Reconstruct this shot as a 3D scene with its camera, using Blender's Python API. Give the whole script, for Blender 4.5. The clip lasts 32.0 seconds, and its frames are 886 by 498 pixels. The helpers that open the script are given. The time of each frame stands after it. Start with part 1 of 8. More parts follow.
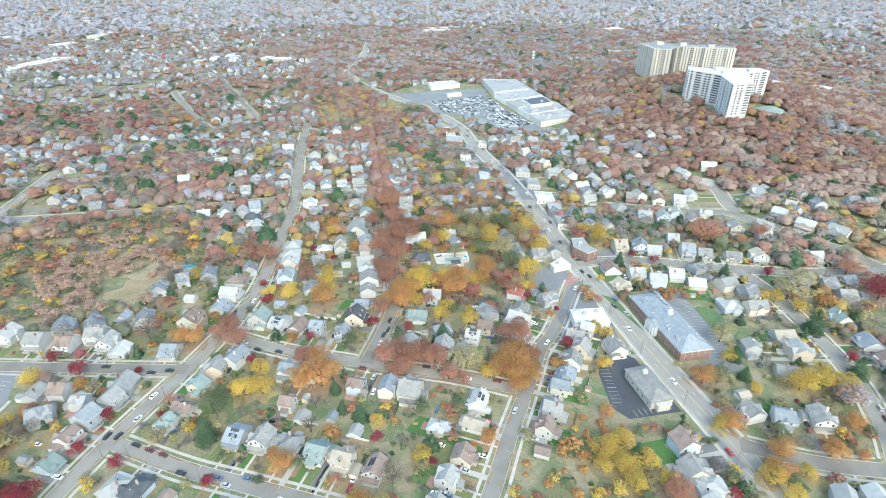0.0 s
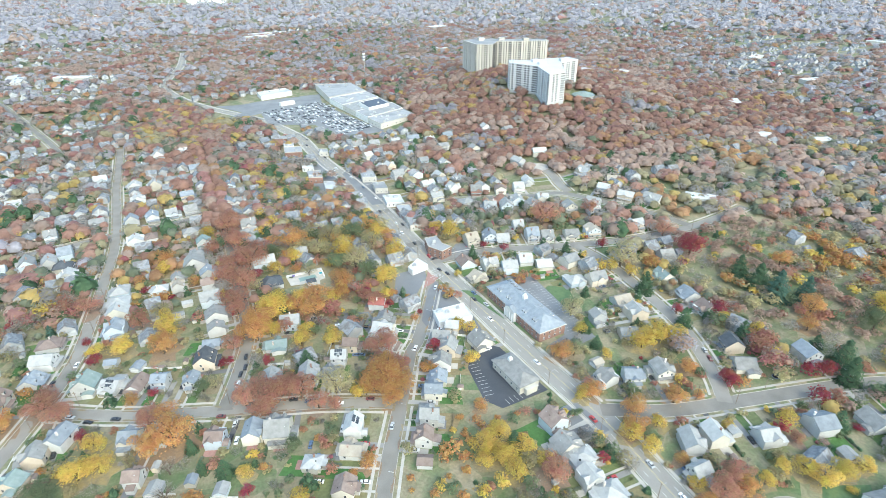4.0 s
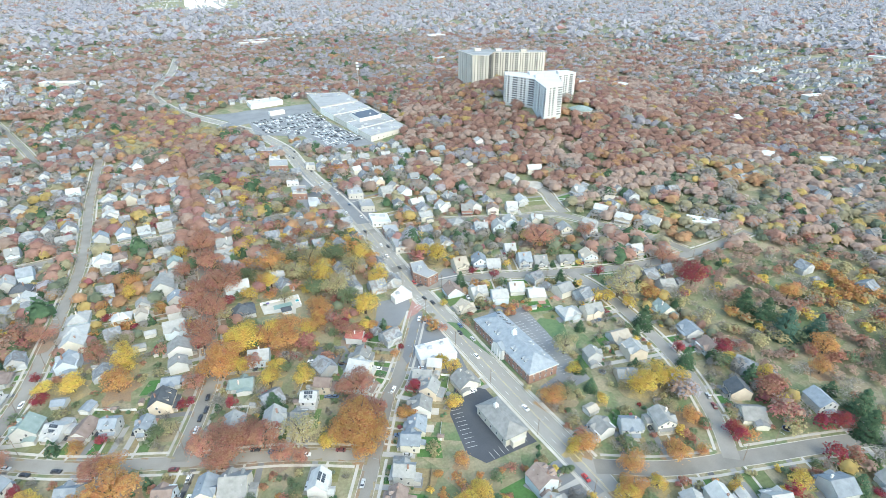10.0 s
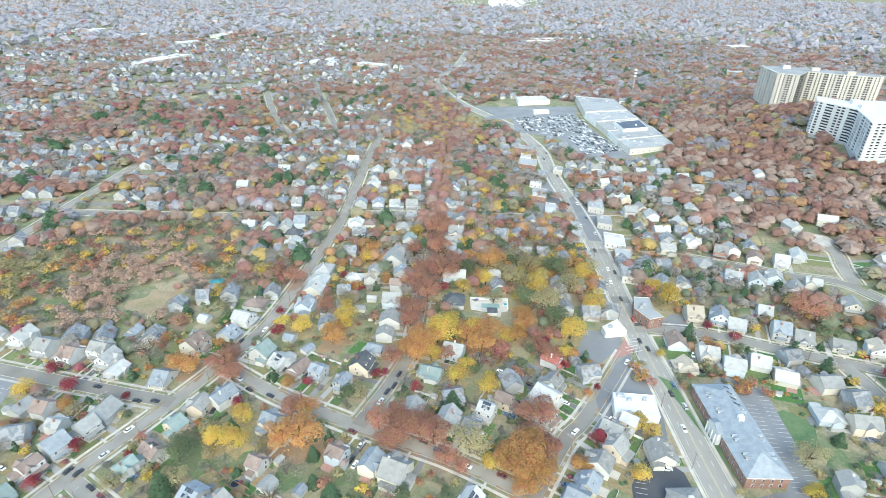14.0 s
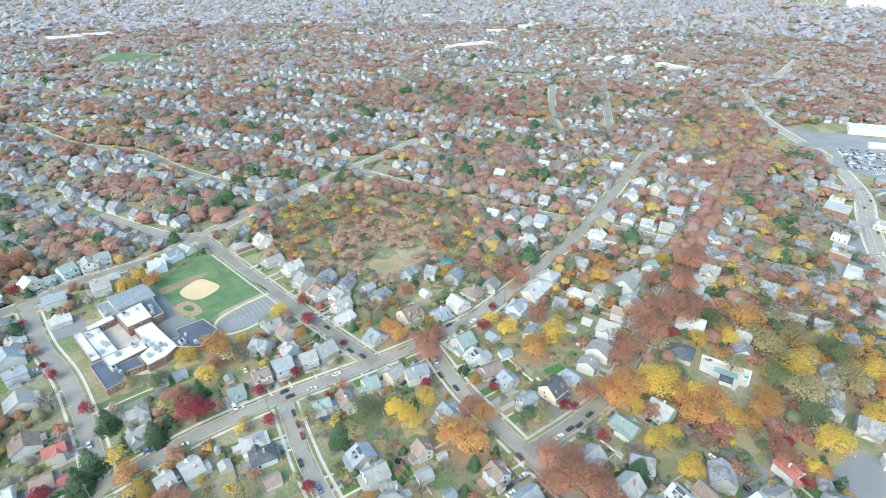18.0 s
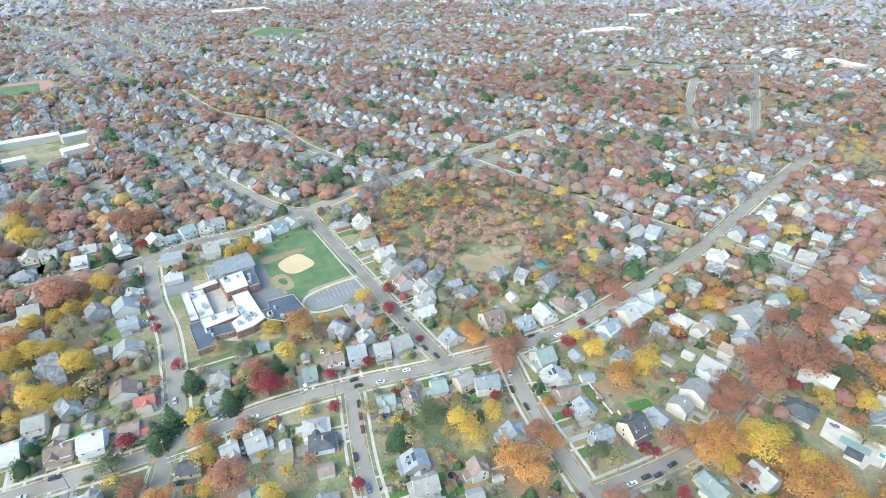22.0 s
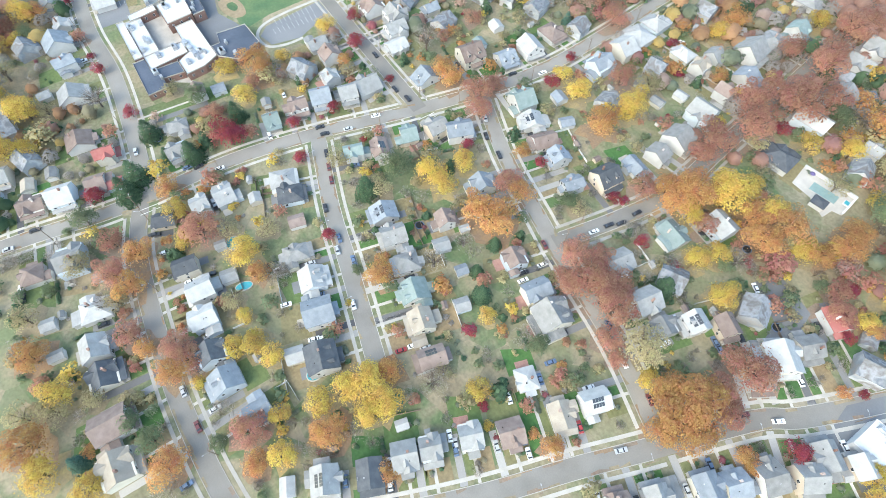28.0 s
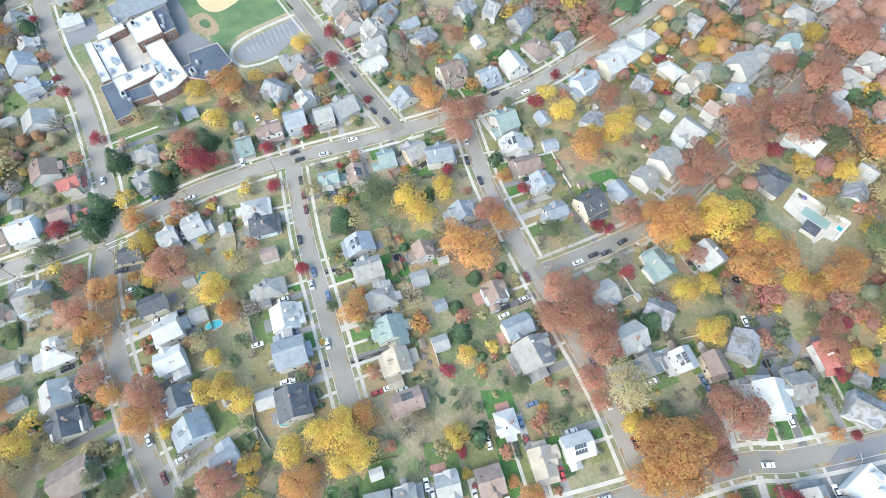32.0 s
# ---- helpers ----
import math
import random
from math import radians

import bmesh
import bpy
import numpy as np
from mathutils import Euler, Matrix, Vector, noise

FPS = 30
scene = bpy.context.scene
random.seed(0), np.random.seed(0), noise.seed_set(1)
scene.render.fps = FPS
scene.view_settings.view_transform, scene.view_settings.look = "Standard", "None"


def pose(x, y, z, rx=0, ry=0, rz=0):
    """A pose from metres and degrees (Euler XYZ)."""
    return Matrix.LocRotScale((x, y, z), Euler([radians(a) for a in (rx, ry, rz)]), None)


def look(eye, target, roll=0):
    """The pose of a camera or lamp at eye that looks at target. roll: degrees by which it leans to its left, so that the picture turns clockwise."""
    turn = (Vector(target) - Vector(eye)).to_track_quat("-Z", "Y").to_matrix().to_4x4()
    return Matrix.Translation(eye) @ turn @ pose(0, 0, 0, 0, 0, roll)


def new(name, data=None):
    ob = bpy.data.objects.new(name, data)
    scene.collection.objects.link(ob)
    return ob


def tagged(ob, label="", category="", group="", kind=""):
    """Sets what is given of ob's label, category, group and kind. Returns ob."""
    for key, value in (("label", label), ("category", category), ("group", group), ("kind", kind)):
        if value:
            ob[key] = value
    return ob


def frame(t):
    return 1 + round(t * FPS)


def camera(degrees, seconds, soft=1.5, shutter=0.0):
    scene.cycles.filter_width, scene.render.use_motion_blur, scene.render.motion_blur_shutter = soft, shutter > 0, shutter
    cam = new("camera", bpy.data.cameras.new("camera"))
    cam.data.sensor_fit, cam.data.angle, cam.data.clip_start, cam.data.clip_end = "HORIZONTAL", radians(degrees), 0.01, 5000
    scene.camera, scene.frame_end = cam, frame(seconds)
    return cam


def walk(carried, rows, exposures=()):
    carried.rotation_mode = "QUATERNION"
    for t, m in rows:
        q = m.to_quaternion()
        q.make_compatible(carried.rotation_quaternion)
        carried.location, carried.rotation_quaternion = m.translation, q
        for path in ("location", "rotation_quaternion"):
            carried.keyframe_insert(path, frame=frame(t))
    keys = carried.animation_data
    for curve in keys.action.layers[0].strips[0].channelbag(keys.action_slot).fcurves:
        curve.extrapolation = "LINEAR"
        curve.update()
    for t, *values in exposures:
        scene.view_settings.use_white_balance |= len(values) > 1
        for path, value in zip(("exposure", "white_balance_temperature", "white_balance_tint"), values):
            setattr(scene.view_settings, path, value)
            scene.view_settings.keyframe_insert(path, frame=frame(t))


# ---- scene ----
cam = camera(79.23, 32.0, soft=0.8)
# seconds, place, then yaw to the left of north, pitch and roll in degrees
ROWS = [
    (0.0, 0.00, 0.00, 201.65, -0.00, -28.46, -0.06),
    (0.5, 0.58, 0.80, 201.59, -1.03, -28.45, -0.05),
    (1.0, 1.13, 1.46, 201.62, -2.23, -28.42, -0.14),
    (1.5, 1.78, 2.10, 201.79, -3.86, -28.41, -0.24),
    (2.0, 2.60, 2.97, 202.01, -5.40, -28.42, -0.32),
    (2.5, 3.61, 4.21, 202.21, -7.20, -28.45, -0.43),
    (4.5, 8.22, 11.19, 202.82, -20.75, -28.54, -0.84),
    (5.0, 9.48, 13.21, 202.81, -25.20, -28.59, -0.87),
    (5.5, 10.70, 15.28, 202.65, -29.85, -28.60, -0.96),
    (6.0, 11.96, 17.57, 202.47, -33.60, -28.58, -1.08),
    (6.5, 13.24, 19.88, 202.38, -35.23, -28.51, -1.00),
    (7.0, 14.61, 22.15, 202.35, -36.29, -28.43, -1.02),
    (7.5, 16.03, 24.33, 202.43, -36.48, -28.35, -0.96),
    (8.0, 17.47, 26.52, 202.62, -34.52, -28.25, -0.86),
    (8.5, 18.86, 28.59, 202.85, -31.59, -28.12, -0.74),
    (9.0, 20.23, 30.55, 203.07, -26.87, -27.99, -0.45),
    (9.5, 21.75, 32.48, 203.25, -21.52, -27.88, -0.20),
    (10.0, 23.31, 34.46, 203.34, -16.90, -27.81, 0.07),
    (10.5, 24.92, 36.66, 203.36, -12.62, -27.78, 0.24),
    (11.0, 26.62, 39.02, 203.47, -8.65, -27.78, 0.41),
    (11.5, 28.26, 41.39, 203.64, -5.48, -27.82, 0.50),
    (12.0, 29.70, 44.00, 203.60, -2.55, -27.82, 0.63),
    (12.5, 30.98, 46.55, 203.29, 0.27, -27.83, 0.66),
    (13.0, 32.22, 48.96, 202.71, 3.17, -27.83, 0.66),
    (13.5, 33.44, 51.42, 202.18, 7.04, -27.78, 0.60),
    (14.0, 34.69, 54.13, 201.79, 11.27, -27.83, 0.60),
    (14.5, 35.90, 57.25, 201.68, 15.44, -27.88, 0.61),
    (16.5, 40.03, 70.80, 201.69, 30.43, -28.39, 0.38),
    (17.0, 40.61, 73.91, 201.77, 33.80, -28.44, 0.34),
    (17.5, 40.77, 76.99, 201.87, 37.53, -28.57, 0.32),
    (18.0, 40.87, 80.18, 202.11, 41.51, -28.68, 0.40),
    (18.5, 40.84, 83.64, 202.52, 45.65, -28.87, 0.28),
    (19.0, 40.81, 87.04, 202.94, 49.83, -29.01, 0.22),
    (19.5, 40.59, 90.36, 203.30, 53.36, -29.05, 0.16),
    (20.0, 40.17, 93.42, 203.48, 54.51, -29.04, 0.13),
    (20.5, 39.43, 96.06, 203.59, 54.91, -29.01, 0.18),
    (21.0, 38.51, 98.50, 203.63, 55.11, -28.91, 0.24),
    (21.5, 37.73, 100.97, 203.71, 55.29, -29.06, 0.21),
    (22.0, 37.08, 103.61, 203.72, 55.45, -30.54, 0.13),
    (22.5, 36.43, 106.16, 203.69, 55.56, -32.79, 0.09),
    (23.0, 35.67, 108.60, 203.83, 55.66, -35.23, 0.04),
    (23.5, 34.88, 110.96, 204.07, 55.69, -37.78, -0.05),
    (24.0, 34.06, 113.42, 204.25, 55.74, -40.34, -0.14),
    (24.5, 33.19, 115.81, 204.42, 55.79, -42.95, -0.23),
    (25.0, 32.25, 118.17, 204.57, 55.84, -45.56, -0.33),
    (25.5, 31.20, 120.41, 204.70, 55.88, -48.16, -0.47),
    (26.0, 30.02, 122.45, 204.91, 55.86, -50.74, -0.54),
    (26.5, 28.70, 124.38, 205.02, 55.87, -53.36, -0.59),
    (28.5, 23.37, 132.06, 204.91, 55.61, -61.88, -0.48),
    (29.0, 22.00, 134.11, 204.88, 55.50, -61.83, -0.49),
    (29.5, 20.65, 136.32, 204.83, 55.45, -61.82, -0.53),
    (30.0, 19.36, 138.62, 204.90, 55.40, -61.80, -0.61),
    (30.5, 18.02, 140.89, 204.97, 55.35, -61.76, -0.61),
    (31.0, 16.71, 143.12, 205.07, 55.39, -61.74, -0.69),
    (31.5, 15.31, 145.39, 205.15, 55.29, -61.75, -0.74),
    (32.0, 13.97, 147.69, 205.30, 55.16, -61.73, -0.67),
]


def aim(x, y, z, yaw, pitch, roll):
    a, b = radians(yaw), radians(pitch)
    return look((x, y, z), (x - 100 * math.sin(a) * math.cos(b), y + 100 * math.cos(a) * math.cos(b), z + 100 * math.sin(b)), roll)


walk(cam, [(r[0], aim(*r[1:])) for r in ROWS], [(0.0, 0.77, 6620, -4.0), (15.0, 0.77, 6620, -4.0), (19.0, 0.81, 6620, -4.0), (24.0, 0.84, 6650, -2.0), (29.0, 0.92, 6750, 0.5), (32.0, 0.92, 6750, 0.5)])
SKY_STRENGTH, SUN_STRENGTH = 0.30, 0.8

# ---- world and light ----
world = bpy.data.worlds.new("overcast_sky")
scene.world = world
world.use_nodes = True
wn = world.node_tree.nodes
sky = wn.new("ShaderNodeTexSky")
sky.sky_type, sky.sun_disc = "NISHITA", False
sky.sun_elevation, sky.sun_rotation = radians(38), radians(167)
sky.air_density, sky.dust_density, sky.ozone_density = 1.0, 1.8, 1.0
wn["Background"].inputs["Strength"].default_value = SKY_STRENGTH
world.node_tree.links.new(sky.outputs[0], wn["Background"].inputs["Color"])
sun_data = bpy.data.lights.new("sun", "SUN")
sun_data.energy, sun_data.angle, sun_data.color = SUN_STRENGTH, radians(40), (1.0, 0.97, 0.92)
sun = new("sun", sun_data)
sun.matrix_world = look((0, 0, 300), (0 - 0.17 * 300, 300 * 0.77, 0))


# ---- materials ----
def ramp(nt, cols, source):
    r = nt.nodes.new("ShaderNodeValToRGB")
    e = r.color_ramp.elements
    while len(e) < len(cols):
        e.new(0.5)
    for i, c in enumerate(cols):
        e[i].position = i / (len(cols) - 1) if len(cols) > 1 else 0
        e[i].color = (*c, 1)
    nt.links.new(source, r.inputs[0])
    return r.outputs[0]


def mat(name, cols, rough=0.85, coarse=0.08, fine=1.5, by="noise", vary=0.25, bump=0.25, metal=0.0, spec=0.3):
    """A procedural surface: colours spread by noise, by piece or by object, with grain, wear and relief."""
    m = bpy.data.materials.new(name)
    m.use_nodes = True
    nt, L = m.node_tree, m.node_tree.links
    b = nt.nodes["Principled BSDF"]
    b.inputs["Roughness"].default_value, b.inputs["Metallic"].default_value = rough, metal
    b.inputs["Specular IOR Level"].default_value = spec
    geo = nt.nodes.new("ShaderNodeNewGeometry")
    n1 = nt.nodes.new("ShaderNodeTexNoise")
    n1.inputs["Scale"].default_value, n1.inputs["Detail"].default_value = coarse, 5
    n2 = nt.nodes.new("ShaderNodeTexNoise")
    n2.inputs["Scale"].default_value, n2.inputs["Detail"].default_value = fine, 3
    for n in (n1, n2):
        L.new(geo.outputs["Position"], n.inputs["Vector"])
    info = nt.nodes.new("ShaderNodeObjectInfo")
    if by == "island":
        src = geo.outputs["Random Per Island"]
    elif by == "object":
        src = info.outputs["Random"]
    else:
        st = nt.nodes.new("ShaderNodeMapRange")
        st.inputs["From Min"].default_value, st.inputs["From Max"].default_value = 0.3, 0.7
        L.new(n1.outputs["Fac"], st.inputs["Value"])
        src = st.outputs[0]
    col = ramp(nt, cols, src)
    hsv = nt.nodes.new("ShaderNodeHueSaturation")
    L.new(col, hsv.inputs["Color"])
    a = nt.nodes.new("ShaderNodeMath")
    a.operation = "MULTIPLY_ADD"
    L.new(n2.outputs["Fac"], a.inputs[0])
    a.inputs[1].default_value, a.inputs[2].default_value = vary * 2, 1 - vary
    c = nt.nodes.new("ShaderNodeMath")
    c.operation = "MULTIPLY_ADD"
    L.new(info.outputs["Random"], c.inputs[0])
    c.inputs[1].default_value, c.inputs[2].default_value = 0.3, 0.85
    d = nt.nodes.new("ShaderNodeMath")
    d.operation = "MULTIPLY"
    L.new(a.outputs[0], d.inputs[0])
    L.new(c.outputs[0], d.inputs[1])
    L.new(d.outputs[0], hsv.inputs["Value"])
    L.new(hsv.outputs[0], b.inputs["Base Color"])
    if bump:
        bp = nt.nodes.new("ShaderNodeBump")
        bp.inputs["Strength"].default_value = bump
        bp.inputs["Distance"].default_value = 0.1
        L.new(n2.outputs["Fac"], bp.inputs["Height"])
        L.new(bp.outputs[0], b.inputs["Normal"])
    return m


def lots_mat(name):
    """Town ground: yards of grass, bare earth and fallen leaves, from plot to plot."""
    m = mat(name, [(0.23, 0.20, 0.13), (0.29, 0.245, 0.165), (0.15, 0.17, 0.09), (0.31, 0.265, 0.185), (0.19, 0.175, 0.11)], coarse=0.045, fine=0.7, vary=0.42)
    nt, L = m.node_tree, m.node_tree.links
    geo = [n for n in nt.nodes if n.bl_idname == "ShaderNodeNewGeometry"][0]
    vo = nt.nodes.new("ShaderNodeTexVoronoi")
    vo.inputs["Scale"].default_value = 0.055
    L.new(geo.outputs["Position"], vo.inputs["Vector"])
    plots = ramp(nt, [(0.27, 0.23, 0.15), (0.105, 0.155, 0.07), (0.21, 0.195, 0.12), (0.31, 0.26, 0.175), (0.125, 0.17, 0.08), (0.23, 0.19, 0.13), (0.33, 0.29, 0.215)], vo.outputs["Color"])
    mix = nt.nodes.new("ShaderNodeMix")
    mix.data_type = "RGBA"
    n3 = nt.nodes.new("ShaderNodeTexNoise")
    n3.inputs["Scale"].default_value, n3.inputs["Detail"].default_value = 0.12, 6
    L.new(geo.outputs["Position"], n3.inputs["Vector"])
    mr = nt.nodes.new("ShaderNodeMapRange")
    mr.inputs["From Min"].default_value, mr.inputs["From Max"].default_value = 0.35, 0.6
    L.new(n3.outputs["Fac"], mr.inputs["Value"])
    hsv = [n for n in nt.nodes if n.bl_idname == "ShaderNodeHueSaturation"][0]
    old = hsv.inputs["Color"].links[0].from_socket
    L.new(mr.outputs[0], mix.inputs["Factor"])
    L.new(old, mix.inputs["A"])
    L.new(plots, mix.inputs["B"])
    L.new(mix.outputs["Result"], hsv.inputs["Color"])
    return m


M = {
    "ground": lots_mat("yards_and_earth"),
    "asphalt": mat("worn_asphalt", [(0.215, 0.20, 0.178), (0.26, 0.244, 0.218), (0.30, 0.282, 0.252)], 0.9, 0.06, 2.0, vary=0.12),
    "highway": mat("pale_highway_asphalt", [(0.31, 0.294, 0.264), (0.37, 0.352, 0.318), (0.335, 0.318, 0.288)], 0.9, 0.05, 1.2, vary=0.1),
    "lot": mat("parking_asphalt", [(0.17, 0.175, 0.185), (0.23, 0.235, 0.24)], 0.9, 0.05, 1.5, vary=0.12),
    "newlot": mat("fresh_dark_asphalt", [(0.055, 0.06, 0.07), (0.08, 0.085, 0.095)], 0.85, 0.06, 1.5, vary=0.15),
    "concrete": mat("pale_concrete", [(0.38, 0.355, 0.315), (0.50, 0.47, 0.42)], 0.9, 0.2, 3.0, vary=0.12),
    "drive": mat("driveway_surface", [(0.12, 0.12, 0.125), (0.26, 0.255, 0.25), (0.42, 0.40, 0.37), (0.20, 0.195, 0.19)], 0.9, by="object", vary=0.12),
    "lawn": mat("mown_lawn", [(0.07, 0.155, 0.048), (0.085, 0.165, 0.055), (0.20, 0.18, 0.09), (0.28, 0.21, 0.125), (0.09, 0.165, 0.055), (0.24, 0.19, 0.11), (0.06, 0.14, 0.05)], 0.95, by="island", fine=0.7, vary=0.4),
    "turf": mat("sports_grass", [(0.085, 0.15, 0.075), (0.125, 0.18, 0.085), (0.08, 0.14, 0.07), (0.15, 0.18, 0.09)], 0.95, 0.05, 0.7, vary=0.25),
    "clay": mat("infield_clay", [(0.52, 0.40, 0.24), (0.58, 0.45, 0.28)], 0.95, 0.1, 1.0, vary=0.08),
    "earth": mat("dry_grass_earth", [(0.24, 0.19, 0.12), (0.30, 0.23, 0.15), (0.20, 0.18, 0.10)], 0.95, 0.05, 0.6, vary=0.25),
    "paint": mat("white_road_paint", [(0.62, 0.62, 0.60), (0.75, 0.75, 0.72)], 0.7, 0.5, 4.0, vary=0.15, bump=0),
    "yellow_paint": mat("yellow_road_paint", [(0.50, 0.42, 0.22), (0.56, 0.47, 0.26)], 0.7, 0.5, 4.0, vary=0.15, bump=0),
    "paver": mat("red_brick_pavers", [(0.34, 0.19, 0.16), (0.42, 0.25, 0.21)], 0.9, 0.5, 4.0),
    "brick": mat("red_brick_wall", [(0.21, 0.125, 0.10), (0.28, 0.175, 0.145)], 0.9, 0.3, 5.0, vary=0.2),
    "glass": mat("dark_window_glass", [(0.03, 0.035, 0.045), (0.06, 0.07, 0.085)], 0.12, 0.2, 1.0, bump=0, spec=0.6),
    "white_trim": mat("white_painted_trim", [(0.62, 0.62, 0.61), (0.70, 0.70, 0.69)], 0.6, 0.3, 3.0, vary=0.06, bump=0),
    "chimney": mat("chimney_brick", [(0.24, 0.14, 0.11), (0.36, 0.25, 0.21), (0.6, 0.58, 0.55)], 0.9, by="object"),
    "door": mat("painted_house_door", [(0.16, 0.05, 0.04), (0.08, 0.10, 0.13), (0.5, 0.48, 0.45), (0.12, 0.08, 0.05)], 0.6, by="object", bump=0),
    "wood": mat("weathered_wood", [(0.20, 0.15, 0.11), (0.28, 0.22, 0.17)], 0.9, 0.5, 5.0),
    "bark": mat("grey_brown_bark", [(0.11, 0.085, 0.065), (0.17, 0.14, 0.115)], 0.95, 0.6, 5.0),
    "metal": mat("galvanised_metal", [(0.42, 0.43, 0.44), (0.52, 0.53, 0.54)], 0.5, metal=0.6, bump=0),
    "tyre": mat("black_tyre_rubber", [(0.02, 0.02, 0.02), (0.03, 0.03, 0.03)], 0.9, bump=0),
    "water": mat("pool_water", [(0.05, 0.28, 0.33), (0.08, 0.36, 0.40)], 0.08, 0.3, 2.0, vary=0.1, bump=0.05, spec=0.5),
    # lake: the sky's pale reflection is put into the base colour
    "lake": mat("lake_water", [(0.35, 0.38, 0.40), (0.40, 0.42, 0.44)], 0.06, 0.01, 0.1, vary=0.05, bump=0, spec=0.8),
    "flat_white": mat("white_roof_membrane", [(0.52, 0.525, 0.53), (0.60, 0.605, 0.61), (0.43, 0.435, 0.44)], 0.8, 0.06, 0.8, vary=0.1),
    "flat_grey": mat("grey_gravel_roof", [(0.24, 0.245, 0.25), (0.33, 0.335, 0.34), (0.28, 0.283, 0.285)], 0.9, 0.04, 0.9, vary=0.12),
    "flat_navy": mat("dark_blue_membrane_roof", [(0.075, 0.095, 0.13), (0.11, 0.13, 0.17)], 0.8, 0.08, 0.8, vary=0.15),
    "beige": mat("beige_tower_concrete", [(0.45, 0.43, 0.395), (0.51, 0.49, 0.45)], 0.85, 0.05, 0.5, vary=0.06),
    "white_tower": mat("white_tower_render", [(0.50, 0.51, 0.52), (0.57, 0.58, 0.59)], 0.8, 0.05, 0.5, vary=0.06),
}
ROOF = {
    "w": ([(0.34, 0.342, 0.335), (0.43, 0.432, 0.422)], "near-white"),
    "l": ([(0.24, 0.243, 0.24), (0.32, 0.324, 0.318)], "light grey"),
    "g": ([(0.20, 0.2, 0.195), (0.285, 0.283, 0.275)], "grey"),
    "b": ([(0.20, 0.15, 0.13), (0.27, 0.215, 0.19)], "brown"),
    "d": ([(0.07, 0.078, 0.09), (0.11, 0.118, 0.128)], "dark slate"),
    "t": ([(0.33, 0.29, 0.24), (0.40, 0.36, 0.30)], "tan"),
    "n": ([(0.20, 0.225, 0.255), (0.275, 0.305, 0.335)], "blue-grey"),
    "e": ([(0.19, 0.245, 0.235), (0.26, 0.315, 0.305)], "grey-green"),
    "r": ([(0.33, 0.11, 0.10), (0.38, 0.16, 0.14)], "red"),
}
ROOF_MAT = {k: mat(v[1].replace(" ", "_") + "_shingles", v[0], 0.85, 0.4, 4.0, vary=0.14, bump=0.4) for k, v in ROOF.items()}
SIDING = [
    ("white", mat("white_siding", [(0.47, 0.47, 0.46), (0.55, 0.55, 0.54)], 0.7, 0.3, 3.0, vary=0.07)),
    ("cream", mat("cream_siding", [(0.52, 0.495, 0.43), (0.58, 0.555, 0.49)], 0.7, 0.3, 3.0, vary=0.07)),
    ("pale blue", mat("pale_blue_siding", [(0.46, 0.52, 0.57), (0.54, 0.60, 0.65)], 0.7, 0.3, 3.0, vary=0.07)),
    ("grey", mat("grey_siding", [(0.40, 0.41, 0.41), (0.48, 0.48, 0.48)], 0.7, 0.3, 3.0, vary=0.07)),
    ("brick-red", mat("brick_siding", [(0.28, 0.15, 0.12), (0.34, 0.20, 0.16)], 0.85, 0.3, 5.0, vary=0.15)),
    ("beige", mat("beige_siding", [(0.50, 0.43, 0.35), (0.57, 0.50, 0.41)], 0.7, 0.3, 3.0, vary=0.07)),
]
LEAF = {
    "y": ([(0.46, 0.335, 0.11), (0.66, 0.485, 0.135), (0.74, 0.59, 0.20)], "golden-yellow"),
    "o": ([(0.43, 0.225, 0.105), (0.55, 0.305, 0.135), (0.63, 0.42, 0.195)], "burnt-orange"),
    "r": ([(0.35, 0.185, 0.135), (0.47, 0.25, 0.18), (0.54, 0.325, 0.24)], "rust-brown"),
    "k": ([(0.33, 0.15, 0.135), (0.44, 0.205, 0.18), (0.51, 0.28, 0.24)], "maroon-red"),
    "c": ([(0.23, 0.055, 0.075), (0.38, 0.075, 0.10), (0.43, 0.13, 0.13)], "crimson"),
    "g": ([(0.13, 0.175, 0.105), (0.20, 0.25, 0.145), (0.26, 0.29, 0.175)], "dull green"),
    "p": ([(0.075, 0.13, 0.085), (0.12, 0.195, 0.115), (0.16, 0.245, 0.14)], "dark evergreen"),
    "s": ([(0.09, 0.165, 0.13), (0.13, 0.23, 0.18), (0.17, 0.28, 0.22)], "blue-green"),
    "t": ([(0.31, 0.27, 0.16), (0.43, 0.38, 0.22), (0.50, 0.45, 0.27)], "thin olive-yellow"),
    "q": ([(0.42, 0.29, 0.235), (0.50, 0.36, 0.29), (0.57, 0.435, 0.36)], "muted russet"),
    # m: distance haze put into the crown colour of the far woods
    "m": ([(0.39, 0.37, 0.415), (0.47, 0.45, 0.50), (0.54, 0.52, 0.57)], "haze-tinted mauve-grey"),
    "b": ([(0.33, 0.30, 0.265), (0.42, 0.385, 0.345), (0.50, 0.46, 0.42)], "bare grey"),
}


def leafy(m):
    """Leaves let part of the light through."""
    nt, L = m.node_tree, m.node_tree.links
    b = nt.nodes["Principled BSDF"]
    tr = nt.nodes.new("ShaderNodeBsdfTranslucent")
    L.new(b.inputs["Base Color"].links[0].from_socket, tr.inputs["Color"])
    mx = nt.nodes.new("ShaderNodeMixShader")
    mx.inputs[0].default_value = 0.52
    out = nt.nodes["Material Output"]
    L.new(b.outputs[0], mx.inputs[1])
    L.new(tr.outputs[0], mx.inputs[2])
    L.new(mx.outputs[0], out.inputs["Surface"])
    return m


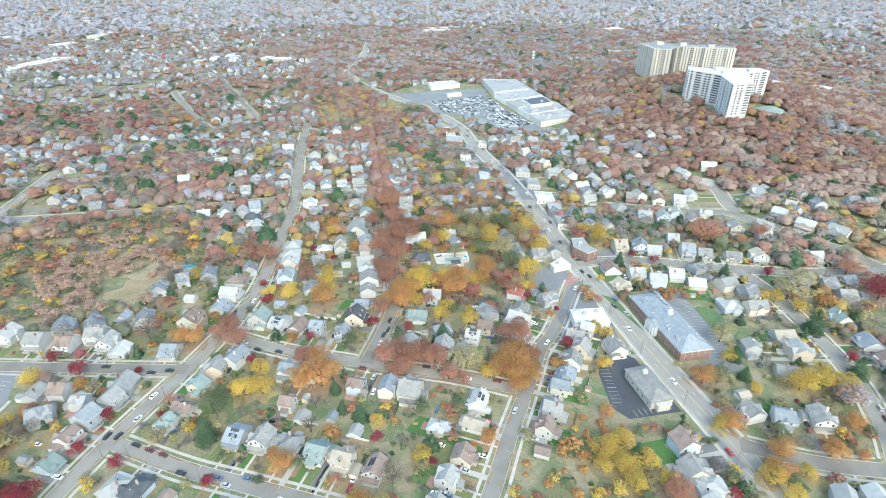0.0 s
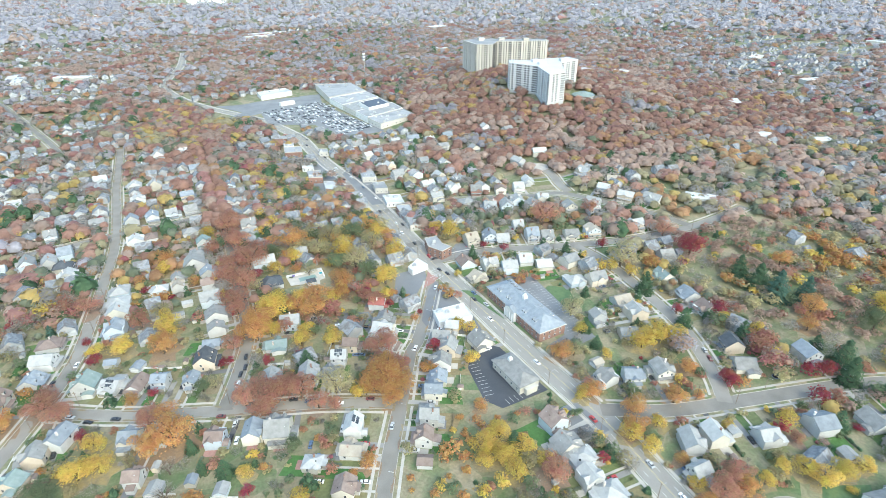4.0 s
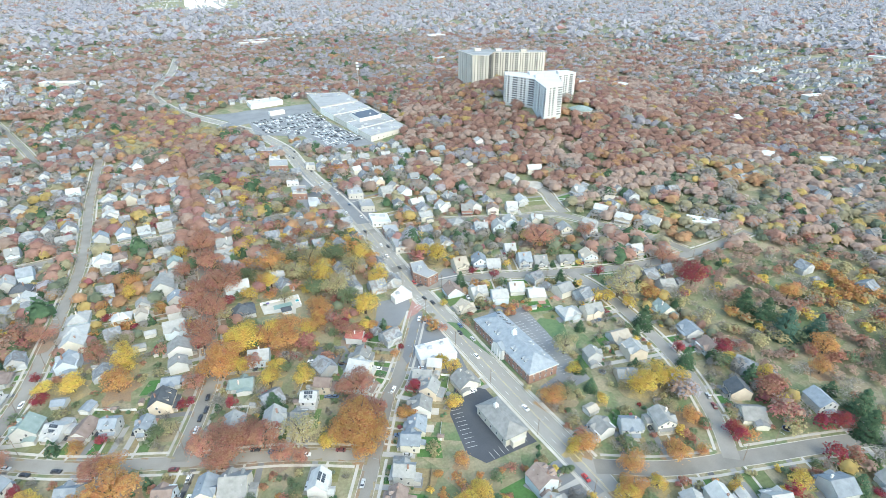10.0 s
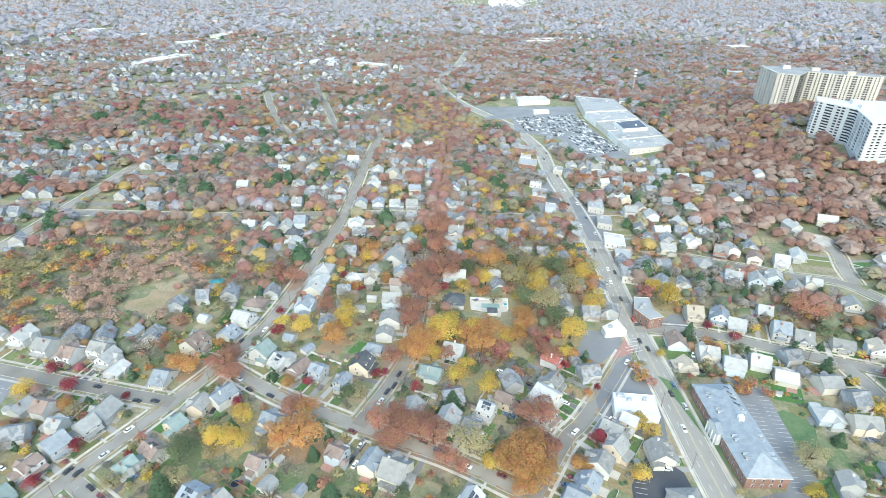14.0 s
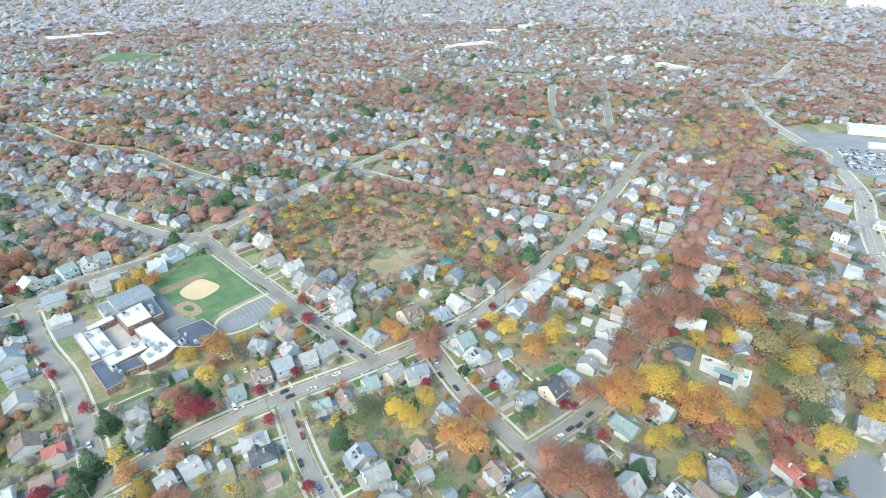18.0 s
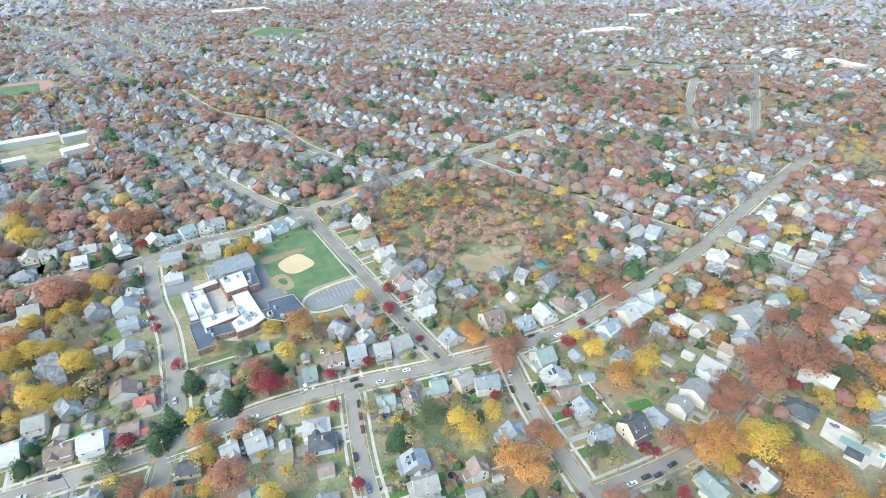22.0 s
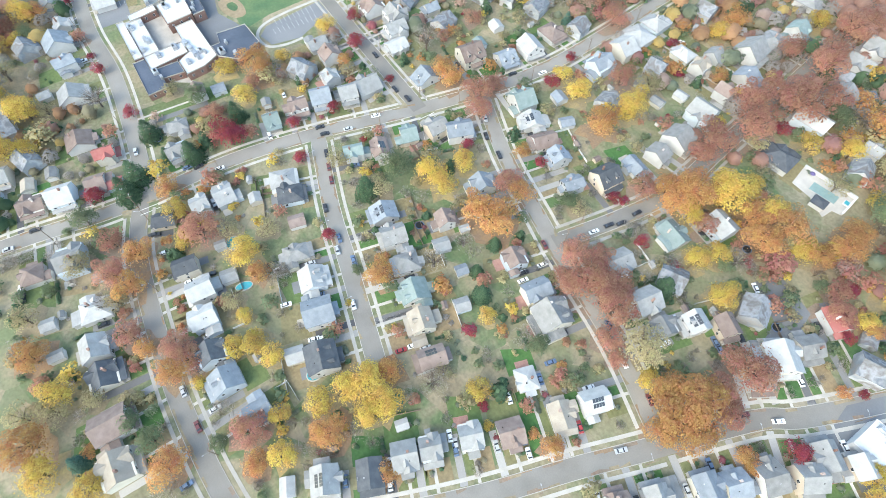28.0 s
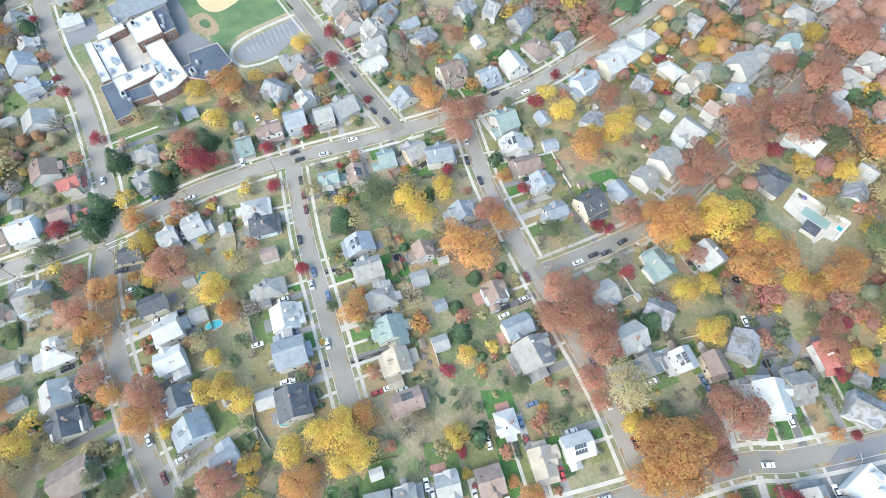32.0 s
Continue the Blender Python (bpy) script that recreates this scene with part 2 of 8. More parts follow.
def drift(m):
    """Colour that shifts from bough to bough."""
    nt, L = m.node_tree, m.node_tree.links
    hsv = [n for n in nt.nodes if n.bl_idname == "ShaderNodeHueSaturation"][0]
    n1 = [n for n in nt.nodes if n.bl_idname == "ShaderNodeTexNoise"][0]
    n1.inputs["Scale"].default_value = 0.3
    mr = nt.nodes.new("ShaderNodeMapRange")
    mr.inputs["From Min"].default_value, mr.inputs["From Max"].default_value = 0.3, 0.7
    mr.inputs["To Min"].default_value, mr.inputs["To Max"].default_value = 0.472, 0.528
    L.new(n1.outputs["Fac"], mr.inputs["Value"])
    L.new(mr.outputs[0], hsv.inputs["Hue"])
    return m


LEAF_MAT = {k: leafy(mat(v[1].replace(" ", "_") + "_leaves", v[0], 0.9, 0.25, 0.6, by="island", vary=0.3, bump=0, spec=0.15)) for k, v in LEAF.items()}
for k in "yortgcbk":
    drift(LEAF_MAT[k])


def hazed(c):
    """Leaf colour mixed with pale grey, so that distance haze is put into it."""
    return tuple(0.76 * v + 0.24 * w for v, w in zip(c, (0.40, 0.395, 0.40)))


# far leaf tones carry distance haze in their colour, except p and s
FAR_LEAF = {k: leafy(mat("far_tone_" + v[1].replace(" ", "_") + "_leaves", [hazed(c) if k not in "ps" else c for c in v[0]], 0.9, 0.16, 0.35, vary=0.16, bump=0, spec=0.1)) for k, v in LEAF.items()}


# ---- mesh helpers ----
class Geo:
    """Vertices and faces gathered piece by piece."""

    def __init__(self):
        self.v, self.f, self.k = [], [], []

    def add(self, verts, faces, k=0):
        n = len(self.v)
        self.v += verts
        self.f += [tuple(i + n for i in f) for f in faces]
        self.k += [k] * len(faces)
        return self

    def box(self, x0, x1, y0, y1, z0, z1, k=0):
        v = [(x, y, z) for z in (z0, z1) for x, y in ((x0, y0), (x1, y0), (x1, y1), (x0, y1))]
        return self.add(v, [(3, 2, 1, 0), (4, 5, 6, 7), (0, 1, 5, 4), (1, 2, 6, 5), (2, 3, 7, 6), (3, 0, 4, 7)], k)

    def prism(self, pts, z0, z1, k=0):
        """An upright prism over a plan outline, counter-clockwise."""
        if sum(a[0] * b[1] - b[0] * a[1] for a, b in zip(pts, pts[1:] + pts[:1])) < 0:
            pts = pts[::-1]
        n = len(pts)
        v = [(x, y, z0) for x, y in pts] + [(x, y, z1) for x, y in pts]
        f = [tuple(range(n))[::-1], tuple(range(n, 2 * n))] + [(i, (i + 1) % n, n + (i + 1) % n, n + i) for i in range(n)]
        return self.add(v, f, k)

    def sweep(self, prof, a0, a1, axis="x", k=0):
        """A profile of (across, up) points carried along x or y from a0 to a1."""
        n = len(prof)
        v = [((a, p, z) if axis == "x" else (p, a, z)) for a in (a0, a1) for p, z in prof]
        f = [tuple(range(n)), tuple(range(n, 2 * n))[::-1]] + [(i, n + i, n + (i + 1) % n, (i + 1) % n) for i in range(n)]
        if axis == "y":
            f = [t[::-1] for t in f]
        return self.add(v, [t[::-1] for t in f], k)

    def tube(self, x, y, z0, z1, r0, r1, n=8, k=0):
        v = [(x + r * math.cos(2 * math.pi * i / n), y + r * math.sin(2 * math.pi * i / n), z) for z, r in ((z0, r0), (z1, r1)) for i in range(n)]
        f = [tuple(range(n))[::-1], tuple(range(n, 2 * n))] + [(i, (i + 1) % n, n + (i + 1) % n, n + i) for i in range(n)]
        return self.add(v, f, k)

    def limb(self, a, b, r0, r1, n=5, k=0):
        a, b = Vector(a), Vector(b)
        d = (b - a).normalized()
        s = d.orthogonal().normalized()
        t = d.cross(s)
        v = [tuple(p + r * (math.cos(2 * math.pi * i / n) * s + math.sin(2 * math.pi * i / n) * t)) for p, r in ((a, r0), (b, r1)) for i in range(n)]
        f = [(i, (i + 1) % n, n + (i + 1) % n, n + i) for i in range(n)] + [tuple(range(n, 2 * n))]
        return self.add(v, f, k)

    def mesh(self, name, *mats):
        me = bpy.data.meshes.new(name)
        me.from_pydata(self.v, [], self.f)
        for m in mats:
            me.materials.append(m)
        if len(mats) > 1:
            me.polygons.foreach_set("material_index", self.k)
        return me


def part(name, geo, material, parent, label=""):
    """Links a mesh as ONE part under a thing or under a part."""
    me = geo if isinstance(geo, bpy.types.Mesh) else geo.mesh(name, *(material if isinstance(material, (list, tuple)) else [material]))
    ob = new(name, me)
    ob.parent = parent
    return tagged(ob, label)


def whole(name, geo, material, label, category, kind="", group=""):
    return tagged(new(name, geo.mesh(name, *(material if isinstance(material, (list, tuple)) else [material]))), label, category, group, kind)


def thing(name, m, label, category, group=""):
    ob = new(name)
    ob.empty_display_size = 0.5
    ob.matrix_world = m
    return tagged(ob, label, category, group)


def hill(x, y):
    """The wooded rise under the two towers."""
    return 30 * math.exp(-(((x - 420) / 170) ** 2 + ((y - 790) / 330) ** 2)) + 15 * math.exp(-(((x - 400) / 110) ** 2 + ((y - 800) / 180) ** 2))


# ---- ground ----
N = 181
side = [math.sinh(6.2 * (2 * i / (N - 1) - 1)) / math.sinh(6.2) * 6500 for i in range(N)]
g = Geo()
g.v = [(x + 60, y + 320, hill(x + 60, y + 320) - 0.02) for y in side for x in side]
g.f = [(j * N + i, j * N + i + 1, (j + 1) * N + i + 1, (j + 1) * N + i) for j in range(N - 1) for i in range(N - 1)]
g.k = [0] * len(g.f)
ground = whole("ground", g, M["ground"], "town ground of autumn grass, bare earth and leaf litter", "ground", "structure")

# ---- streets: centre lines ----
STREETS = {}


def street(name, width, *pts):
    STREETS[name] = (width, [Vector(p) for p in pts])


street("highway", 13.2, (158, 30), (146.5, 98.6), (142, 134), (138, 171), (123, 236), (112, 290), (101, 343), (94, 382), (83, 452), (67, 530), (49, 598), (37, 652), (27, 708), (8, 760), (-22, 822), (-62, 876), (-104, 932), (-150, 1010), (-190, 1120), (-196, 1230), (-190, 1350), (-205, 1570))
street("cross_street", 7.8, (-190, -40), (-180, 38), (-171, 85), (-167.5, 139), (-158, 183), (-146, 222), (-134.5, 266), (-129, 303), (-130, 345), (-134, 400), (-141, 470), (-164, 587), (-173, 641), (-190, 740))
street("school_street", 7.5, (-356, 116), (-300, 110), (-256, 110), (-206, 104), (-172, 98))
street("south_street", 7.4, (-172, 95), (-144, 84), (-113, 78.6), (-79, 75), (-55, 74.3), (-33, 75), (10, 79))
street("dead_end_street", 7.5, (-157, 179.5), (-116, 164.5), (-87, 156.5), (-60.5, 149), (-43, 144))
street("field_street", 7.7, (-366, 238.5), (-256, 234), (-191, 232), (-143, 231))
street("middle_street", 7.4, (-133, 263), (-103, 251), (-84, 245), (-58, 239), (-42, 235), (-21, 231), (0, 227), (18, 222), (44, 213))
street("oak_street", 7.8, (-43.5, 236), (-36, 271), (-33, 300), (-38, 340), (-44, 390), (-52, 451), (-59, 494), (-75, 600), (-92, 720))
street("side_street", 7.4, (-12, 80), (8, 122), (20.7, 152), (31.5, 182), (40.6, 205), (56.7, 247), (66, 262), (79.5, 291), (93, 323))
street("east_road", 8.3, (140, 178), (172.6, 167), (210.6, 161.6), (272, 154), (330, 141.5), (380, 136), (414, 143), (444, 163), (477, 194), (500, 240))
street("north_east_street", 7.8, (100, 350), (141.5, 353), (185, 345), (232.5, 336), (276, 331.5), (333, 336), (390, 350))
street("loop_street", 7.8, (215, 338), (224, 302), (226.4, 258), (224.5, 222), (217, 194), (211, 178), (203.5, 163))
street("park_street", 7.8, (-470, 199), (-396, 217.6), (-367, 240), (-379, 297), (-390, 380), (-404, 466), (-420, 560))
street("upper_street", 7.8, (-400, 424), (-316, 437), (-236, 452), (-173, 468), (-128, 481), (-76, 492), (-20, 500), (60, 515))
street("school_cross_street", 7, (-361, 40), (-356, 83), (-356, 116), (-361, 150), (-356, 198), (-365, 238))
street("hill_street", 7.4, (150, 456), (184, 448), (219, 439), (250, 434), (268, 415), (283, 397), (300, 373), (310, 361), (320, 337))
street("cul_de_sac", 8, (260, 433), (261, 454), (265, 479), (260, 494))
street("far_west_street", 6.5, (-420, 326), (-516, 302), (-624, 294), (-715, 253), (-860, 236))
street("ridge_street", 6.5, (-300, 700), (-358, 770), (-471, 954))
street("ridge_avenue", 6, (-250, 730), (-297, 823), (-436, 1078))
street("town_drive", 7, (148, 106), (178, 108), (190, 105), (199, 89), (204, 85))


def smooth(pts, step=4.0):
    """A rounded line through the points, with even steps."""
    out = []
    p = [pts[0] * 2 - pts[1], *pts, pts[-1] * 2 - pts[-2]]
    for i in range(1, len(p) - 2):
        n = max(1, round((p[i + 1] - p[i]).length / step))
        for j in range(n):
            t = j / n
            a, b, c, d = p[i - 1], p[i], p[i + 1], p[i + 2]
            out.append(0.5 * (2 * b + (c - a) * t + (2 * a - 5 * b + 4 * c - d) * t * t + (3 * b - a - 3 * c + d) * t ** 3))
    return out + [pts[-1]]


LINES = {n: (w, smooth(p)) for n, (w, p) in STREETS.items()}
SAMPLES = {n: np.array([tuple(q) for q in p]) for n, (w, p) in LINES.items()}


def off_line(p, i, d):
    t = (p[min(i + 1, len(p) - 1)] - p[max(i - 1, 0)]).normalized()
    return p[i] + Vector((-t.y, t.x)) * d


def ribbon(g, p, d0, d1, z, rise=0.0, keep=None, k=0):
    """A strip between two offsets from a line, laid on the ground; with a rise it has real sides."""
    for i in range(len(p) - 1):
        if keep and not keep[i]:
            continue
        q = [off_line(p, i, d0), off_line(p, i + 1, d0), off_line(p, i + 1, d1), off_line(p, i, d1)]
        top = [(v.x, v.y, hill(v.x, v.y) + z + rise) for v in q]
        if rise:
            low = [(v.x, v.y, hill(v.x, v.y) + z - 0.1) for v in q]
            g.add(low + top, [(4, 7, 6, 5), (0, 4, 5, 1), (2, 6, 7, 3), (1, 5, 6, 2), (3, 7, 4, 0)], k)
        else:
            g.add(top, [(0, 3, 2, 1)], k)
    return g


def clear_of(name, p, d):
    """For each step of a line at offset d: whether it lies outside every other street."""
    keep = []
    for i in range(len(p) - 1):
        m = (off_line(p, i, d) + off_line(p, i + 1, d)) / 2
        keep.append(all(n == name or np.min(np.hypot(s[:, 0] - m.x, s[:, 1] - m.y)) > LINES[n][0] / 2 + 2.6 for n, s in SAMPLES.items()))
    return keep


for i, (name, (w, p)) in enumerate(LINES.items()):
    big = name == "highway"
    whole("road", ribbon(Geo(), p, -w / 2, w / 2, 0.02 + 0.004 * i), M["highway" if big else "asphalt"], "pale worn asphalt four-lane highway" if big else "worn grey asphalt residential street", "road", "structure")
    kerbs, walks = Geo(), Geo()
    for s in (-1, 1):
        ribbon(kerbs, p, s * w / 2, s * (w / 2 + 0.25), 0.02, 0.13, clear_of(name, p, s * w / 2))
        if name not in ("town_drive",):
            a, b = (0.6, 2.2) if big else (1.9, 3.3)
            ribbon(walks, p, s * (w / 2 + a), s * (w / 2 + b), 0.03, 0.06, clear_of(name, p, s * (w / 2 + 2.2)))
    whole("kerb", kerbs, M["concrete"], "pale concrete kerb along the street", "kerb", "structure")
    if walks.v:
        whole("pavement", walks, M["concrete"], "pale concrete sidewalk beside the street", "pavement", "structure")

# road paint
paint, yellow = Geo(), Geo()
w, p = LINES["highway"]
for d in (-0.25, 0.25):
    ribbon(yellow, p, d - 0.07, d + 0.07, 0.04)
for d in (-6.5, 6.5):
    ribbon(paint, p, d - 0.08, d + 0.08, 0.04)
fine = smooth(STREETS["highway"][1], 3.0)
for d in (-3.3, 3.3):
    ribbon(paint, fine, d - 0.09, d + 0.09, 0.042, keep=[i % 4 == 0 for i in range(len(fine))])


def bar(g, x, y, ang, length, width, z, k=0):
    c, s = math.cos(radians(ang)), math.sin(radians(ang))
    v = [(x + a * c - b * s, y + a * s + b * c) for a, b in ((-length / 2, -width / 2), (length / 2, -width / 2), (length / 2, width / 2), (-length / 2, width / 2))]
    g.add([(px, py, hill(px, py) + z) for px, py in v], [(0, 1, 2, 3)], k)


for x, y, a, n in ((-183, 99, 84, 2), (-164, 96, 84, 2), (-171.5, 106.5, -5, 1), (-137, 231, 88, 2), (-150, 238, -10, 1), (96, 330, 30, 3), (98, 338, 20, 2)):
    for j in range(n):
        bar(paint, x + j * 2.6 * math.sin(radians(a)), y - j * 2.6 * math.cos(radians(a)), a, 9.0, 0.3, 0.085)
whole("road_markings", paint, M["paint"], "white lane lines and crosswalk bars on the streets", "road markings", "structure")
whole("centre_lines", yellow, M["yellow_paint"], "double yellow centre lines on the highway", "road markings", "structure")
g = Geo()
g.prism([(84, 316), (93, 337), (98, 327), (93, 321)], 0.0, 0.16)
whole("traffic_island", g, M["paver"], "red paved triangular island at the road fork", "traffic island", "structure")


def patch(name, pts, mkey, z, label, category, kind="structure", soft=False):
    g = Geo()
    if soft:
        ring = [Vector(q) for q in pts]
        pts = [tuple(q) for q in smooth([ring[-1]] + ring + [ring[0], ring[1]], 2.5)]
        n0 = min(range(len(pts)), key=lambda i: (Vector(pts[i]) - ring[0]).length)
        n1 = max(i for i in range(len(pts)) if (Vector(pts[i]) - ring[0]).length < 0.01)
        pts = pts[n0:n1]
    g.prism(list(pts), -0.1, z)
    for i, v in enumerate(g.v):
        g.v[i] = (v[0], v[1], v[2] + hill(v[0], v[1]))
    return whole(name, g, M[mkey], label, category, kind)


def bays(g, x, y, ang, n, pitch=2.8, length=5.0, z=0.09):
    """A row of parking lines starting at a place and stepping along ang."""
    for j in range(n):
        bar(g, x + j * pitch * math.cos(radians(ang)), y + j * pitch * math.sin(radians(ang)), ang + 90, length, 0.16, z)


patch("parking_lot", [(143, 314), (163, 306), (169, 231), (150, 226), (139, 233), (152.5, 239), (147, 297), (134, 302)], "lot", 0.05, "asphalt car park behind the brick office building", "parking lot")
patch("parking_lot", [(96, 250), (110, 240), (121, 199), (93, 194), (86, 202), (86, 228)], "newlot", 0.05, "dark fresh asphalt car park round the hall", "parking lot")
patch("parking_lot", [(62, 312), (70, 341), (92, 344), (90, 330), (78, 311)], "lot", 0.05, "small asphalt car park by the fork", "parking lot")
patch("parking_lot", [(86, 312), (94, 322), (106, 284), (106, 258), (76, 262), (73, 280)], "lot", 0.055, "asphalt forecourt of the white workshop", "parking lot")
patch("parking_lot", [(-240, 188), (-245.5, 194), (-248, 229), (-236, 229), (-226, 206), (-230, 190)], "lot", 0.05, "asphalt school car park beside the ball field", "parking lot")
patch("parking_lot", [(-317, 117), (-315.5, 136), (-297, 133.5), (-298, 116)], "lot", 0.05, "asphalt car park at the school", "parking lot")
patch("school_yard", [(-301, 172), (-307, 181), (-287, 180), (-272, 176), (-259, 181), (-248, 184), (-246, 160), (-275, 161)], "lot", 0.05, "grey asphalt school yard", "yard")
patch("school_court", [(-295, 128), (-294, 165), (-262, 165), (-240, 160), (-228, 142), (-240, 126)], "concrete", 0.03, "pale paved court between the school wings", "yard")
patch("parking_lot", [(-28, 945), (75, 965), (72, 890), (100, 806), (136, 704), (73, 690), (50, 770), (-12, 795), (-22, 862)], "lot", 0.1, "large grey asphalt shopping centre car park", "parking lot")
patch("parking_lot", [(57, 792), (93, 811), (127, 732), (93, 705)], "newlot", 0.13, "darker asphalt part of the shopping centre car park", "parking lot")
patch("parking_lot", [(200, 88), (213, 84), (246, 78), (247, 44), (214, 56), (199, 73)], "lot", 0.1, "asphalt court between the townhouses", "parking lot")
patch("turning_circle", [(260 + 11 * math.cos(i * 0.35), 500 + 11 * math.sin(i * 0.35)) for i in range(18)], "concrete", 0.12, "pale round turning circle at the end of the close", "turning circle")
patch("parking_lot", [(-75, 838), (-22, 862), (-28, 945), (-50, 930), (-92, 934), (-50, 880)], "lot", 0.09, "asphalt lot between the highway and the stores", "parking lot")
patch("parking_lot", [(110, 350), (126, 372), (140, 368), (132, 352)], "lot", 0.05, "asphalt car park of the corner building", "parking lot")
patch("parking_lot", [(19, 292), (24, 304), (42, 300), (50, 268), (42, 262), (36, 285)], "lot", 0.05, "asphalt drive and parking court", "parking lot")
patch("parking_lot", [(123, 186), (131, 186), (137, 165), (116, 160), (104, 178)], "lot", 0.04, "gravelly grey lot beside the highway", "parking lot")
patch("parking_lot", [(60, 560), (76, 470), (100, 470), (92, 560), (80, 600)], "lot", 0.05, "asphalt forecourts of the highway shops", "parking lot")
patch("parking_lot", [(22, 600), (26, 545), (40, 508), (58, 505), (60, 530), (46, 585), (36, 640)], "lot", 0.05, "asphalt forecourts of the highway shops", "parking lot")
patch("ball_field", [(-319, 178), (-339, 228), (-254, 232), (-254, 200), (-250, 182), (-273, 184), (-290, 178)], "turf", 0.04, "green grass baseball field", "ball field")
patch("infield", [(-295.5, 190), (-300.9, 198.2), (-301.5, 207.5), (-294.1, 210.7), (-282.3, 211.9), (-277.5, 201), (-278.6, 193.4), (-286, 189.6)], "clay", 0.07, "sandy tan clay baseball infield", "infield", soft=True)
patch("dugout_path", [(-309.2, 182.2), (-309.5, 203.6), (-307.4, 214.6), (-304.4, 215), (-302.4, 209), (-302, 196.5), (-301, 182.4)], "earth", 0.06, "worn sandy ground beside the field", "path", soft=True)
patch("worn_grass", [(-281, 180), (-282, 188), (-272, 191), (-262, 189), (-262, 183), (-270, 179)], "earth", 0.055, "worn bare ring in the grass of the field", "bare ground", soft=True)
patch("lawn", [(-276, 183), (-276.5, 187), (-271, 188), (-268, 185.5), (-271, 183)], "turf", 0.075, "small green island of grass", "lawn", soft=True)
way = Geo()
ribbon(way, smooth([Vector(q) for q in ((-250, 230), (-250, 207), (-247.5, 193), (-242, 187), (-235, 186), (-229, 188.5), (-225.5, 197), (-225, 207))], 2.0), -0.9, 0.9, 0.05, 0.06)
whole("field_path", way, M["concrete"], "pale concrete path round the school car park", "path", "structure")
patch("clearing", [(-232, 309), (-224, 316), (-226, 326), (-214, 325), (-207, 330), (-202, 320), (-207, 313), (-203, 306), (-214, 298), (-221, 303), (-228, 300)], "earth", 0.03, "dry grass clearing in the wood", "clearing", soft=True)
patch("lawn", [(108.1, 305.7), (114.8, 302.6), (138.0, 239.0), (134.3, 236.6)], "turf", 0.05, "green verge before the office building", "lawn")
patch("lawn", [(210.0, 75.6), (215.6, 73.8), (212.7, 68.1), (208.6, 63.5), (204.7, 67.9)], "turf", 0.13, "planted island in the townhouse court", "lawn", soft=True)
patch("lawn", [(229.2, 73.2), (233.8, 70.8), (232.1, 62.7), (228.6, 60.5), (225.6, 61.9)], "turf", 0.13, "planted island in the townhouse court", "lawn", soft=True)
patch("lawn", [(207, 110), (227, 104), (212, 85), (199, 90), (196, 100)], "turf", 0.06, "green lawn beside the townhouses", "lawn")
patch("lawn", [(227, 330), (246, 332), (258, 310), (230, 306)], "turf", 0.05, "green grass corner plot", "lawn")
patch("lawn", [(158, 262), (176, 268), (180, 285), (168, 292), (158, 285)], "turf", 0.05, "bright green back lawn", "lawn")
patch("pool_deck", [(-7.1, 360.3), (18.0, 364.2), (19.5, 351.3), (15.8, 350.0), (15.4, 343.5), (5.4, 348.1), (-4.6, 348.3)], "concrete", 0.08, "pale concrete pool deck", "deck")
patch("lawn", [(75, 560), (92, 590), (118, 590), (112, 555), (90, 548)], "turf", 0.05, "green grass strip near the highway", "lawn")
patch("lake", [(-560, 4900), (-230, 4700), (-200, 3850), (-205, 3440), (-370, 3400), (-430, 3780)], "lake", 0.5, "far lake with the sky's pale reflection in its colour", "lake", "structure")
patch("running_track", [(-1040, 5), (-1046, 72), (-1020, 84), (-950, 84), (-930, 66), (-938, 5), (-960, -8), (-1020, -8)], "paver", 0.3, "far red running track round a sports field", "running track")
patch("sports_field", [(-1022, 10), (-1026, 66), (-950, 66), (-955, 10)], "turf", 0.4, "far green sports field inside the track", "sports field")
patch("sports_field", [(-1310, 476), (-1398, 557), (-1278, 619), (-1239, 528)], "turf", 0.4, "far green sports field behind the suburb", "sports field")
patch("ball_field", [(935, 330), (985, 385), (1030, 350), (975, 300)], "turf", 0.4, "far green ball field in the east", "ball field")
patch("infield", [(928, 318), (944, 334), (962, 318), (944, 304)], "clay", 0.5, "far sandy tan infield", "infield")
lines = Geo()
bays(lines, 160, 300, -84, 24)
bays(lines, 152.5, 292, -84, 20)
bays(lines, 90, 205, 90, 12)
bays(lines, 97, 197.5, 15, 8, length=4.5)
bays(lines, 98, 246, -40, 4)
bays(lines, -239, 196, 85, 10)
bays(lines, -246, 200, 85, 9)
bays(lines, -315, 121, 84, 6)
for j in range(9):
    bays(lines, 14 + 8.5 * j, 895 - 16 * j, -8, 20, pitch=2.8, z=0.14)
whole("parking_lines", lines, M["paint"], "white painted parking bay lines", "road markings", "structure")


# ---- houses ----
WINDOW = Geo().box(-0.62, 0.62, -0.05, 0.03, -0.8, 0.8).box(-0.5, 0.5, -0.08, -0.04, -0.68, -0.04, 1).box(-0.5, 0.5, -0.08, -0.04, 0.04, 0.68, 1).mesh("window", M["white_trim"], M["glass"])
DOOR = Geo().box(-0.6, 0.6, -0.05, 0.03, 0, 2.2).box(-0.48, 0.48, -0.09, -0.04, 0.05, 2.08, 1).mesh("door", M["white_trim"], M["door"])
PANEL = Geo().box(-0.5, 0.5, -0.8, 0.8, 0, 0.06).mesh("solar_panel", M["glass"])


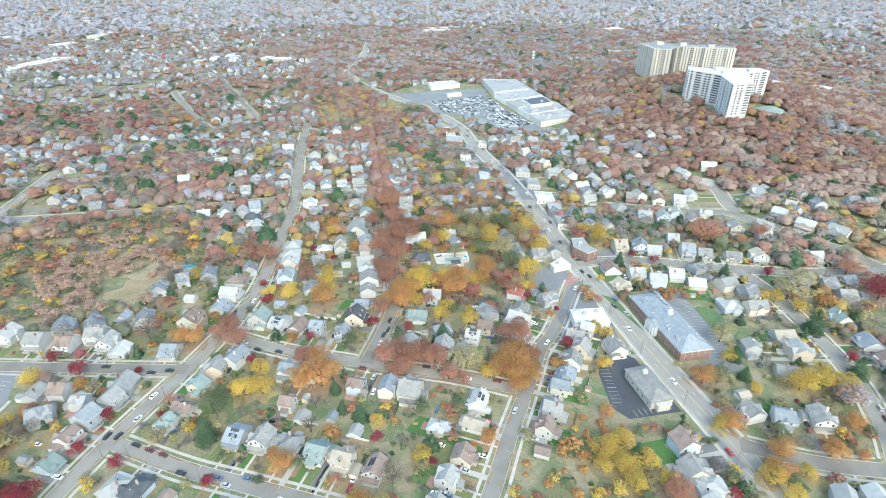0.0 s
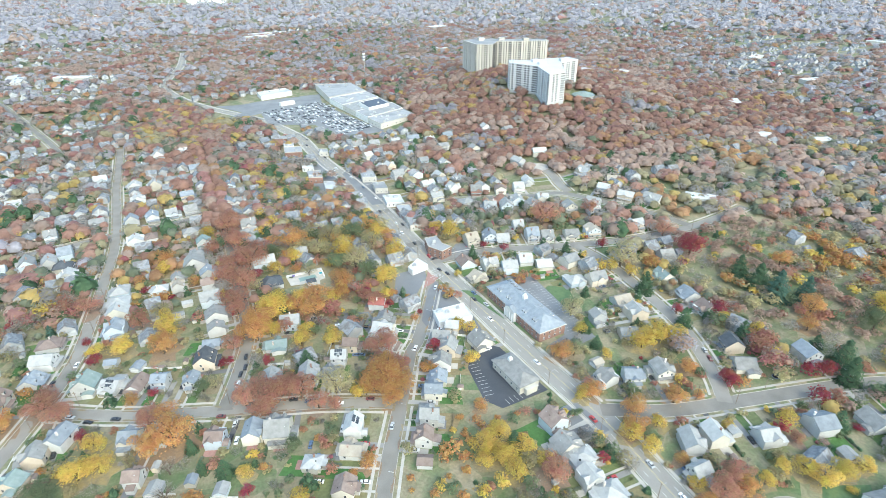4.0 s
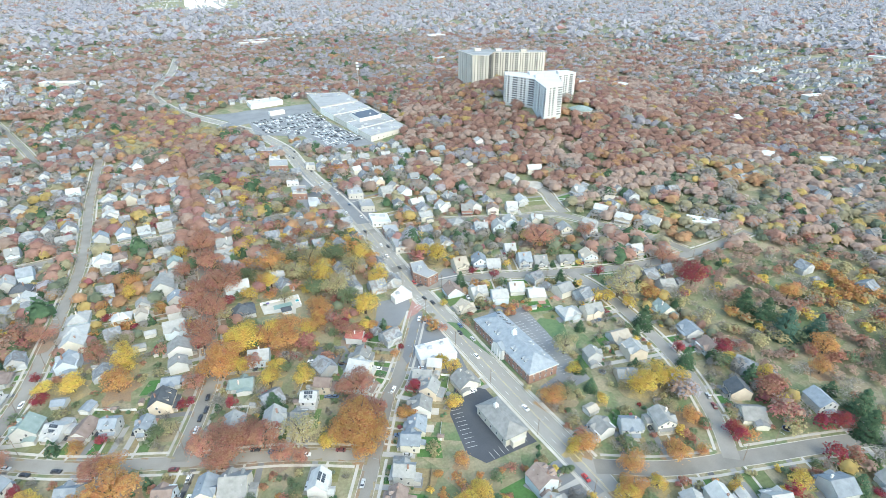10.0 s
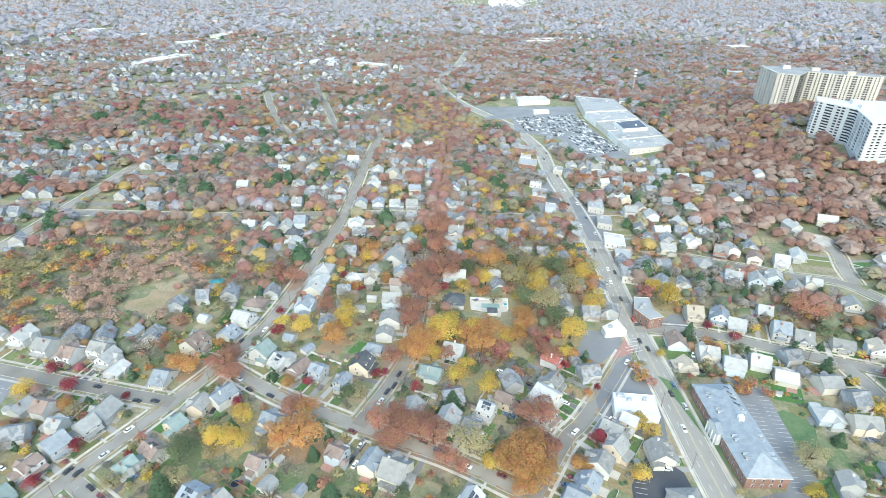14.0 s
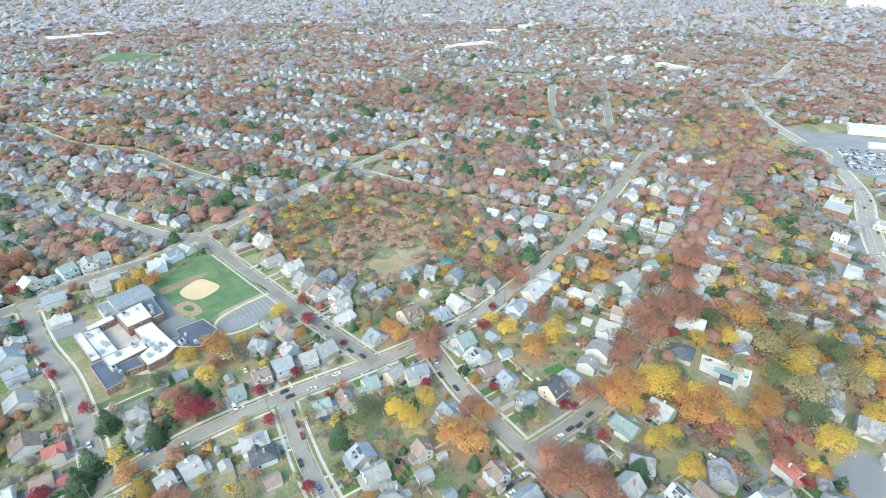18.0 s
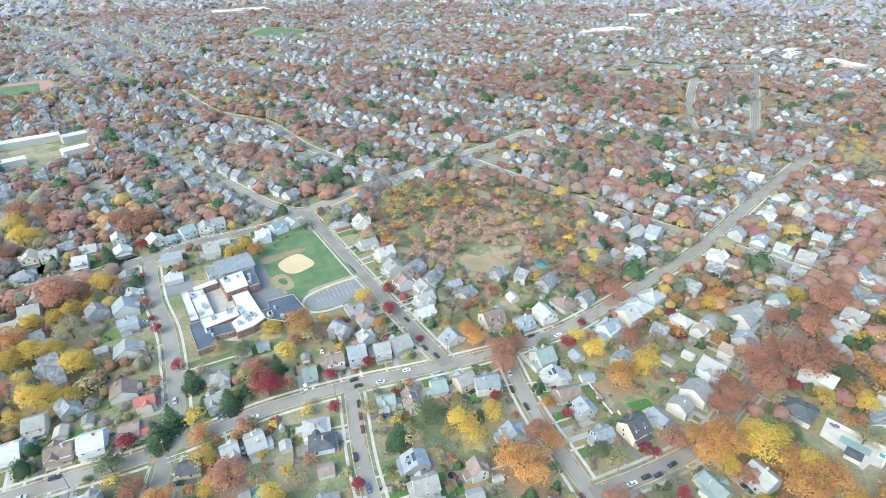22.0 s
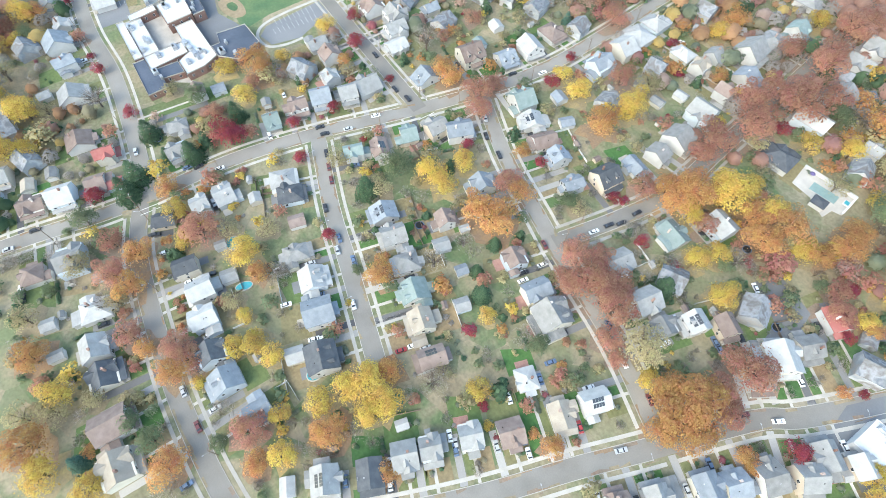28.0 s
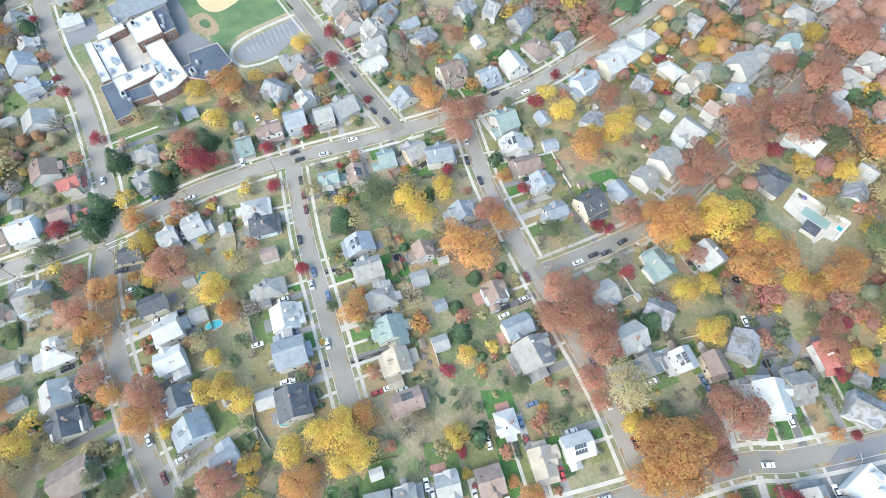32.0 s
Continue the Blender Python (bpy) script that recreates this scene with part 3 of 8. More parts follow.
def gable(g, walls, x0, x1, y0, y1, z, rise, axis, over=0.4, thick=0.22):
    """A gabled roof with eaves over a block, and its gable walls."""
    if axis == "x":
        h = (y1 - y0) / 2
        m, a0, a1 = (y0 + y1) / 2, x0, x1
    else:
        h = (x1 - x0) / 2
        m, a0, a1 = (x0 + x1) / 2, y0, y1
    s = rise / h
    e = h + over
    prof = [(m - e, z - s * over), (m, z + rise), (m + e, z - s * over), (m + e, z - s * over + thick), (m, z + rise + thick * 1.25), (m - e, z - s * over + thick)]
    g.sweep(prof, a0 - over, a1 + over, axis)
    walls.sweep([(m - h, z - 0.05), (m + h, z - 0.05), (m, z + rise - 0.02)], a0, a1, axis)


def hip(g, x0, x1, y0, y1, z, rise, over=0.4, thick=0.2):
    a, b, c, d = x0 - over, x1 + over, y0 - over, y1 + over
    if b - a > d - c:
        k = (d - c) / 2
        r = [(a + k, (c + d) / 2), (b - k, (c + d) / 2)]
    else:
        k = (b - a) / 2
        r = [((a + b) / 2, c + k), ((a + b) / 2, d - k)]
    v = [(a, c, z), (b, c, z), (b, d, z), (a, d, z), (a, c, z + thick), (b, c, z + thick), (b, d, z + thick), (a, d, z + thick)] + [(*q, z + rise) for q in r]
    f = [(3, 2, 1, 0), (0, 1, 5, 4), (1, 2, 6, 5), (2, 3, 7, 6), (3, 0, 4, 7)]
    f += [(4, 5, 9, 8), (6, 7, 8, 9), (5, 6, 9), (7, 4, 8)] if b - a > d - c else [(4, 5, 8), (5, 6, 9, 8), (6, 7, 9), (7, 4, 8, 9)]
    g.add(v, f)


def put(name, mesh, parent, x, y, z, rz=0, label="", rx=0, ry=0):
    ob = new(name, mesh)
    ob.parent = parent
    ob.matrix_basis = pose(x, y, z, rx, ry, rz)
    return tagged(ob, label)


def house(x, y, rz, W, D, code, style, group="houses of the town", front_walk=True):
    """A timber house whose front faces its street; style: 0 ridge along the street, 1 gable to the street, 2 crossed gables, 3 hipped, 4 garage."""
    rnd = random.Random(int(x * 13 + y * 7))
    cream, siding = rnd.choices(SIDING, (9, 3, 2, 2, 1.5 if code in "bdgr" else 0.2, 2))[0]
    word = ROOF[code][1]
    rm = ROOF_MAT[code]
    if style == 4:
        t = thing("garage", pose(x, y, hill(x, y), 0, 0, rz), f"small {cream} garage with a {word} roof", "garage", "garages and sheds")
        h, walls, roof = 2.5, Geo(), Geo()
        walls.box(-W / 2, W / 2, -D / 2, D / 2, -0.3, h)
        gable(roof, walls, -W / 2, W / 2, -D / 2, D / 2, h, min(W, D) * 0.24, "x" if W > D else "y", 0.25, 0.16)
        part("wall", walls, siding, t)
        part("roof", roof, rm, t)
        part("garage_door", Geo().box(-W * 0.36, W * 0.36, -D / 2 - 0.05, -D / 2 + 0.02, 0, 2.1), M["white_trim"], t)
        return t
    near = -170 < x < 130 and 60 < y < 300
    two = rnd.random() < 0.68 and style != 3
    h = rnd.choice((5.0, 5.3, 5.6)) if two else rnd.choice((3.0, 3.3))
    t = thing("house", pose(x, y, hill(x, y), 0, 0, rz), f"{'two' if two else 'one'}-storey {cream} house with a {word} {'hipped' if style == 3 else 'gabled'} roof", "house", group)
    walls, roof = Geo(), Geo()
    x0, x1, y0, y1 = -W / 2, W / 2, -D / 2, D / 2
    walls.box(x0, x1, y0, y1, -0.4, h)
    slope = rnd.uniform(0.55, 0.8)
    if style == 0:
        gable(roof, walls, x0, x1, y0, y1, h, slope * D / 2, "x")
    elif style == 1:
        gable(roof, walls, x0, x1, y0, y1, h, slope * W / 2, "y")
    elif style == 2:
        gable(roof, walls, x0, x1, y0 + D * 0.1, y1 - D * 0.1, h, slope * D * 0.4, "x")
        k = rnd.choice((-1, 1)) * W * 0.2
        gable(roof, walls, k - W * 0.24, k + W * 0.24, y0, y1, h, slope * W * 0.27, "y")
    else:
        hip(roof, x0, x1, y0, y1, h, slope * min(W, D) * 0.45)
    if style == 0 and rnd.random() < 0.6:
        k, q = rnd.uniform(-0.25, 0.25) * W, rnd.uniform(0.17, 0.25) * W
        gable(roof, walls, k - q, k + q, y0 - rnd.uniform(0.1, 1.2), 0.5, h, slope * q, "y", 0.3)
        walls.box(k - q, k + q, y0 - 0.09, 0.5, -0.4, h - 0.06)
    elif style in (1, 3) and rnd.random() < 0.65:
        k, q, s = rnd.uniform(-0.2, 0.2) * D, rnd.uniform(0.15, 0.24) * D, rnd.choice((-1, 1))
        e = W / 2 + rnd.uniform(0.5, 1.6)
        gable(roof, walls, min(0, s * e), max(0, s * e), k - q, k + q, h, slope * q, "x", 0.3)
        walls.box(min(0, s * e) + 0.02, max(0, s * e) - 0.02, k - q + 0.02, k + q - 0.02, -0.4, h - 0.06)
    wing = rnd.random()
    if wing < 0.45 and W > 7:
        s = rnd.choice((-1, 1))
        a, b = rnd.uniform(2.4, 3.6), rnd.uniform(0.45, 0.7) * D
        wx0, wx1 = (x1 - 0.1, x1 + a) if s > 0 else (x0 - a, x0 + 0.1)
        w2, r2 = Geo().box(wx0, wx1, y1 - b, y1 - 0.3, -0.4, 2.7), Geo()
        gable(r2, w2, wx0, wx1, y1 - b, y1 - 0.3, 2.7, 0.5 * min(a, b) * 0.5, "x", 0.25, 0.16)
        side = part("side_wing", w2, siding, t)
        part("wing_roof", r2, rm, side)
    if style == 0 and near:
        for k in ((-0.25, 0.25) if W > 9 else (0.0,)):
            d, r = Geo().box(k * W - 0.8, k * W + 0.8, y0 + D * 0.12, -0.2, h - 0.2, h + slope * D * 0.30), Geo()
            gable(r, d, k * W - 0.8, k * W + 0.8, y0 + D * 0.12, 0, h + slope * D * 0.30, 0.6, "y", 0.2, 0.14)
            dm = part("dormer", d, siding, t)
            part("dormer_roof", r, rm, dm)
            put("window", WINDOW, dm, k * W, y0 + D * 0.12 - 0.02, h + slope * D * 0.30 - 0.75)
    if near and rnd.random() < 0.5:
        b = rnd.uniform(2.2, 3.8)
        c0, c1 = sorted((rnd.uniform(-0.45, -0.1) * W, rnd.uniform(0.1, 0.45) * W))
        rear = part("rear_addition", Geo().box(c0, c1, y1 - 0.05, y1 + b, -0.4, 2.7), siding, t)
        part("lean_to_roof", Geo().add([(c0 - 0.2, y1 - 0.02, 3.3), (c1 + 0.2, y1 - 0.02, 3.3), (c1 + 0.2, y1 + b + 0.3, 2.6), (c0 - 0.2, y1 + b + 0.3, 2.6), (c0 - 0.2, y1 - 0.02, 3.45), (c1 + 0.2, y1 - 0.02, 3.45), (c1 + 0.2, y1 + b + 0.3, 2.75), (c0 - 0.2, y1 + b + 0.3, 2.75)], [(0, 1, 2, 3), (7, 6, 5, 4), (4, 5, 1, 0), (5, 6, 2, 1), (6, 7, 3, 2), (7, 4, 0, 3)]), rm, rear)
    part("wall", walls, siding, t)
    part("roof", roof, rm, t)
    if rnd.random() < 0.6:
        cx, cy = rnd.uniform(-0.2, 0.3) * W, rnd.uniform(-0.2, 0.25) * D
        part("chimney", Geo().box(cx - 0.4, cx + 0.4, cy - 0.35, cy + 0.35, h, h + slope * min(W, D) * 0.5 + 1.0).box(cx - 0.48, cx + 0.48, cy - 0.43, cy + 0.43, h + slope * min(W, D) * 0.5 + 1.0, h + slope * min(W, D) * 0.5 + 1.2), M["chimney"], t)
    pw = W * rnd.choice((0.5, 0.9, 0.96))
    pd = rnd.uniform(1.6, 2.4)
    porch = part("porch", Geo().box(-pw / 2, pw / 2, y0 - pd, y0 - 0.02, -0.3, 0.45), M["concrete"], t)
    part("porch_roof", Geo().add([(-pw / 2 - 0.2, y0 - pd - 0.2, 2.65), (pw / 2 + 0.2, y0 - pd - 0.2, 2.65), (pw / 2 + 0.2, y0 - 0.02, 3.1), (-pw / 2 - 0.2, y0 - 0.02, 3.1), (-pw / 2 - 0.2, y0 - pd - 0.2, 2.8), (pw / 2 + 0.2, y0 - pd - 0.2, 2.8), (pw / 2 + 0.2, y0 - 0.02, 3.26), (-pw / 2 - 0.2, y0 - 0.02, 3.26)], [(3, 2, 1, 0), (4, 5, 6, 7), (0, 1, 5, 4), (1, 2, 6, 5), (2, 3, 7, 6), (3, 0, 4, 7)]), rm, porch)
    for s in (-1, 1) if near else ():
        part("post", Geo().box(s * (pw / 2 - 0.15) - 0.08, s * (pw / 2 - 0.15) + 0.08, y0 - pd + 0.06, y0 - pd + 0.22, 0.45, 2.68), M["white_trim"], porch)
    if near:
        for _ in range(rnd.choice((1, 1, 2))):
            vx, vy = (rnd.uniform(-0.35, 0.35) * W, rnd.choice((-1, 1)) * 0.22 * D) if style in (0, 3) else (rnd.choice((-1, 1)) * 0.22 * W, rnd.uniform(-0.3, 0.3) * D)
            rise = h + slope * (D if style in (0, 3) else W) * 0.27
            if style != 2:
                part("roof_vent", Geo().box(vx - 0.25, vx + 0.25, vy - 0.25, vy + 0.25, rise - 0.8, rise + 0.35), M["tyre"] if rnd.random() < 0.6 else M["metal"], t)
        if style in (0, 1) and rnd.random() < 0.1:
            tilt = math.degrees(math.atan(slope))
            for i in range(4):
                for j in range(2):
                    q = 0.14 + 0.2 * j
                    if style == 0:
                        put("solar_panel", PANEL, t, (i - 1.5) * 1.1, y0 + (q + 0.1) * D, h + slope * D * (q + 0.1) + 0.32, 0, "black glass solar panel", tilt)
                    else:
                        put("solar_panel", PANEL, t, x0 + (q + 0.1) * W, (i - 1.5) * 1.1, h + slope * W * (q + 0.1) + 0.32, -90, "black glass solar panel", tilt)
    if math.hypot(x - 15, y - 60) > 430:
        return t
    put("door", DOOR, t, rnd.choice((-0.18, 0.0, 0.2)) * W, y0 - 0.02, 0.45)
    rows_z = (1.75, 4.3) if two else (1.75,)
    for z in rows_z:
        for fx in (-0.3, 0.3):
            put("window", WINDOW, t, fx * W, y0 - 0.02, z + 0.1)
        if near:
            put("window", WINDOW, t, x1 + 0.02, rnd.uniform(-0.25, 0.25) * D, z + 0.1, 90)
            put("window", WINDOW, t, x0 - 0.02, rnd.uniform(-0.25, 0.25) * D, z + 0.1, -90)
    if style == 1 and two:
        put("window", WINDOW, t, 0, y0 - 0.02, h + 0.9)
    return t


HOUSES = []


def houses(*rows):
    for r in rows:
        HOUSES.append(r)
        house(*r)


# highway
houses(
    (159, 130, -83, 7.1, 8.5, "l", 1),
    (116, 133, 96, 10.0, 10.6, "w", 3),
    (112, 142, 96, 8.7, 9.2, "w", 2),
    (114, 153, 96, 7.9, 10.6, "w", 3),
    (111, 162, 96, 9.3, 11.5, "g", 0),
    (112, 176, 103, 9.7, 10.7, "b", 0),
    (153, 195, -77, 8.6, 10.9, "g", 2),
    (156, 209, -77, 5.8, 6.3, "t", 4),
    (100, 247, 102, 11.1, 11.3, "g", 0),
    (124, 316, -78, 8.4, 10.7, "t", 2),
    (160, 443, -81, 11.0, 11.3, "l", 3),
    (136, 462, -81, 10.9, 11.4, "l", 1),
    (184, 466, -81, 10.5, 11.8, "l", 0),
    (157, 476, -78, 10.2, 12.2, "w", 2),
    (136, 493, -78, 9.8, 12.8, "w", 1),
)
houses(
    (172, 501, -78, 10.6, 11.7, "l", 2),
    (155, 516, -78, 11.0, 11.3, "w", 0),
    (132, 525, -78, 10.6, 11.8, "w", 0),
    (114, 530, -78, 10.9, 11.4, "l", 1),
    (111, 559, -75, 10.1, 12.4, "w", 2),
)
# cross street
houses(
    (-205, 34, 83, 9.9, 12.5, "w", 0),
    (-156, 44, -101, 8.7, 8.9, "b", 3),
    (-216, 45, 79, 8.9, 10.1, "l", 0),
    (-193, 53, 79, 10.4, 10.7, "b", 2),
    (-206, 54, 79, 5.8, 7.0, "t", 4),
    (-153, 60, -101, 10.5, 13.3, "g", 2),
    (-207, 65, 79, 4.9, 6.2, "g", 4),
    (-189, 66, 79, 10.3, 11.9, "w", 0),
    (-188, 81, 79, 8.1, 10.1, "b", 0),
    (-148, 116, -94, 7.3, 9.1, "w", 2),
    (-185, 119, 86, 9.4, 9.9, "g", 2),
    (-148, 127, -94, 8.4, 10.8, "w", 0),
    (-139, 138, -102, 5.3, 5.4, "w", 4),
    (-177, 165, 78, 7.4, 9.4, "e", 0),
    (-190, 168, 78, 4.4, 4.9, "l", 4),
)
houses(
    (-177, 180, 78, 8.6, 9.3, "b", 2),
    (-175, 192, 73, 9.7, 11.4, "n", 0),
    (-131, 200, -107, 7.6, 10.1, "b", 1),
    (-170, 205, 73, 8.8, 10.1, "l", 0),
    (-130, 216, -107, 7.5, 9.9, "e", 0),
    (-157, 273, 82, 12.2, 12.8, "b", 0),
    (-115, 275, -98, 10.2, 12.1, "e", 0),
    (-163, 284, 82, 5.4, 7.0, "e", 4),
    (-145, 288, 82, 9.7, 10.7, "n", 0),
    (-107, 293, -98, 6.3, 7.0, "n", 4),
    (-169, 300, 82, 6.3, 7.0, "w", 4),
    (-143, 303, 82, 10.3, 11.8, "w", 1),
    (-146, 321, 91, 10.1, 12.3, "b", 3),
    (-111, 325, -89, 11.3, 11.4, "n", 2),
    (-113, 343, -89, 9.6, 12.9, "w", 0),
)
houses(
    (-116, 358, -86, 13.3, 13.7, "w", 3),
    (-92, 368, -86, 9.1, 10.9, "w", 3),
    (-118, 373, -86, 10.6, 11.4, "w", 3),
    (-158, 407, 96, 9.8, 12.7, "w", 2),
    (-167, 425, 96, 10.0, 12.4, "d", 3),
    (-122, 454, -84, 10.0, 12.5, "w", 2),
    (-132, 495, -79, 8.2, 10.9, "n", 0),
    (-162, 505, 101, 10.5, 11.9, "l", 1),
    (-193, 523, 101, 9.9, 12.5, "l", 3),
    (-211, 529, 101, 10.6, 11.7, "l", 2),
    (-136, 547, -79, 9.7, 12.8, "w", 2),
    (-245, 568, 101, 10.1, 12.3, "w", 1),
    (-218, 579, 99, 10.4, 12.0, "l", 0),
    (-126, 580, -79, 9.7, 12.9, "l", 0),
    (-147, 591, -81, 9.9, 12.6, "w", 0),
)
houses(
    (-183, 615, 99, 10.2, 12.3, "w", 1),
    (-148, 647, -80, 10.9, 11.4, "l", 2),
    (-138, 683, -80, 9.8, 12.8, "w", 0),
)
# school street
houses(
    (-260, 76, -180, 6.1, 6.2, "l", 4),
    (-218, 82, 173, 10.1, 12.4, "b", 0),
    (-251, 88, 173, 10.6, 13.3, "l", 0),
    (-184, 88, 170, 5.9, 7.0, "r", 4),
    (-202, 90, 170, 6.9, 8.7, "r", 1),
    (-275, 92, -180, 7.8, 10.3, "n", 1),
    (-293, 93, -180, 11.5, 13.7, "n", 0),
    (-310, 99, 174, 7.8, 8.2, "w", 2),
    (-332, 99, 174, 10.5, 11.8, "l", 0),
    (-200, 125, -10, 7.3, 9.3, "g", 3),
    (-315, 125, -6, 9.2, 10.6, "w", 1),
    (-340, 129, -6, 9.7, 12.7, "n", 1),
    (-215, 142, -7, 7.1, 7.3, "b", 0),
    (-213, 152, -7, 6.4, 6.7, "n", 4),
)
# south street
houses(
    (-115, 42, 174, 4.4, 5.7, "l", 4),
    (-130, 43, 170, 5.4, 5.5, "l", 4),
    (-60, 49, 178, 11.3, 11.7, "t", 2),
    (-76, 52, 178, 11.0, 12.7, "b", 1),
    (-96, 55, 174, 10.1, 11.2, "d", 2),
    (-108, 56, 174, 9.8, 9.9, "l", 0),
    (-125, 61, 170, 9.2, 11.5, "w", 3),
    (-140, 66, 170, 3.5, 3.6, "l", 4),
    (-80, 93, -6, 8.2, 10.8, "d", 2),
    (-67, 93, -2, 8.8, 11.2, "n", 0),
    (-96, 96, -6, 8.9, 9.8, "w", 1),
    (-50, 98, 2, 8.6, 9.1, "n", 1),
    (-122, 99, -10, 7.5, 9.1, "d", 1),
    (-151, 100, -21, 7.5, 8.0, "d", 1),
    (-108, 100, -6, 9.0, 9.5, "w", 1),
)
houses(
    (-109, 112, -10, 6.1, 6.4, "l", 4),
    (-125, 115, -10, 4.0, 4.5, "l", 4),
)
# dead end street
houses(
    (-62, 119, 164, 6.6, 7.0, "w", 4),
    (-54, 127, 164, 11.4, 11.8, "d", 0),
    (-72, 135, 164, 11.4, 11.5, "n", 1),
    (-16, 139, -16, 3.7, 4.5, "w", 4),
    (-102, 140, 165, 7.5, 9.9, "g", 3),
    (-87, 140, 164, 10.2, 10.5, "w", 0),
    (-117, 148, 165, 6.3, 6.9, "b", 4),
    (-131, 152, 160, 9.3, 11.0, "d", 3),
    (-141, 153, 160, 9.6, 10.9, "w", 3),
    (-30, 162, -16, 7.9, 10.1, "b", 1),
    (-39, 162, -16, 4.5, 5.5, "t", 4),
    (-45, 167, -16, 9.0, 9.2, "t", 0),
    (-58, 172, -16, 9.3, 11.7, "e", 0),
    (-71, 177, -16, 8.7, 9.4, "l", 3),
    (-85, 179, -15, 9.2, 10.2, "g", 1),
)
houses(
    (-98, 182, -15, 8.6, 11.4, "n", 0),
    (-42, 185, -16, 5.8, 6.0, "l", 4),
    (-135, 188, -20, 6.7, 8.6, "e", 1),
    (-70, 194, -16, 6.5, 6.9, "l", 4),
)
# field street
houses(
    (-185, 203, 179, 7.7, 7.9, "l", 2),
    (-213, 210, 178, 8.8, 9.9, "l", 1),
    (-200, 211, 178, 8.5, 9.8, "b", 0),
    (-170, 216, 179, 11.8, 12.1, "l", 1),
    (-125, 229, 179, 8.9, 9.5, "g", 1),
    (-187, 245, -1, 9.3, 10.5, "w", 1),
    (-158, 245, -1, 9.0, 11.6, "n", 0),
    (-221, 250, -2, 9.6, 12.9, "b", 2),
    (-197, 251, -2, 9.3, 10.8, "l", 1),
    (-321, 251, -2, 10.2, 12.2, "g", 3),
    (-240, 253, -2, 10.3, 12.1, "l", 0),
    (-282, 255, -2, 10.1, 12.4, "l", 1),
    (-207, 257, -2, 10.9, 11.2, "g", 2),
    (-261, 258, -2, 10.8, 11.5, "w", 1),
    (-314, 266, -2, 10.8, 11.6, "w", 2),
)
houses(
    (-202, 278, -2, 7.1, 7.6, "n", 1),
)
# middle street
houses(
    (-55, 194, 166, 4.7, 5.0, "n", 4),
    (-79, 202, 167, 7.2, 7.4, "b", 0),
    (18, 202, 161, 8.4, 9.8, "w", 1),
    (-71, 207, 167, 3.1, 4.2, "w", 4),
    (-17, 211, 169, 11.5, 13.2, "g", 0),
    (-29, 213, 169, 8.3, 10.5, "n", 1),
    (-46, 215, 166, 8.2, 9.3, "b", 2),
    (-72, 224, 167, 8.2, 8.7, "l", 1),
    (-85, 227, 167, 8.4, 10.2, "n", 2),
    (-117, 237, 158, 9.6, 12.0, "n", 1),
    (12, 244, -16, 7.2, 9.7, "g", 2),
    (0, 246, -11, 10.4, 10.8, "l", 1),
    (-20, 251, -11, 10.0, 11.2, "l", 1),
    (18, 256, -16, 8.2, 8.6, "w", 0),
    (-61, 261, -13, 6.8, 9.0, "n", 1),
)
houses(
    (-77, 266, -13, 8.0, 8.2, "n", 0),
    (-89, 268, -18, 9.2, 11.2, "b", 1),
    (-102, 271, -22, 9.3, 10.3, "w", 0),
    (-92, 285, -22, 5.9, 6.8, "n", 4),
)
# oak street
houses(
    (-55, 276, 84, 10.7, 11.3, "d", 0),
    (-16, 280, -96, 9.0, 11.6, "e", 1),
    (-53, 293, 84, 7.5, 9.4, "n", 1),
    (-7, 299, -96, 10.6, 11.3, "l", 1),
    (-51, 306, 97, 7.5, 9.9, "g", 0),
    (-52, 321, 97, 10.2, 12.9, "g", 0),
    (-76, 332, 97, 5.1, 6.7, "l", 4),
    (-57, 343, 97, 12.2, 12.2, "l", 1),
    (-72, 345, 97, 5.2, 6.4, "w", 4),
    (-17, 352, -83, 11.3, 14.1, "d", 3),
    (-60, 363, 97, 7.9, 8.4, "b", 1),
    (-80, 367, 97, 7.8, 8.7, "t", 2),
    (-82, 381, 97, 7.1, 8.7, "l", 0),
    (-61, 382, 97, 9.0, 12.0, "n", 0),
    (-22, 383, -83, 11.7, 15.6, "w", 1),
)
houses(
    (6, 390, -83, 8.3, 8.3, "w", 1),
    (-72, 397, 97, 12.4, 14.6, "l", 0),
    (-24, 407, -83, 12.9, 14.1, "g", 0),
    (-70, 414, 97, 12.3, 14.8, "l", 3),
    (-68, 431, 97, 8.7, 10.6, "e", 0),
    (-33, 436, -83, 10.6, 13.7, "l", 1),
    (-34, 454, -83, 11.5, 12.2, "l", 1),
    (-81, 459, 99, 9.9, 12.5, "g", 3),
    (-92, 543, 99, 10.5, 11.8, "n", 1),
    (-54, 555, -81, 11.1, 11.2, "n", 0),
    (-114, 598, 98, 10.1, 12.3, "g", 3),
    (-92, 622, 98, 11.1, 11.2, "n", 1),
    (-114, 695, 98, 9.8, 12.7, "w", 1),
)
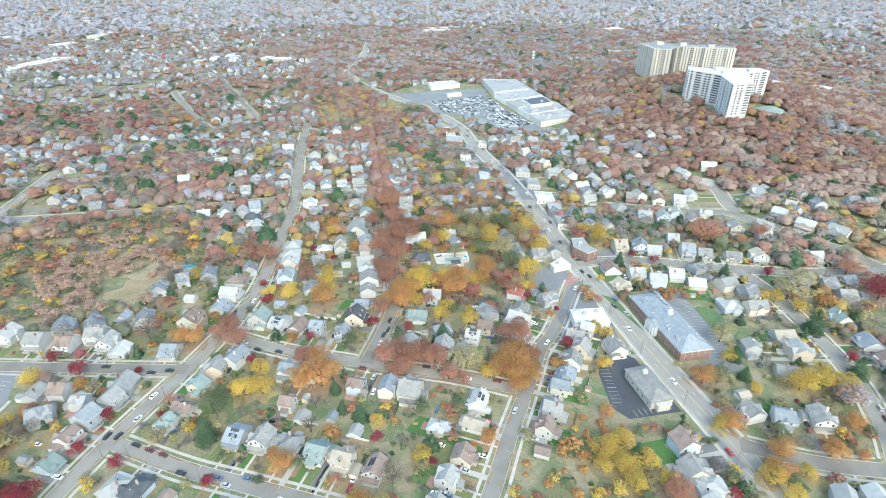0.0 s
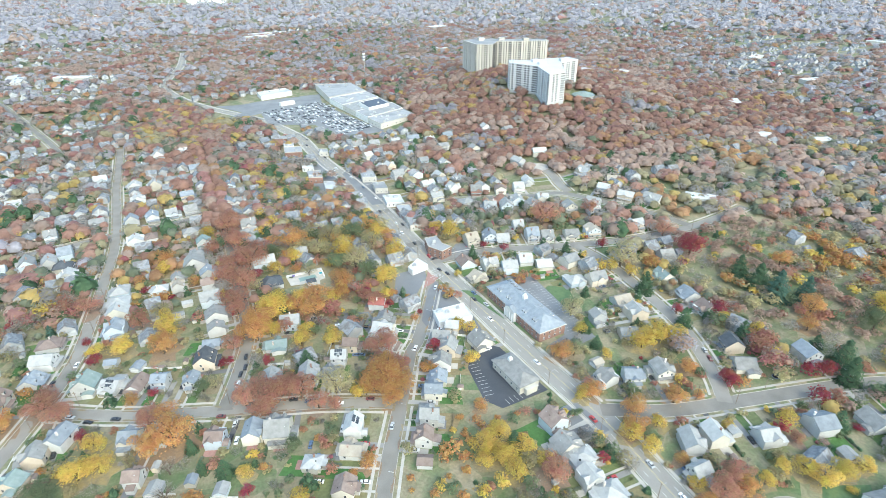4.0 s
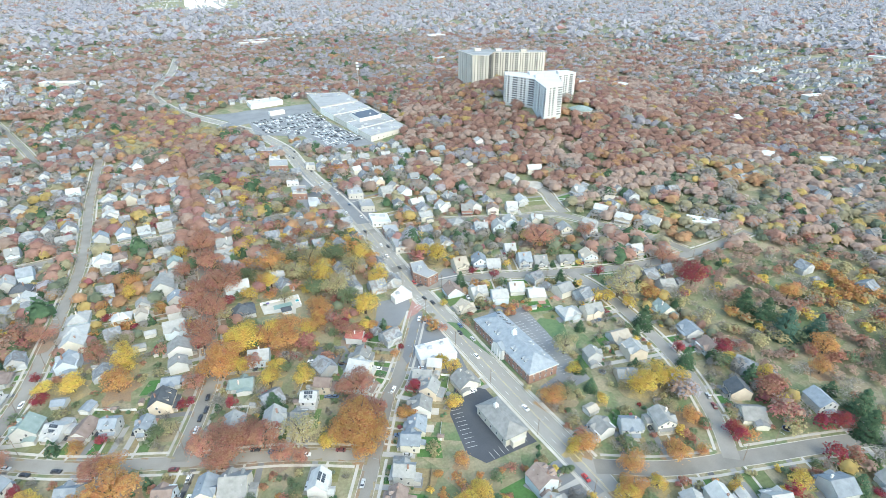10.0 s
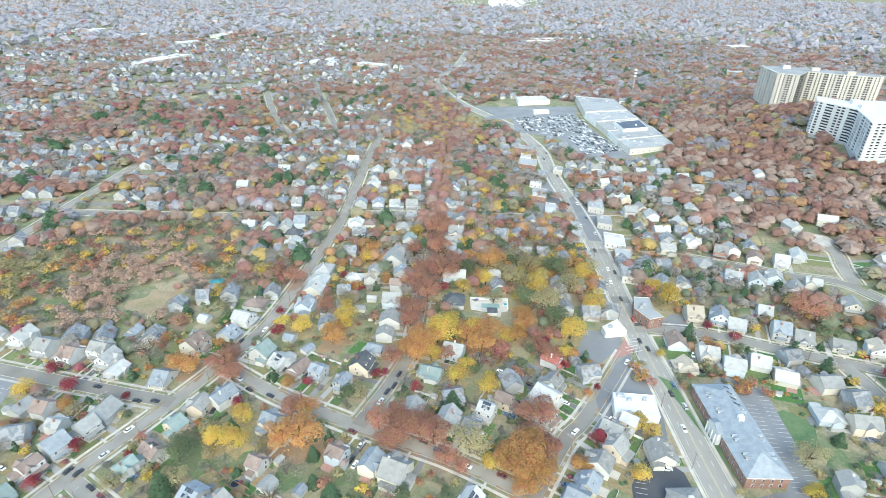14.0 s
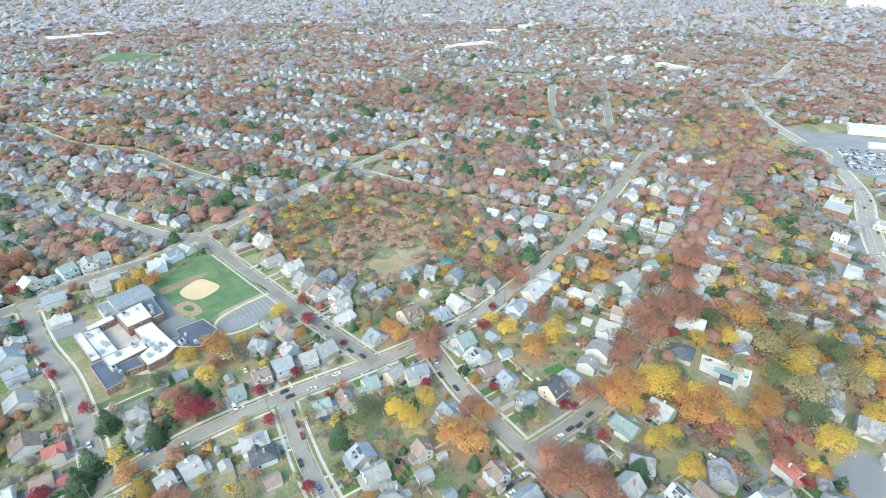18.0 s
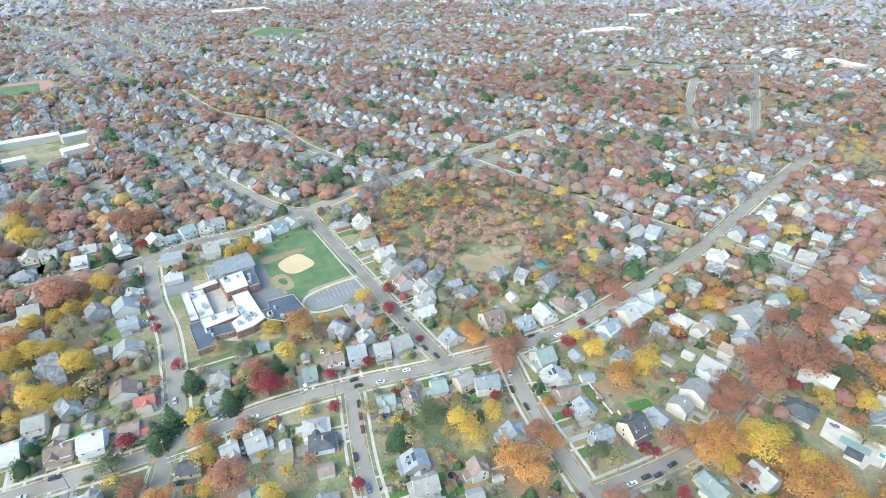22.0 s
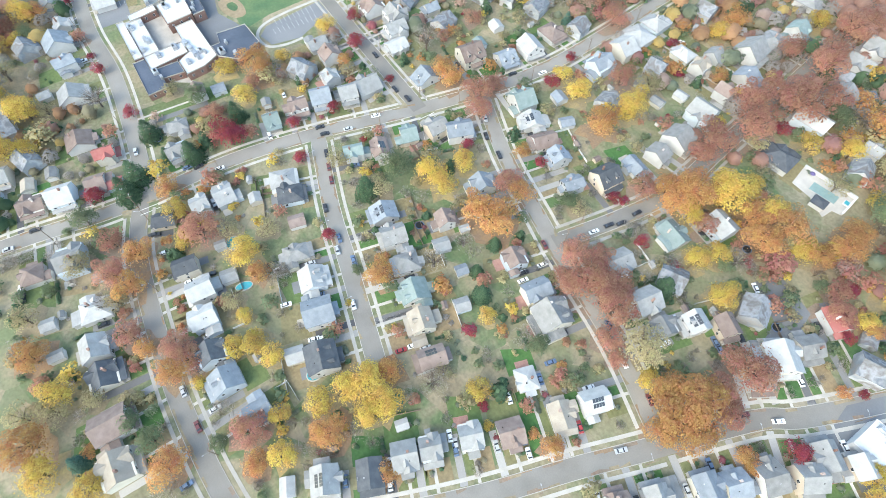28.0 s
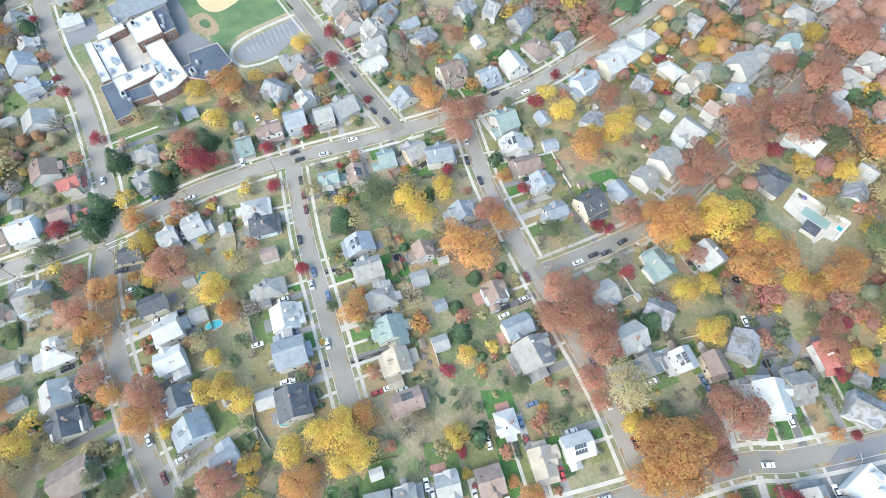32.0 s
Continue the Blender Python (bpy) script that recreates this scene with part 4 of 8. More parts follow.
# side street
houses(
    (-21, 95, 65, 5.0, 6.5, "w", 4),
    (-15, 107, 65, 9.3, 9.3, "l", 1),
    (-8, 121, 65, 8.8, 9.6, "d", 1),
    (-6, 134, 67, 8.6, 10.0, "l", 0),
    (-3, 143, 67, 7.3, 9.1, "l", 2),
    (2, 157, 67, 7.9, 9.6, "l", 2),
    (9, 170, 70, 8.8, 9.5, "b", 0),
    (46, 173, -110, 6.2, 7.0, "b", 4),
    (49, 185, -112, 7.3, 8.1, "b", 0),
    (-3, 187, 70, 7.4, 8.5, "w", 3),
    (15, 189, 68, 8.0, 9.8, "t", 1),
    (55, 197, -112, 8.0, 9.0, "l", 1),
    (55, 204, -111, 6.3, 7.0, "l", 4),
    (62, 214, -111, 8.4, 9.0, "n", 1),
    (67, 223, -111, 8.5, 9.4, "n", 0),
)
houses(
    (72, 234, -111, 8.4, 11.1, "g", 0),
    (80, 245, -122, 8.7, 9.2, "l", 0),
    (79, 256, -115, 8.7, 9.7, "l", 1),
    (47, 259, 58, 8.8, 9.2, "b", 2),
    (88, 263, -115, 7.6, 7.9, "w", 1),
    (26, 265, 69, 7.5, 8.5, "b", 1),
    (47, 272, 58, 11.8, 12.1, "w", 1),
    (50, 284, 65, 8.7, 8.9, "g", 0),
    (49, 303, 65, 8.0, 10.0, "r", 1),
)
# east road
houses(
    (387, 96, 174, 9.6, 12.9, "w", 0),
    (342, 116, 174, 10.0, 12.5, "w", 0),
    (231, 118, 173, 6.6, 7.0, "l", 4),
    (311, 119, 168, 10.7, 11.6, "t", 0),
    (429, 120, -146, 10.0, 12.4, "g", 1),
    (283, 123, 168, 8.8, 10.8, "b", 3),
    (274, 126, 168, 7.4, 8.3, "b", 2),
    (260, 129, 173, 10.7, 11.7, "g", 1),
    (233, 135, 173, 11.1, 11.2, "n", 0),
    (203, 137, 172, 9.3, 9.4, "w", 2),
    (435, 140, -146, 10.2, 12.2, "b", 2),
    (167, 145, 161, 8.9, 11.4, "w", 1),
    (180, 145, 172, 8.9, 10.3, "w", 1),
    (192, 145, 172, 4.9, 5.0, "w", 4),
    (408, 156, 34, 10.6, 11.8, "t", 3),
)
houses(
    (347, 168, -6, 10.4, 11.9, "d", 1),
    (428, 172, 34, 11.0, 11.3, "b", 1),
    (272, 178, -7, 10.6, 11.8, "n", 1),
    (452, 190, 43, 11.1, 11.2, "t", 3),
    (185, 191, -8, 9.6, 11.0, "g", 1),
    (167, 192, -19, 8.9, 9.4, "n", 0),
)
# north east street
houses(
    (268, 298, 174, 10.4, 12.0, "g", 0),
    (176, 316, 170, 11.1, 11.2, "w", 0),
    (150, 319, 170, 10.8, 11.5, "w", 0),
    (166, 327, 170, 10.0, 12.5, "w", 0),
    (138, 328, -176, 11.0, 11.3, "w", 2),
    (122, 337, -176, 10.7, 11.6, "b", 1),
    (277, 348, 5, 9.8, 12.7, "w", 2),
    (237, 351, -6, 11.0, 11.3, "t", 1),
    (219, 353, -11, 11.1, 11.2, "g", 0),
    (199, 357, -11, 9.8, 12.7, "l", 0),
    (187, 360, -10, 9.6, 12.9, "n", 0),
    (163, 364, -10, 10.1, 12.3, "w", 0),
    (154, 369, -10, 11.0, 11.3, "n", 1),
    (138, 369, 4, 10.0, 12.5, "t", 0),
    (185, 383, -10, 8.5, 11.1, "w", 0),
)
houses(
    (258, 385, -6, 10.5, 11.9, "w", 1),
    (242, 398, -6, 11.2, 11.2, "l", 1),
    (215, 417, -11, 10.7, 11.7, "l", 1),
    (190, 420, -10, 10.7, 11.6, "l", 1),
    (176, 425, -10, 11.1, 11.2, "l", 2),
)
# hill street, the close and the row above the highway
houses(
    (293, 461, -80, 15, 13, "w", 2), (304, 470, 10, 9, 10, "w", 1), (245, 518, 110, 13, 10, "w", 0), (275, 529, 170, 15, 10, "w", 0),
    (312, 438, -120, 10, 12, "t", 1), (233, 468, 80, 14, 9, "w", 0), (204, 427, 170, 10, 11, "l", 1), (228, 424, 170, 10, 10, "w", 2),
    (176, 462, -14, 10, 11, "g", 0), (199, 456, -12, 10, 10, "b", 1), (217, 454, -10, 10, 11, "w", 0), (266, 398, 130, 12, 10, "l", 0),
    (290, 420, -50, 11, 10, "w", 0), (300, 398, -50, 14, 11, "w", 0), (318, 384, -60, 15, 10, "l", 0), (252, 637, 0, 11, 11, "w", 1),
    (185, 599, 0, 12, 10, "l", 0), (272, 612, 20, 12, 10, "g", 0), (117, 599, -70, 10, 11, "l", 1), (95, 600, -70, 9, 9, "w", 1),
)
houses(
    (64, 656, 8, 9, 11, "w", 1), (76, 652, 8, 9, 10, "l", 1), (89, 645, 8, 11, 10, "g", 0), (110, 643, 8, 12, 10, "l", 0), (136, 641, 8, 11, 10, "w", 0),
    (159, 643, 8, 14, 9, "n", 0), (178, 636, 8, 12, 9, "w", 0), (200, 632, 8, 12, 10, "n", 0), (104, 560, -74, 16, 11, "w", 2), (126, 546, -74, 11, 9, "l", 0),
    (150, 560, 10, 10, 10, "l", 0), (170, 545, 10, 10, 11, "w", 1), (140, 590, 10, 10, 10, "n", 2), (160, 612, 190, 11, 10, "b", 0), (215, 575, 10, 11, 10, "l", 1),
)
# loop street
houses(
    (232, 182, -111, 11.1, 11.2, "g", 1),
    (237, 197, -105, 8.9, 11.4, "d", 0),
    (188, 226, 75, 8.9, 10.8, "l", 1),
    (250, 233, -93, 9.8, 12.7, "b", 2),
    (204, 242, 87, 10.7, 11.7, "l", 2),
    (178, 245, 87, 7.4, 8.8, "l", 0),
    (250, 250, -93, 11.0, 11.4, "n", 0),
    (204, 258, 93, 9.6, 12.0, "t", 1),
    (248, 274, -87, 11.1, 11.2, "e", 0),
    (201, 285, 93, 10.0, 12.4, "l", 1),
    (187, 289, 93, 10.5, 11.9, "w", 3),
    (196, 314, 104, 10.8, 11.5, "l", 1),
)
# upper street
houses(
    (-212, 433, -166, 10.6, 11.8, "w", 2),
    (-178, 434, -166, 10.0, 12.5, "w", 1),
    (-193, 435, -166, 10.1, 12.3, "l", 1),
    (-170, 445, -166, 9.6, 12.9, "n", 0),
    (-111, 459, -168, 8.6, 11.2, "b", 3),
    (-191, 484, 14, 9.1, 11.7, "l", 0),
    (-209, 489, 14, 9.7, 12.8, "n", 3),
    (-116, 499, 12, 9.9, 12.6, "n", 1),
    (-101, 502, 12, 9.6, 12.9, "l", 2),
    (-85, 504, 12, 11.1, 11.2, "g", 0),
    (-53, 509, 8, 11.0, 11.3, "n", 1),
    (-43, 511, 8, 10.6, 11.7, "g", 2),
    (-263, 513, 11, 11.1, 11.2, "w", 0),
)
# school cross street
houses(
    (-312, 36, -97, 11.1, 11.2, "l", 2),
    (-374, 42, 83, 10.8, 11.5, "n", 3),
    (-319, 45, -97, 10.7, 11.7, "l", 0),
    (-396, 46, 83, 10.6, 11.8, "t", 1),
    (-394, 57, 83, 10.1, 10.6, "l", 2),
    (-370, 75, 83, 8.9, 11.2, "w", 0),
    (-391, 81, 83, 10.6, 10.9, "w", 2),
    (-373, 101, 90, 10.6, 11.7, "w", 1),
    (-392, 101, 90, 8.7, 9.8, "w", 1),
    (-373, 124, 98, 11.1, 11.2, "w", 1),
    (-372, 133, 98, 7.8, 8.8, "e", 0),
    (-375, 147, 98, 10.4, 12.0, "e", 0),
    (-335, 155, -96, 10.7, 11.6, "l", 0),
    (-374, 160, 84, 10.9, 11.4, "l", 1),
    (-344, 166, -96, 7.5, 8.7, "l", 0),
)
houses(
    (-376, 170, 84, 10.1, 11.3, "l", 0),
    (-336, 193, -96, 10.2, 12.3, "w", 2),
    (-344, 208, -77, 10.8, 11.6, "n", 2),
    (-347, 220, -77, 9.7, 11.9, "w", 1),
)

# driveways, front walks and lawns
lawn, walk_g = Geo(), Geo()
for hx, hy, hr, hw, hd, hc, hs in HOUSES:
    rnd = random.Random(int(hx * 5 + hy * 11))
    c, s = math.cos(radians(hr)), math.sin(radians(hr))
    fx, fy = s, -c
    best, reach = 1e9, 0
    for n, pts in SAMPLES.items():
        rel = pts - (hx, hy)
        ahead = rel[:, 0] * fx + rel[:, 1] * fy
        across = np.abs(rel[:, 0] * c + rel[:, 1] * s)
        ok = (across < 4) & (ahead > 0)
        if ok.any() and ahead[ok].min() < best:
            best, reach = ahead[ok].min(), LINES[n][0] / 2
    if best > 60 or hs == 4:
        continue
    edge = best - reach - 0.3
    k = rnd.choice((-1, 1))

    def local(a, b):
        return (hx + a * c + b * fx, hy + a * s + b * fy)

    if edge > hd / 2 + 2:
        side_x = k * (hw / 2 + 1.7)
        g = Geo()
        g.prism([local(side_x - 1.4, -hd * 0.3), local(side_x + 1.4, -hd * 0.3), local(side_x + 1.4, edge), local(side_x - 1.4, edge)], -0.1, 0.045)
        for i, v in enumerate(g.v):
            g.v[i] = (v[0], v[1], v[2] + hill(v[0], v[1]))
        whole("driveway", g, M["drive"], "plain paved house driveway", "driveway", "structure", "driveways")
        p = [local(-0.6, hd / 2), local(0.6, hd / 2), local(0.6, edge), local(-0.6, edge)]
        walk_g.add([(x, y, hill(x, y) + 0.075) for x, y in p], [(0, 1, 2, 3), (3, 2, 1, 0)][:1])
        a0, a1 = -k * (hw / 2 + 2.5), k * (hw / 2 - 0.2)
        for u0, u1 in ((a0, -0.7 * k), (0.7 * k, a1)):
            p = [local(u0, hd / 2 - 1), local(u1, hd / 2 - 1), local(u1, edge - 3.2), local(u0, edge - 3.2)]
            lawn.add([(x, y, hill(x, y) + 0.035) for x, y in p], [(0, 1, 2, 3)])
    b0, b1 = -hw / 2 - 2, hw / 2 + 2
    p = [local(b0, -hd / 2 - rnd.uniform(6, 13)), local(b1, -hd / 2 - rnd.uniform(6, 13)), local(b1, -hd / 2 + 1), local(b0, -hd / 2 + 1)]
    if rnd.random() < 0.6:
        lawn.add([(x, y, hill(x, y) + 0.03 + 0.001 * rnd.random()) for x, y in p], [(0, 1, 2, 3)])
whole("lawns", lawn, M["lawn"], "small front and back lawns, green to dry brown", "lawn", "stuff")
whole("front_walks", walk_g, M["concrete"], "narrow concrete front walks", "path", "stuff")


# ---- trees ----
def crown_points(rs, n, kind):
    """Places, normals and sizes of leaf clumps on a lobed crown of radius 1, standing on z = 0."""
    if kind in "ps":
        z = rs.uniform(0, 1, n) ** 1.4
        a = rs.uniform(0, 2 * np.pi, n)
        tier = 0.75 + 0.25 * np.cos(z * 34 + np.sin(a * 3))
        r = (1 - z) ** 0.62 * tier * rs.uniform(0.55, 1.0, n)
        c = np.stack([r * np.cos(a), r * np.sin(a), z * 2.15], -1)
        nor = np.stack([np.cos(a), np.sin(a), np.full(n, 0.9)], -1)
        size = rs.uniform(0.06, 0.12, n) * (1.15 - 0.5 * z)
    else:
        lobes = rs.randint(13, 22)
        d = rs.normal(size=(lobes, 3))
        d /= np.linalg.norm(d, axis=1)[:, None]
        d[:, 2] = d[:, 2] * 0.75 + 0.12
        lc = d * rs.uniform(0.35, 0.86, (lobes, 1)) * (rs.uniform(0.8, 1.2, (1, 3)))
        lr = rs.uniform(0.16, 0.46, lobes)
        w = rs.choice(lobes, n, p=lr ** 1.7 / (lr ** 1.7).sum())
        q = rs.normal(size=(n, 3))
        q /= np.linalg.norm(q, axis=1)[:, None]
        q[:, 2] = np.where(rs.uniform(size=n) < 0.75, np.abs(q[:, 2]), q[:, 2])
        c = lc[w] + q * lr[w][:, None] * rs.uniform(0.75, 1.1, (n, 1))
        loose = rs.uniform(size=n) < 0.22
        q2 = rs.normal(size=(n, 3))
        q2 /= np.linalg.norm(q2, axis=1)[:, None]
        q2[:, 2] = np.abs(q2[:, 2]) * 1.1 - 0.25
        c[loose] = (q2 * rs.uniform(0.6, 1.02, (n, 1)) * (1 + 0.16 * np.sin(7 * q2[:, :1] + 5 * q2[:, 1:2])))[loose]
        q[loose] = q2[loose]
        c[:, 2] = c[:, 2] * 0.88 + 0.95
        nor = q * 0.7 + rs.normal(size=(n, 3)) * 0.4 + (0, 0, 0.95)
        size = rs.uniform(0.035, 0.085, n)
        if kind == "b":
            nor = rs.normal(size=(n, 3))
    return c, nor / np.linalg.norm(nor, axis=1)[:, None], size


def quads(c, nor, size, rs, thin=1.0):
    """Two-triangle leaf clumps, bent along the middle, as arrays of vertices."""
    n = len(c)
    up = rs.normal(size=(n, 3))
    s = np.cross(nor, up)
    s /= np.linalg.norm(s, axis=1)[:, None] + 1e-9
    t = np.cross(nor, s)
    a, b = (s * size[:, None]) * thin, t * size[:, None] * (1.0 if thin == 1 else 2.4)
    j = rs.uniform(0.6, 1.3, (4, n, 1))
    bend = nor * size[:, None] * 0.35
    v = np.stack([c - a * j[0] - bend * 0.5, c - b * j[1] + bend * 0.5, c + a * j[2] - bend * 0.5, c + b * j[3] + bend * 0.5], 1)
    return v.reshape(-1, 3)


def flakes(c, nor, size, rs, thin):
    """Single ragged triangles facing their normals."""
    s = np.cross(nor, rs.normal(size=nor.shape))
    s /= np.linalg.norm(s, axis=1)[:, None] + 1e-9
    t = np.cross(nor, s)
    out = []
    for k in range(3):
        a = 2.094 * k + rs.uniform(-0.35, 0.35, len(c))
        w = size * rs.uniform(0.8, 1.2, len(c))
        out.append(c + s * (np.cos(a) * w * thin)[:, None] + t * (np.sin(a) * w / thin)[:, None])
    return np.stack(out, 1).reshape(-1, 3)


def array_mesh(name, v, material, per=4, soft=None):
    """Loose faces from an array; soft: one normal for each face, that of the crown's outline, so that clumps shade as one body."""
    me = bpy.data.meshes.new(name)
    n = len(v) // per
    me.vertices.add(len(v))
    me.vertices.foreach_set("co", np.ascontiguousarray(v, dtype=np.float32).ravel())
    me.loops.add(len(v))
    me.loops.foreach_set("vertex_index", np.arange(len(v), dtype=np.int32))
    me.polygons.add(n)
    me.polygons.foreach_set("loop_start", np.arange(0, len(v), per, dtype=np.int32))
    me.update(calc_edges=True)
    me.validate()
    if soft is not None:
        lay = me.attributes.new("custom_normal", "FLOAT_VECTOR", "POINT")
        lay.data.foreach_set("vector", np.ascontiguousarray(soft if len(soft) == len(v) else np.repeat(soft, per, 0), dtype=np.float32).ravel())
    me.materials.append(material)
    return me


def rounded(c, nor, mid, keep, up=0.3):
    """Normals that point away from a crown's middle and up, with a share of each clump's own tilt."""
    out = (c - (0, 0, mid)) * (1, 1, 0.9)
    out = out / (np.linalg.norm(out, axis=1)[:, None] + 1e-6) * (1 - keep) + nor * keep + (0, 0, up)
    return out / np.linalg.norm(out, axis=1)[:, None]


def trunk_geo(rs, kind):
    g = Geo()
    if kind in "ps":
        return g.tube(0, 0, -0.5, 2.05, 0.06, 0.01, 6)
    g.tube(0, 0, -0.5, 0.55, 0.075, 0.055, 7)
    many = 15 if kind == "b" else 7
    for i in range(many):
        a = 2 * math.pi * i / many + rs.uniform(-0.4, 0.4)
        r, z = rs.uniform(0.35, 0.75), rs.uniform(0.9, 1.6)
        mid = (r * 0.5 * math.cos(a), r * 0.5 * math.sin(a), (0.5 + z) / 2 + 0.1)
        g.limb((0, 0, rs.uniform(0.35, 0.6)), mid, 0.04, 0.026, 4)
        g.limb(mid, (r * math.cos(a), r * math.sin(a), z), 0.026, 0.008, 4)
        if kind == "b":
            for j in range(4):
                b = a + rs.uniform(-0.9, 0.9)
                k = rs.uniform(0.3, 0.6)
                g.limb(mid, (mid[0] + k * math.cos(b), mid[1] + k * math.sin(b), mid[2] + rs.uniform(0.2, 0.5)), 0.016, 0.004, 3)
    return g


CROWNS = {}
for kind, (cols, word) in LEAF.items():
    for v in range(3):
        rs = np.random.RandomState(17 * v + ord(kind))
        tm = trunk_geo(rs, kind).mesh("trunk", M["bark"])
        for lod, n, k in ((0, 400, 1.55), (1, 880, 1.05), (2, 1500, 0.8)):
            if kind in "bt":
                n = n * (8 if kind == "b" else 6) // 10
            if kind == "b":
                c, nor, size = crown_points(rs, n, kind)
                me = array_mesh("crown", quads(c, nor, size * k * 0.9, rs, 0.1), LEAF_MAT[kind])
            else:
                c, nor, size = crown_points(rs, n * 2, kind)
                me = array_mesh("crown", flakes(c, nor, size * k * 0.85, rs, 0.9), LEAF_MAT[kind], 3, rounded(c, nor, 0.7, 0.45))
            CROWNS[kind, v, lod] = (me, tm)
TREE_WORD = {"y": "golden-yellow autumn tree beside the yards", "o": "burnt-orange autumn tree in full leaf", "r": "rust-brown autumn oak shedding its leaves", "c": "crimson ornamental maple in a yard", "k": "maroon-red autumn maple beside the houses", "g": "dull green tree beside the houses", "p": "dark green pine in a yard", "s": "blue-green spruce in a yard", "t": "thin olive-yellow autumn tree", "b": "bare grey tree with fine twigs"}
TREES = []
LITTER = Geo()


def litter(x, y, r, kind, rnd):
    """A ragged carpet of fallen leaves under a tree."""
    n = 11
    a0 = rnd.uniform(0, 6)
    ring = [(x + r * q * math.cos(a0 + 2 * math.pi * i / n), y + r * q * math.sin(a0 + 2 * math.pi * i / n)) for i, q in enumerate(rnd.uniform(0.7, 1.5) for _ in range(n))]
    z = 0.036 + 0.004 * rnd.random()
    LITTER.add([(px, py, hill(px, py) + z) for px, py in ring], [tuple(range(n))], "yorct".find(kind) if kind in "yorct" else 4)


def trees(*rows):
    for x, y, r, kind in rows:
        TREES.append((x, y, r))
        rnd = random.Random(int(x * 31 + y * 17))
        shrub = r < 2.6 and kind not in "ps"
        low = 0.62 if shrub else 1.0
        t = thing("shrub" if shrub else "conifer" if kind in "ps" else "tree", pose(x, y, hill(x, y), 0, 0, rnd.uniform(0, 360)), TREE_WORD[kind], "shrub" if shrub else "tree", "autumn trees")
        if kind in "yort" and r > 3:
            litter(x, y, r * 1.1, kind, rnd)
        me, tm = CROWNS[kind, rnd.randrange(3), 0 if r < 3 else 1 if r < 5.5 else 2]
        k = r * 1.12
        kz = k * rnd.uniform(0.85, 1.05) * low * (0.95 if kind in "ps" else 1.0)
        for nm, m in (("crown", me), ("trunk", tm)):
            ob = new(nm, m)
            ob.parent = t
            ob.matrix_basis = Matrix.Diagonal((k, k, kz, 1))


trees(
    (-97, 26, 4.9, "t"),
    (-85, 26, 7.5, "o"),
    (-73, 27, 6.9, "y"),
    (-477, 41, 10.1, "r"),
    (-468, 58, 9.2, "r"),
    (-449, 38, 10.5, "y"),
    (-428, 42, 8.5, "y"),
    (-426, 51, 6.8, "y"),
    (-407, 30, 8.0, "r"),
    (-383, 59, 4.0, "p"),
    (-340, 55, 7.3, "r"),
    (-333, 82, 5.2, "t"),
    (-327, 84, 7.5, "y"),
    (-325, 90, 5.7, "o"),
    (-325, 72, 5.1, "r"),
    (-320, 61, 11.9, "r"),
    (-308, 75, 4.9, "y"),
    (-307, 80, 5.5, "g"),
    (-307, 65, 5.5, "y"),
    (-307, 45, 6.0, "y"),
    (-306, 56, 5.4, "y"),
    (-290, 37, 8.2, "o"),
    (-284, 64, 7.8, "t"),
    (-273, 45, 8.0, "y"),
    (-270, 35, 7.8, "y"),
    (-268, 55, 6.8, "y"),
    (-256, 62, 6.1, "y"),
    (-256, 39, 4.7, "y"),
)
trees(
    (-250, 66, 7.7, "y"),
    (-248, 74, 4.3, "t"),
    (-235, 44, 7.2, "y"),
    (-230, 59, 4.0, "y"),
    (-228, 51, 7.2, "y"),
    (-227, 35, 3.8, "y"),
    (-225, 60, 5.8, "y"),
    (-198, 59, 2.3, "y"),
    (-180, 78, 4.6, "c"),
    (-171, 62, 2.2, "g"),
    (-170, 71, 5.4, "g"),
    (-152, 77, 5.3, "r"),
    (-148, 62, 5.9, "t"),
    (-145, 48, 3.2, "g"),
    (-139, 85, 6.4, "o"),
    (-136, 37, 5.4, "t"),
    (-135, 73, 6.5, "r"),
    (-126, 76, 6.4, "o"),
    (-125, 65, 4.3, "b"),
    (-123, 70, 4.6, "t"),
    (-118, 35, 6.8, "o"),
    (-106, 69, 5.3, "r"),
    (-98, 72, 4.2, "o"),
    (-97, 40, 5.8, "y"),
    (-91, 37, 5.3, "t"),
    (-90, 83, 6.1, "r"),
    (-89, 50, 4.0, "t"),
    (-83, 85, 5.2, "r"),
)
trees(
    (-81, 78, 5.9, "o"),
    (-74, 58, 4.5, "g"),
    (-73, 84, 2.8, "y"),
    (-72, 42, 2.8, "o"),
    (-70, 38, 4.3, "s"),
    (-63, 62, 4.8, "g"),
    (-59, 39, 5.4, "y"),
    (-51, 64, 6.4, "o"),
    (-48, 82, 3.4, "g"),
    (-34, 90, 4.7, "o"),
    (230, 86, 2.7, "o"),
    (284, 74, 5.1, "y"),
    (288, 60, 5.5, "y"),
    (288, 87, 6.5, "t"),
    (294, 68, 6.2, "t"),
    (300, 80, 6.4, "p"),
    (301, 62, 5.1, "p"),
    (332, 79, 9.3, "o"),
    (-420, 105, 8.1, "r"),
    (-409, 127, 9.1, "r"),
    (-400, 111, 9.6, "r"),
    (-373, 114, 4.2, "c"),
    (-361, 92, 7.2, "p"),
    (-329, 108, 2.7, "c"),
    (-293, 104, 4.0, "r"),
    (-277, 105, 2.4, "c"),
    (-262, 105, 3.5, "c"),
    (-238, 98, 7.0, "b"),
)
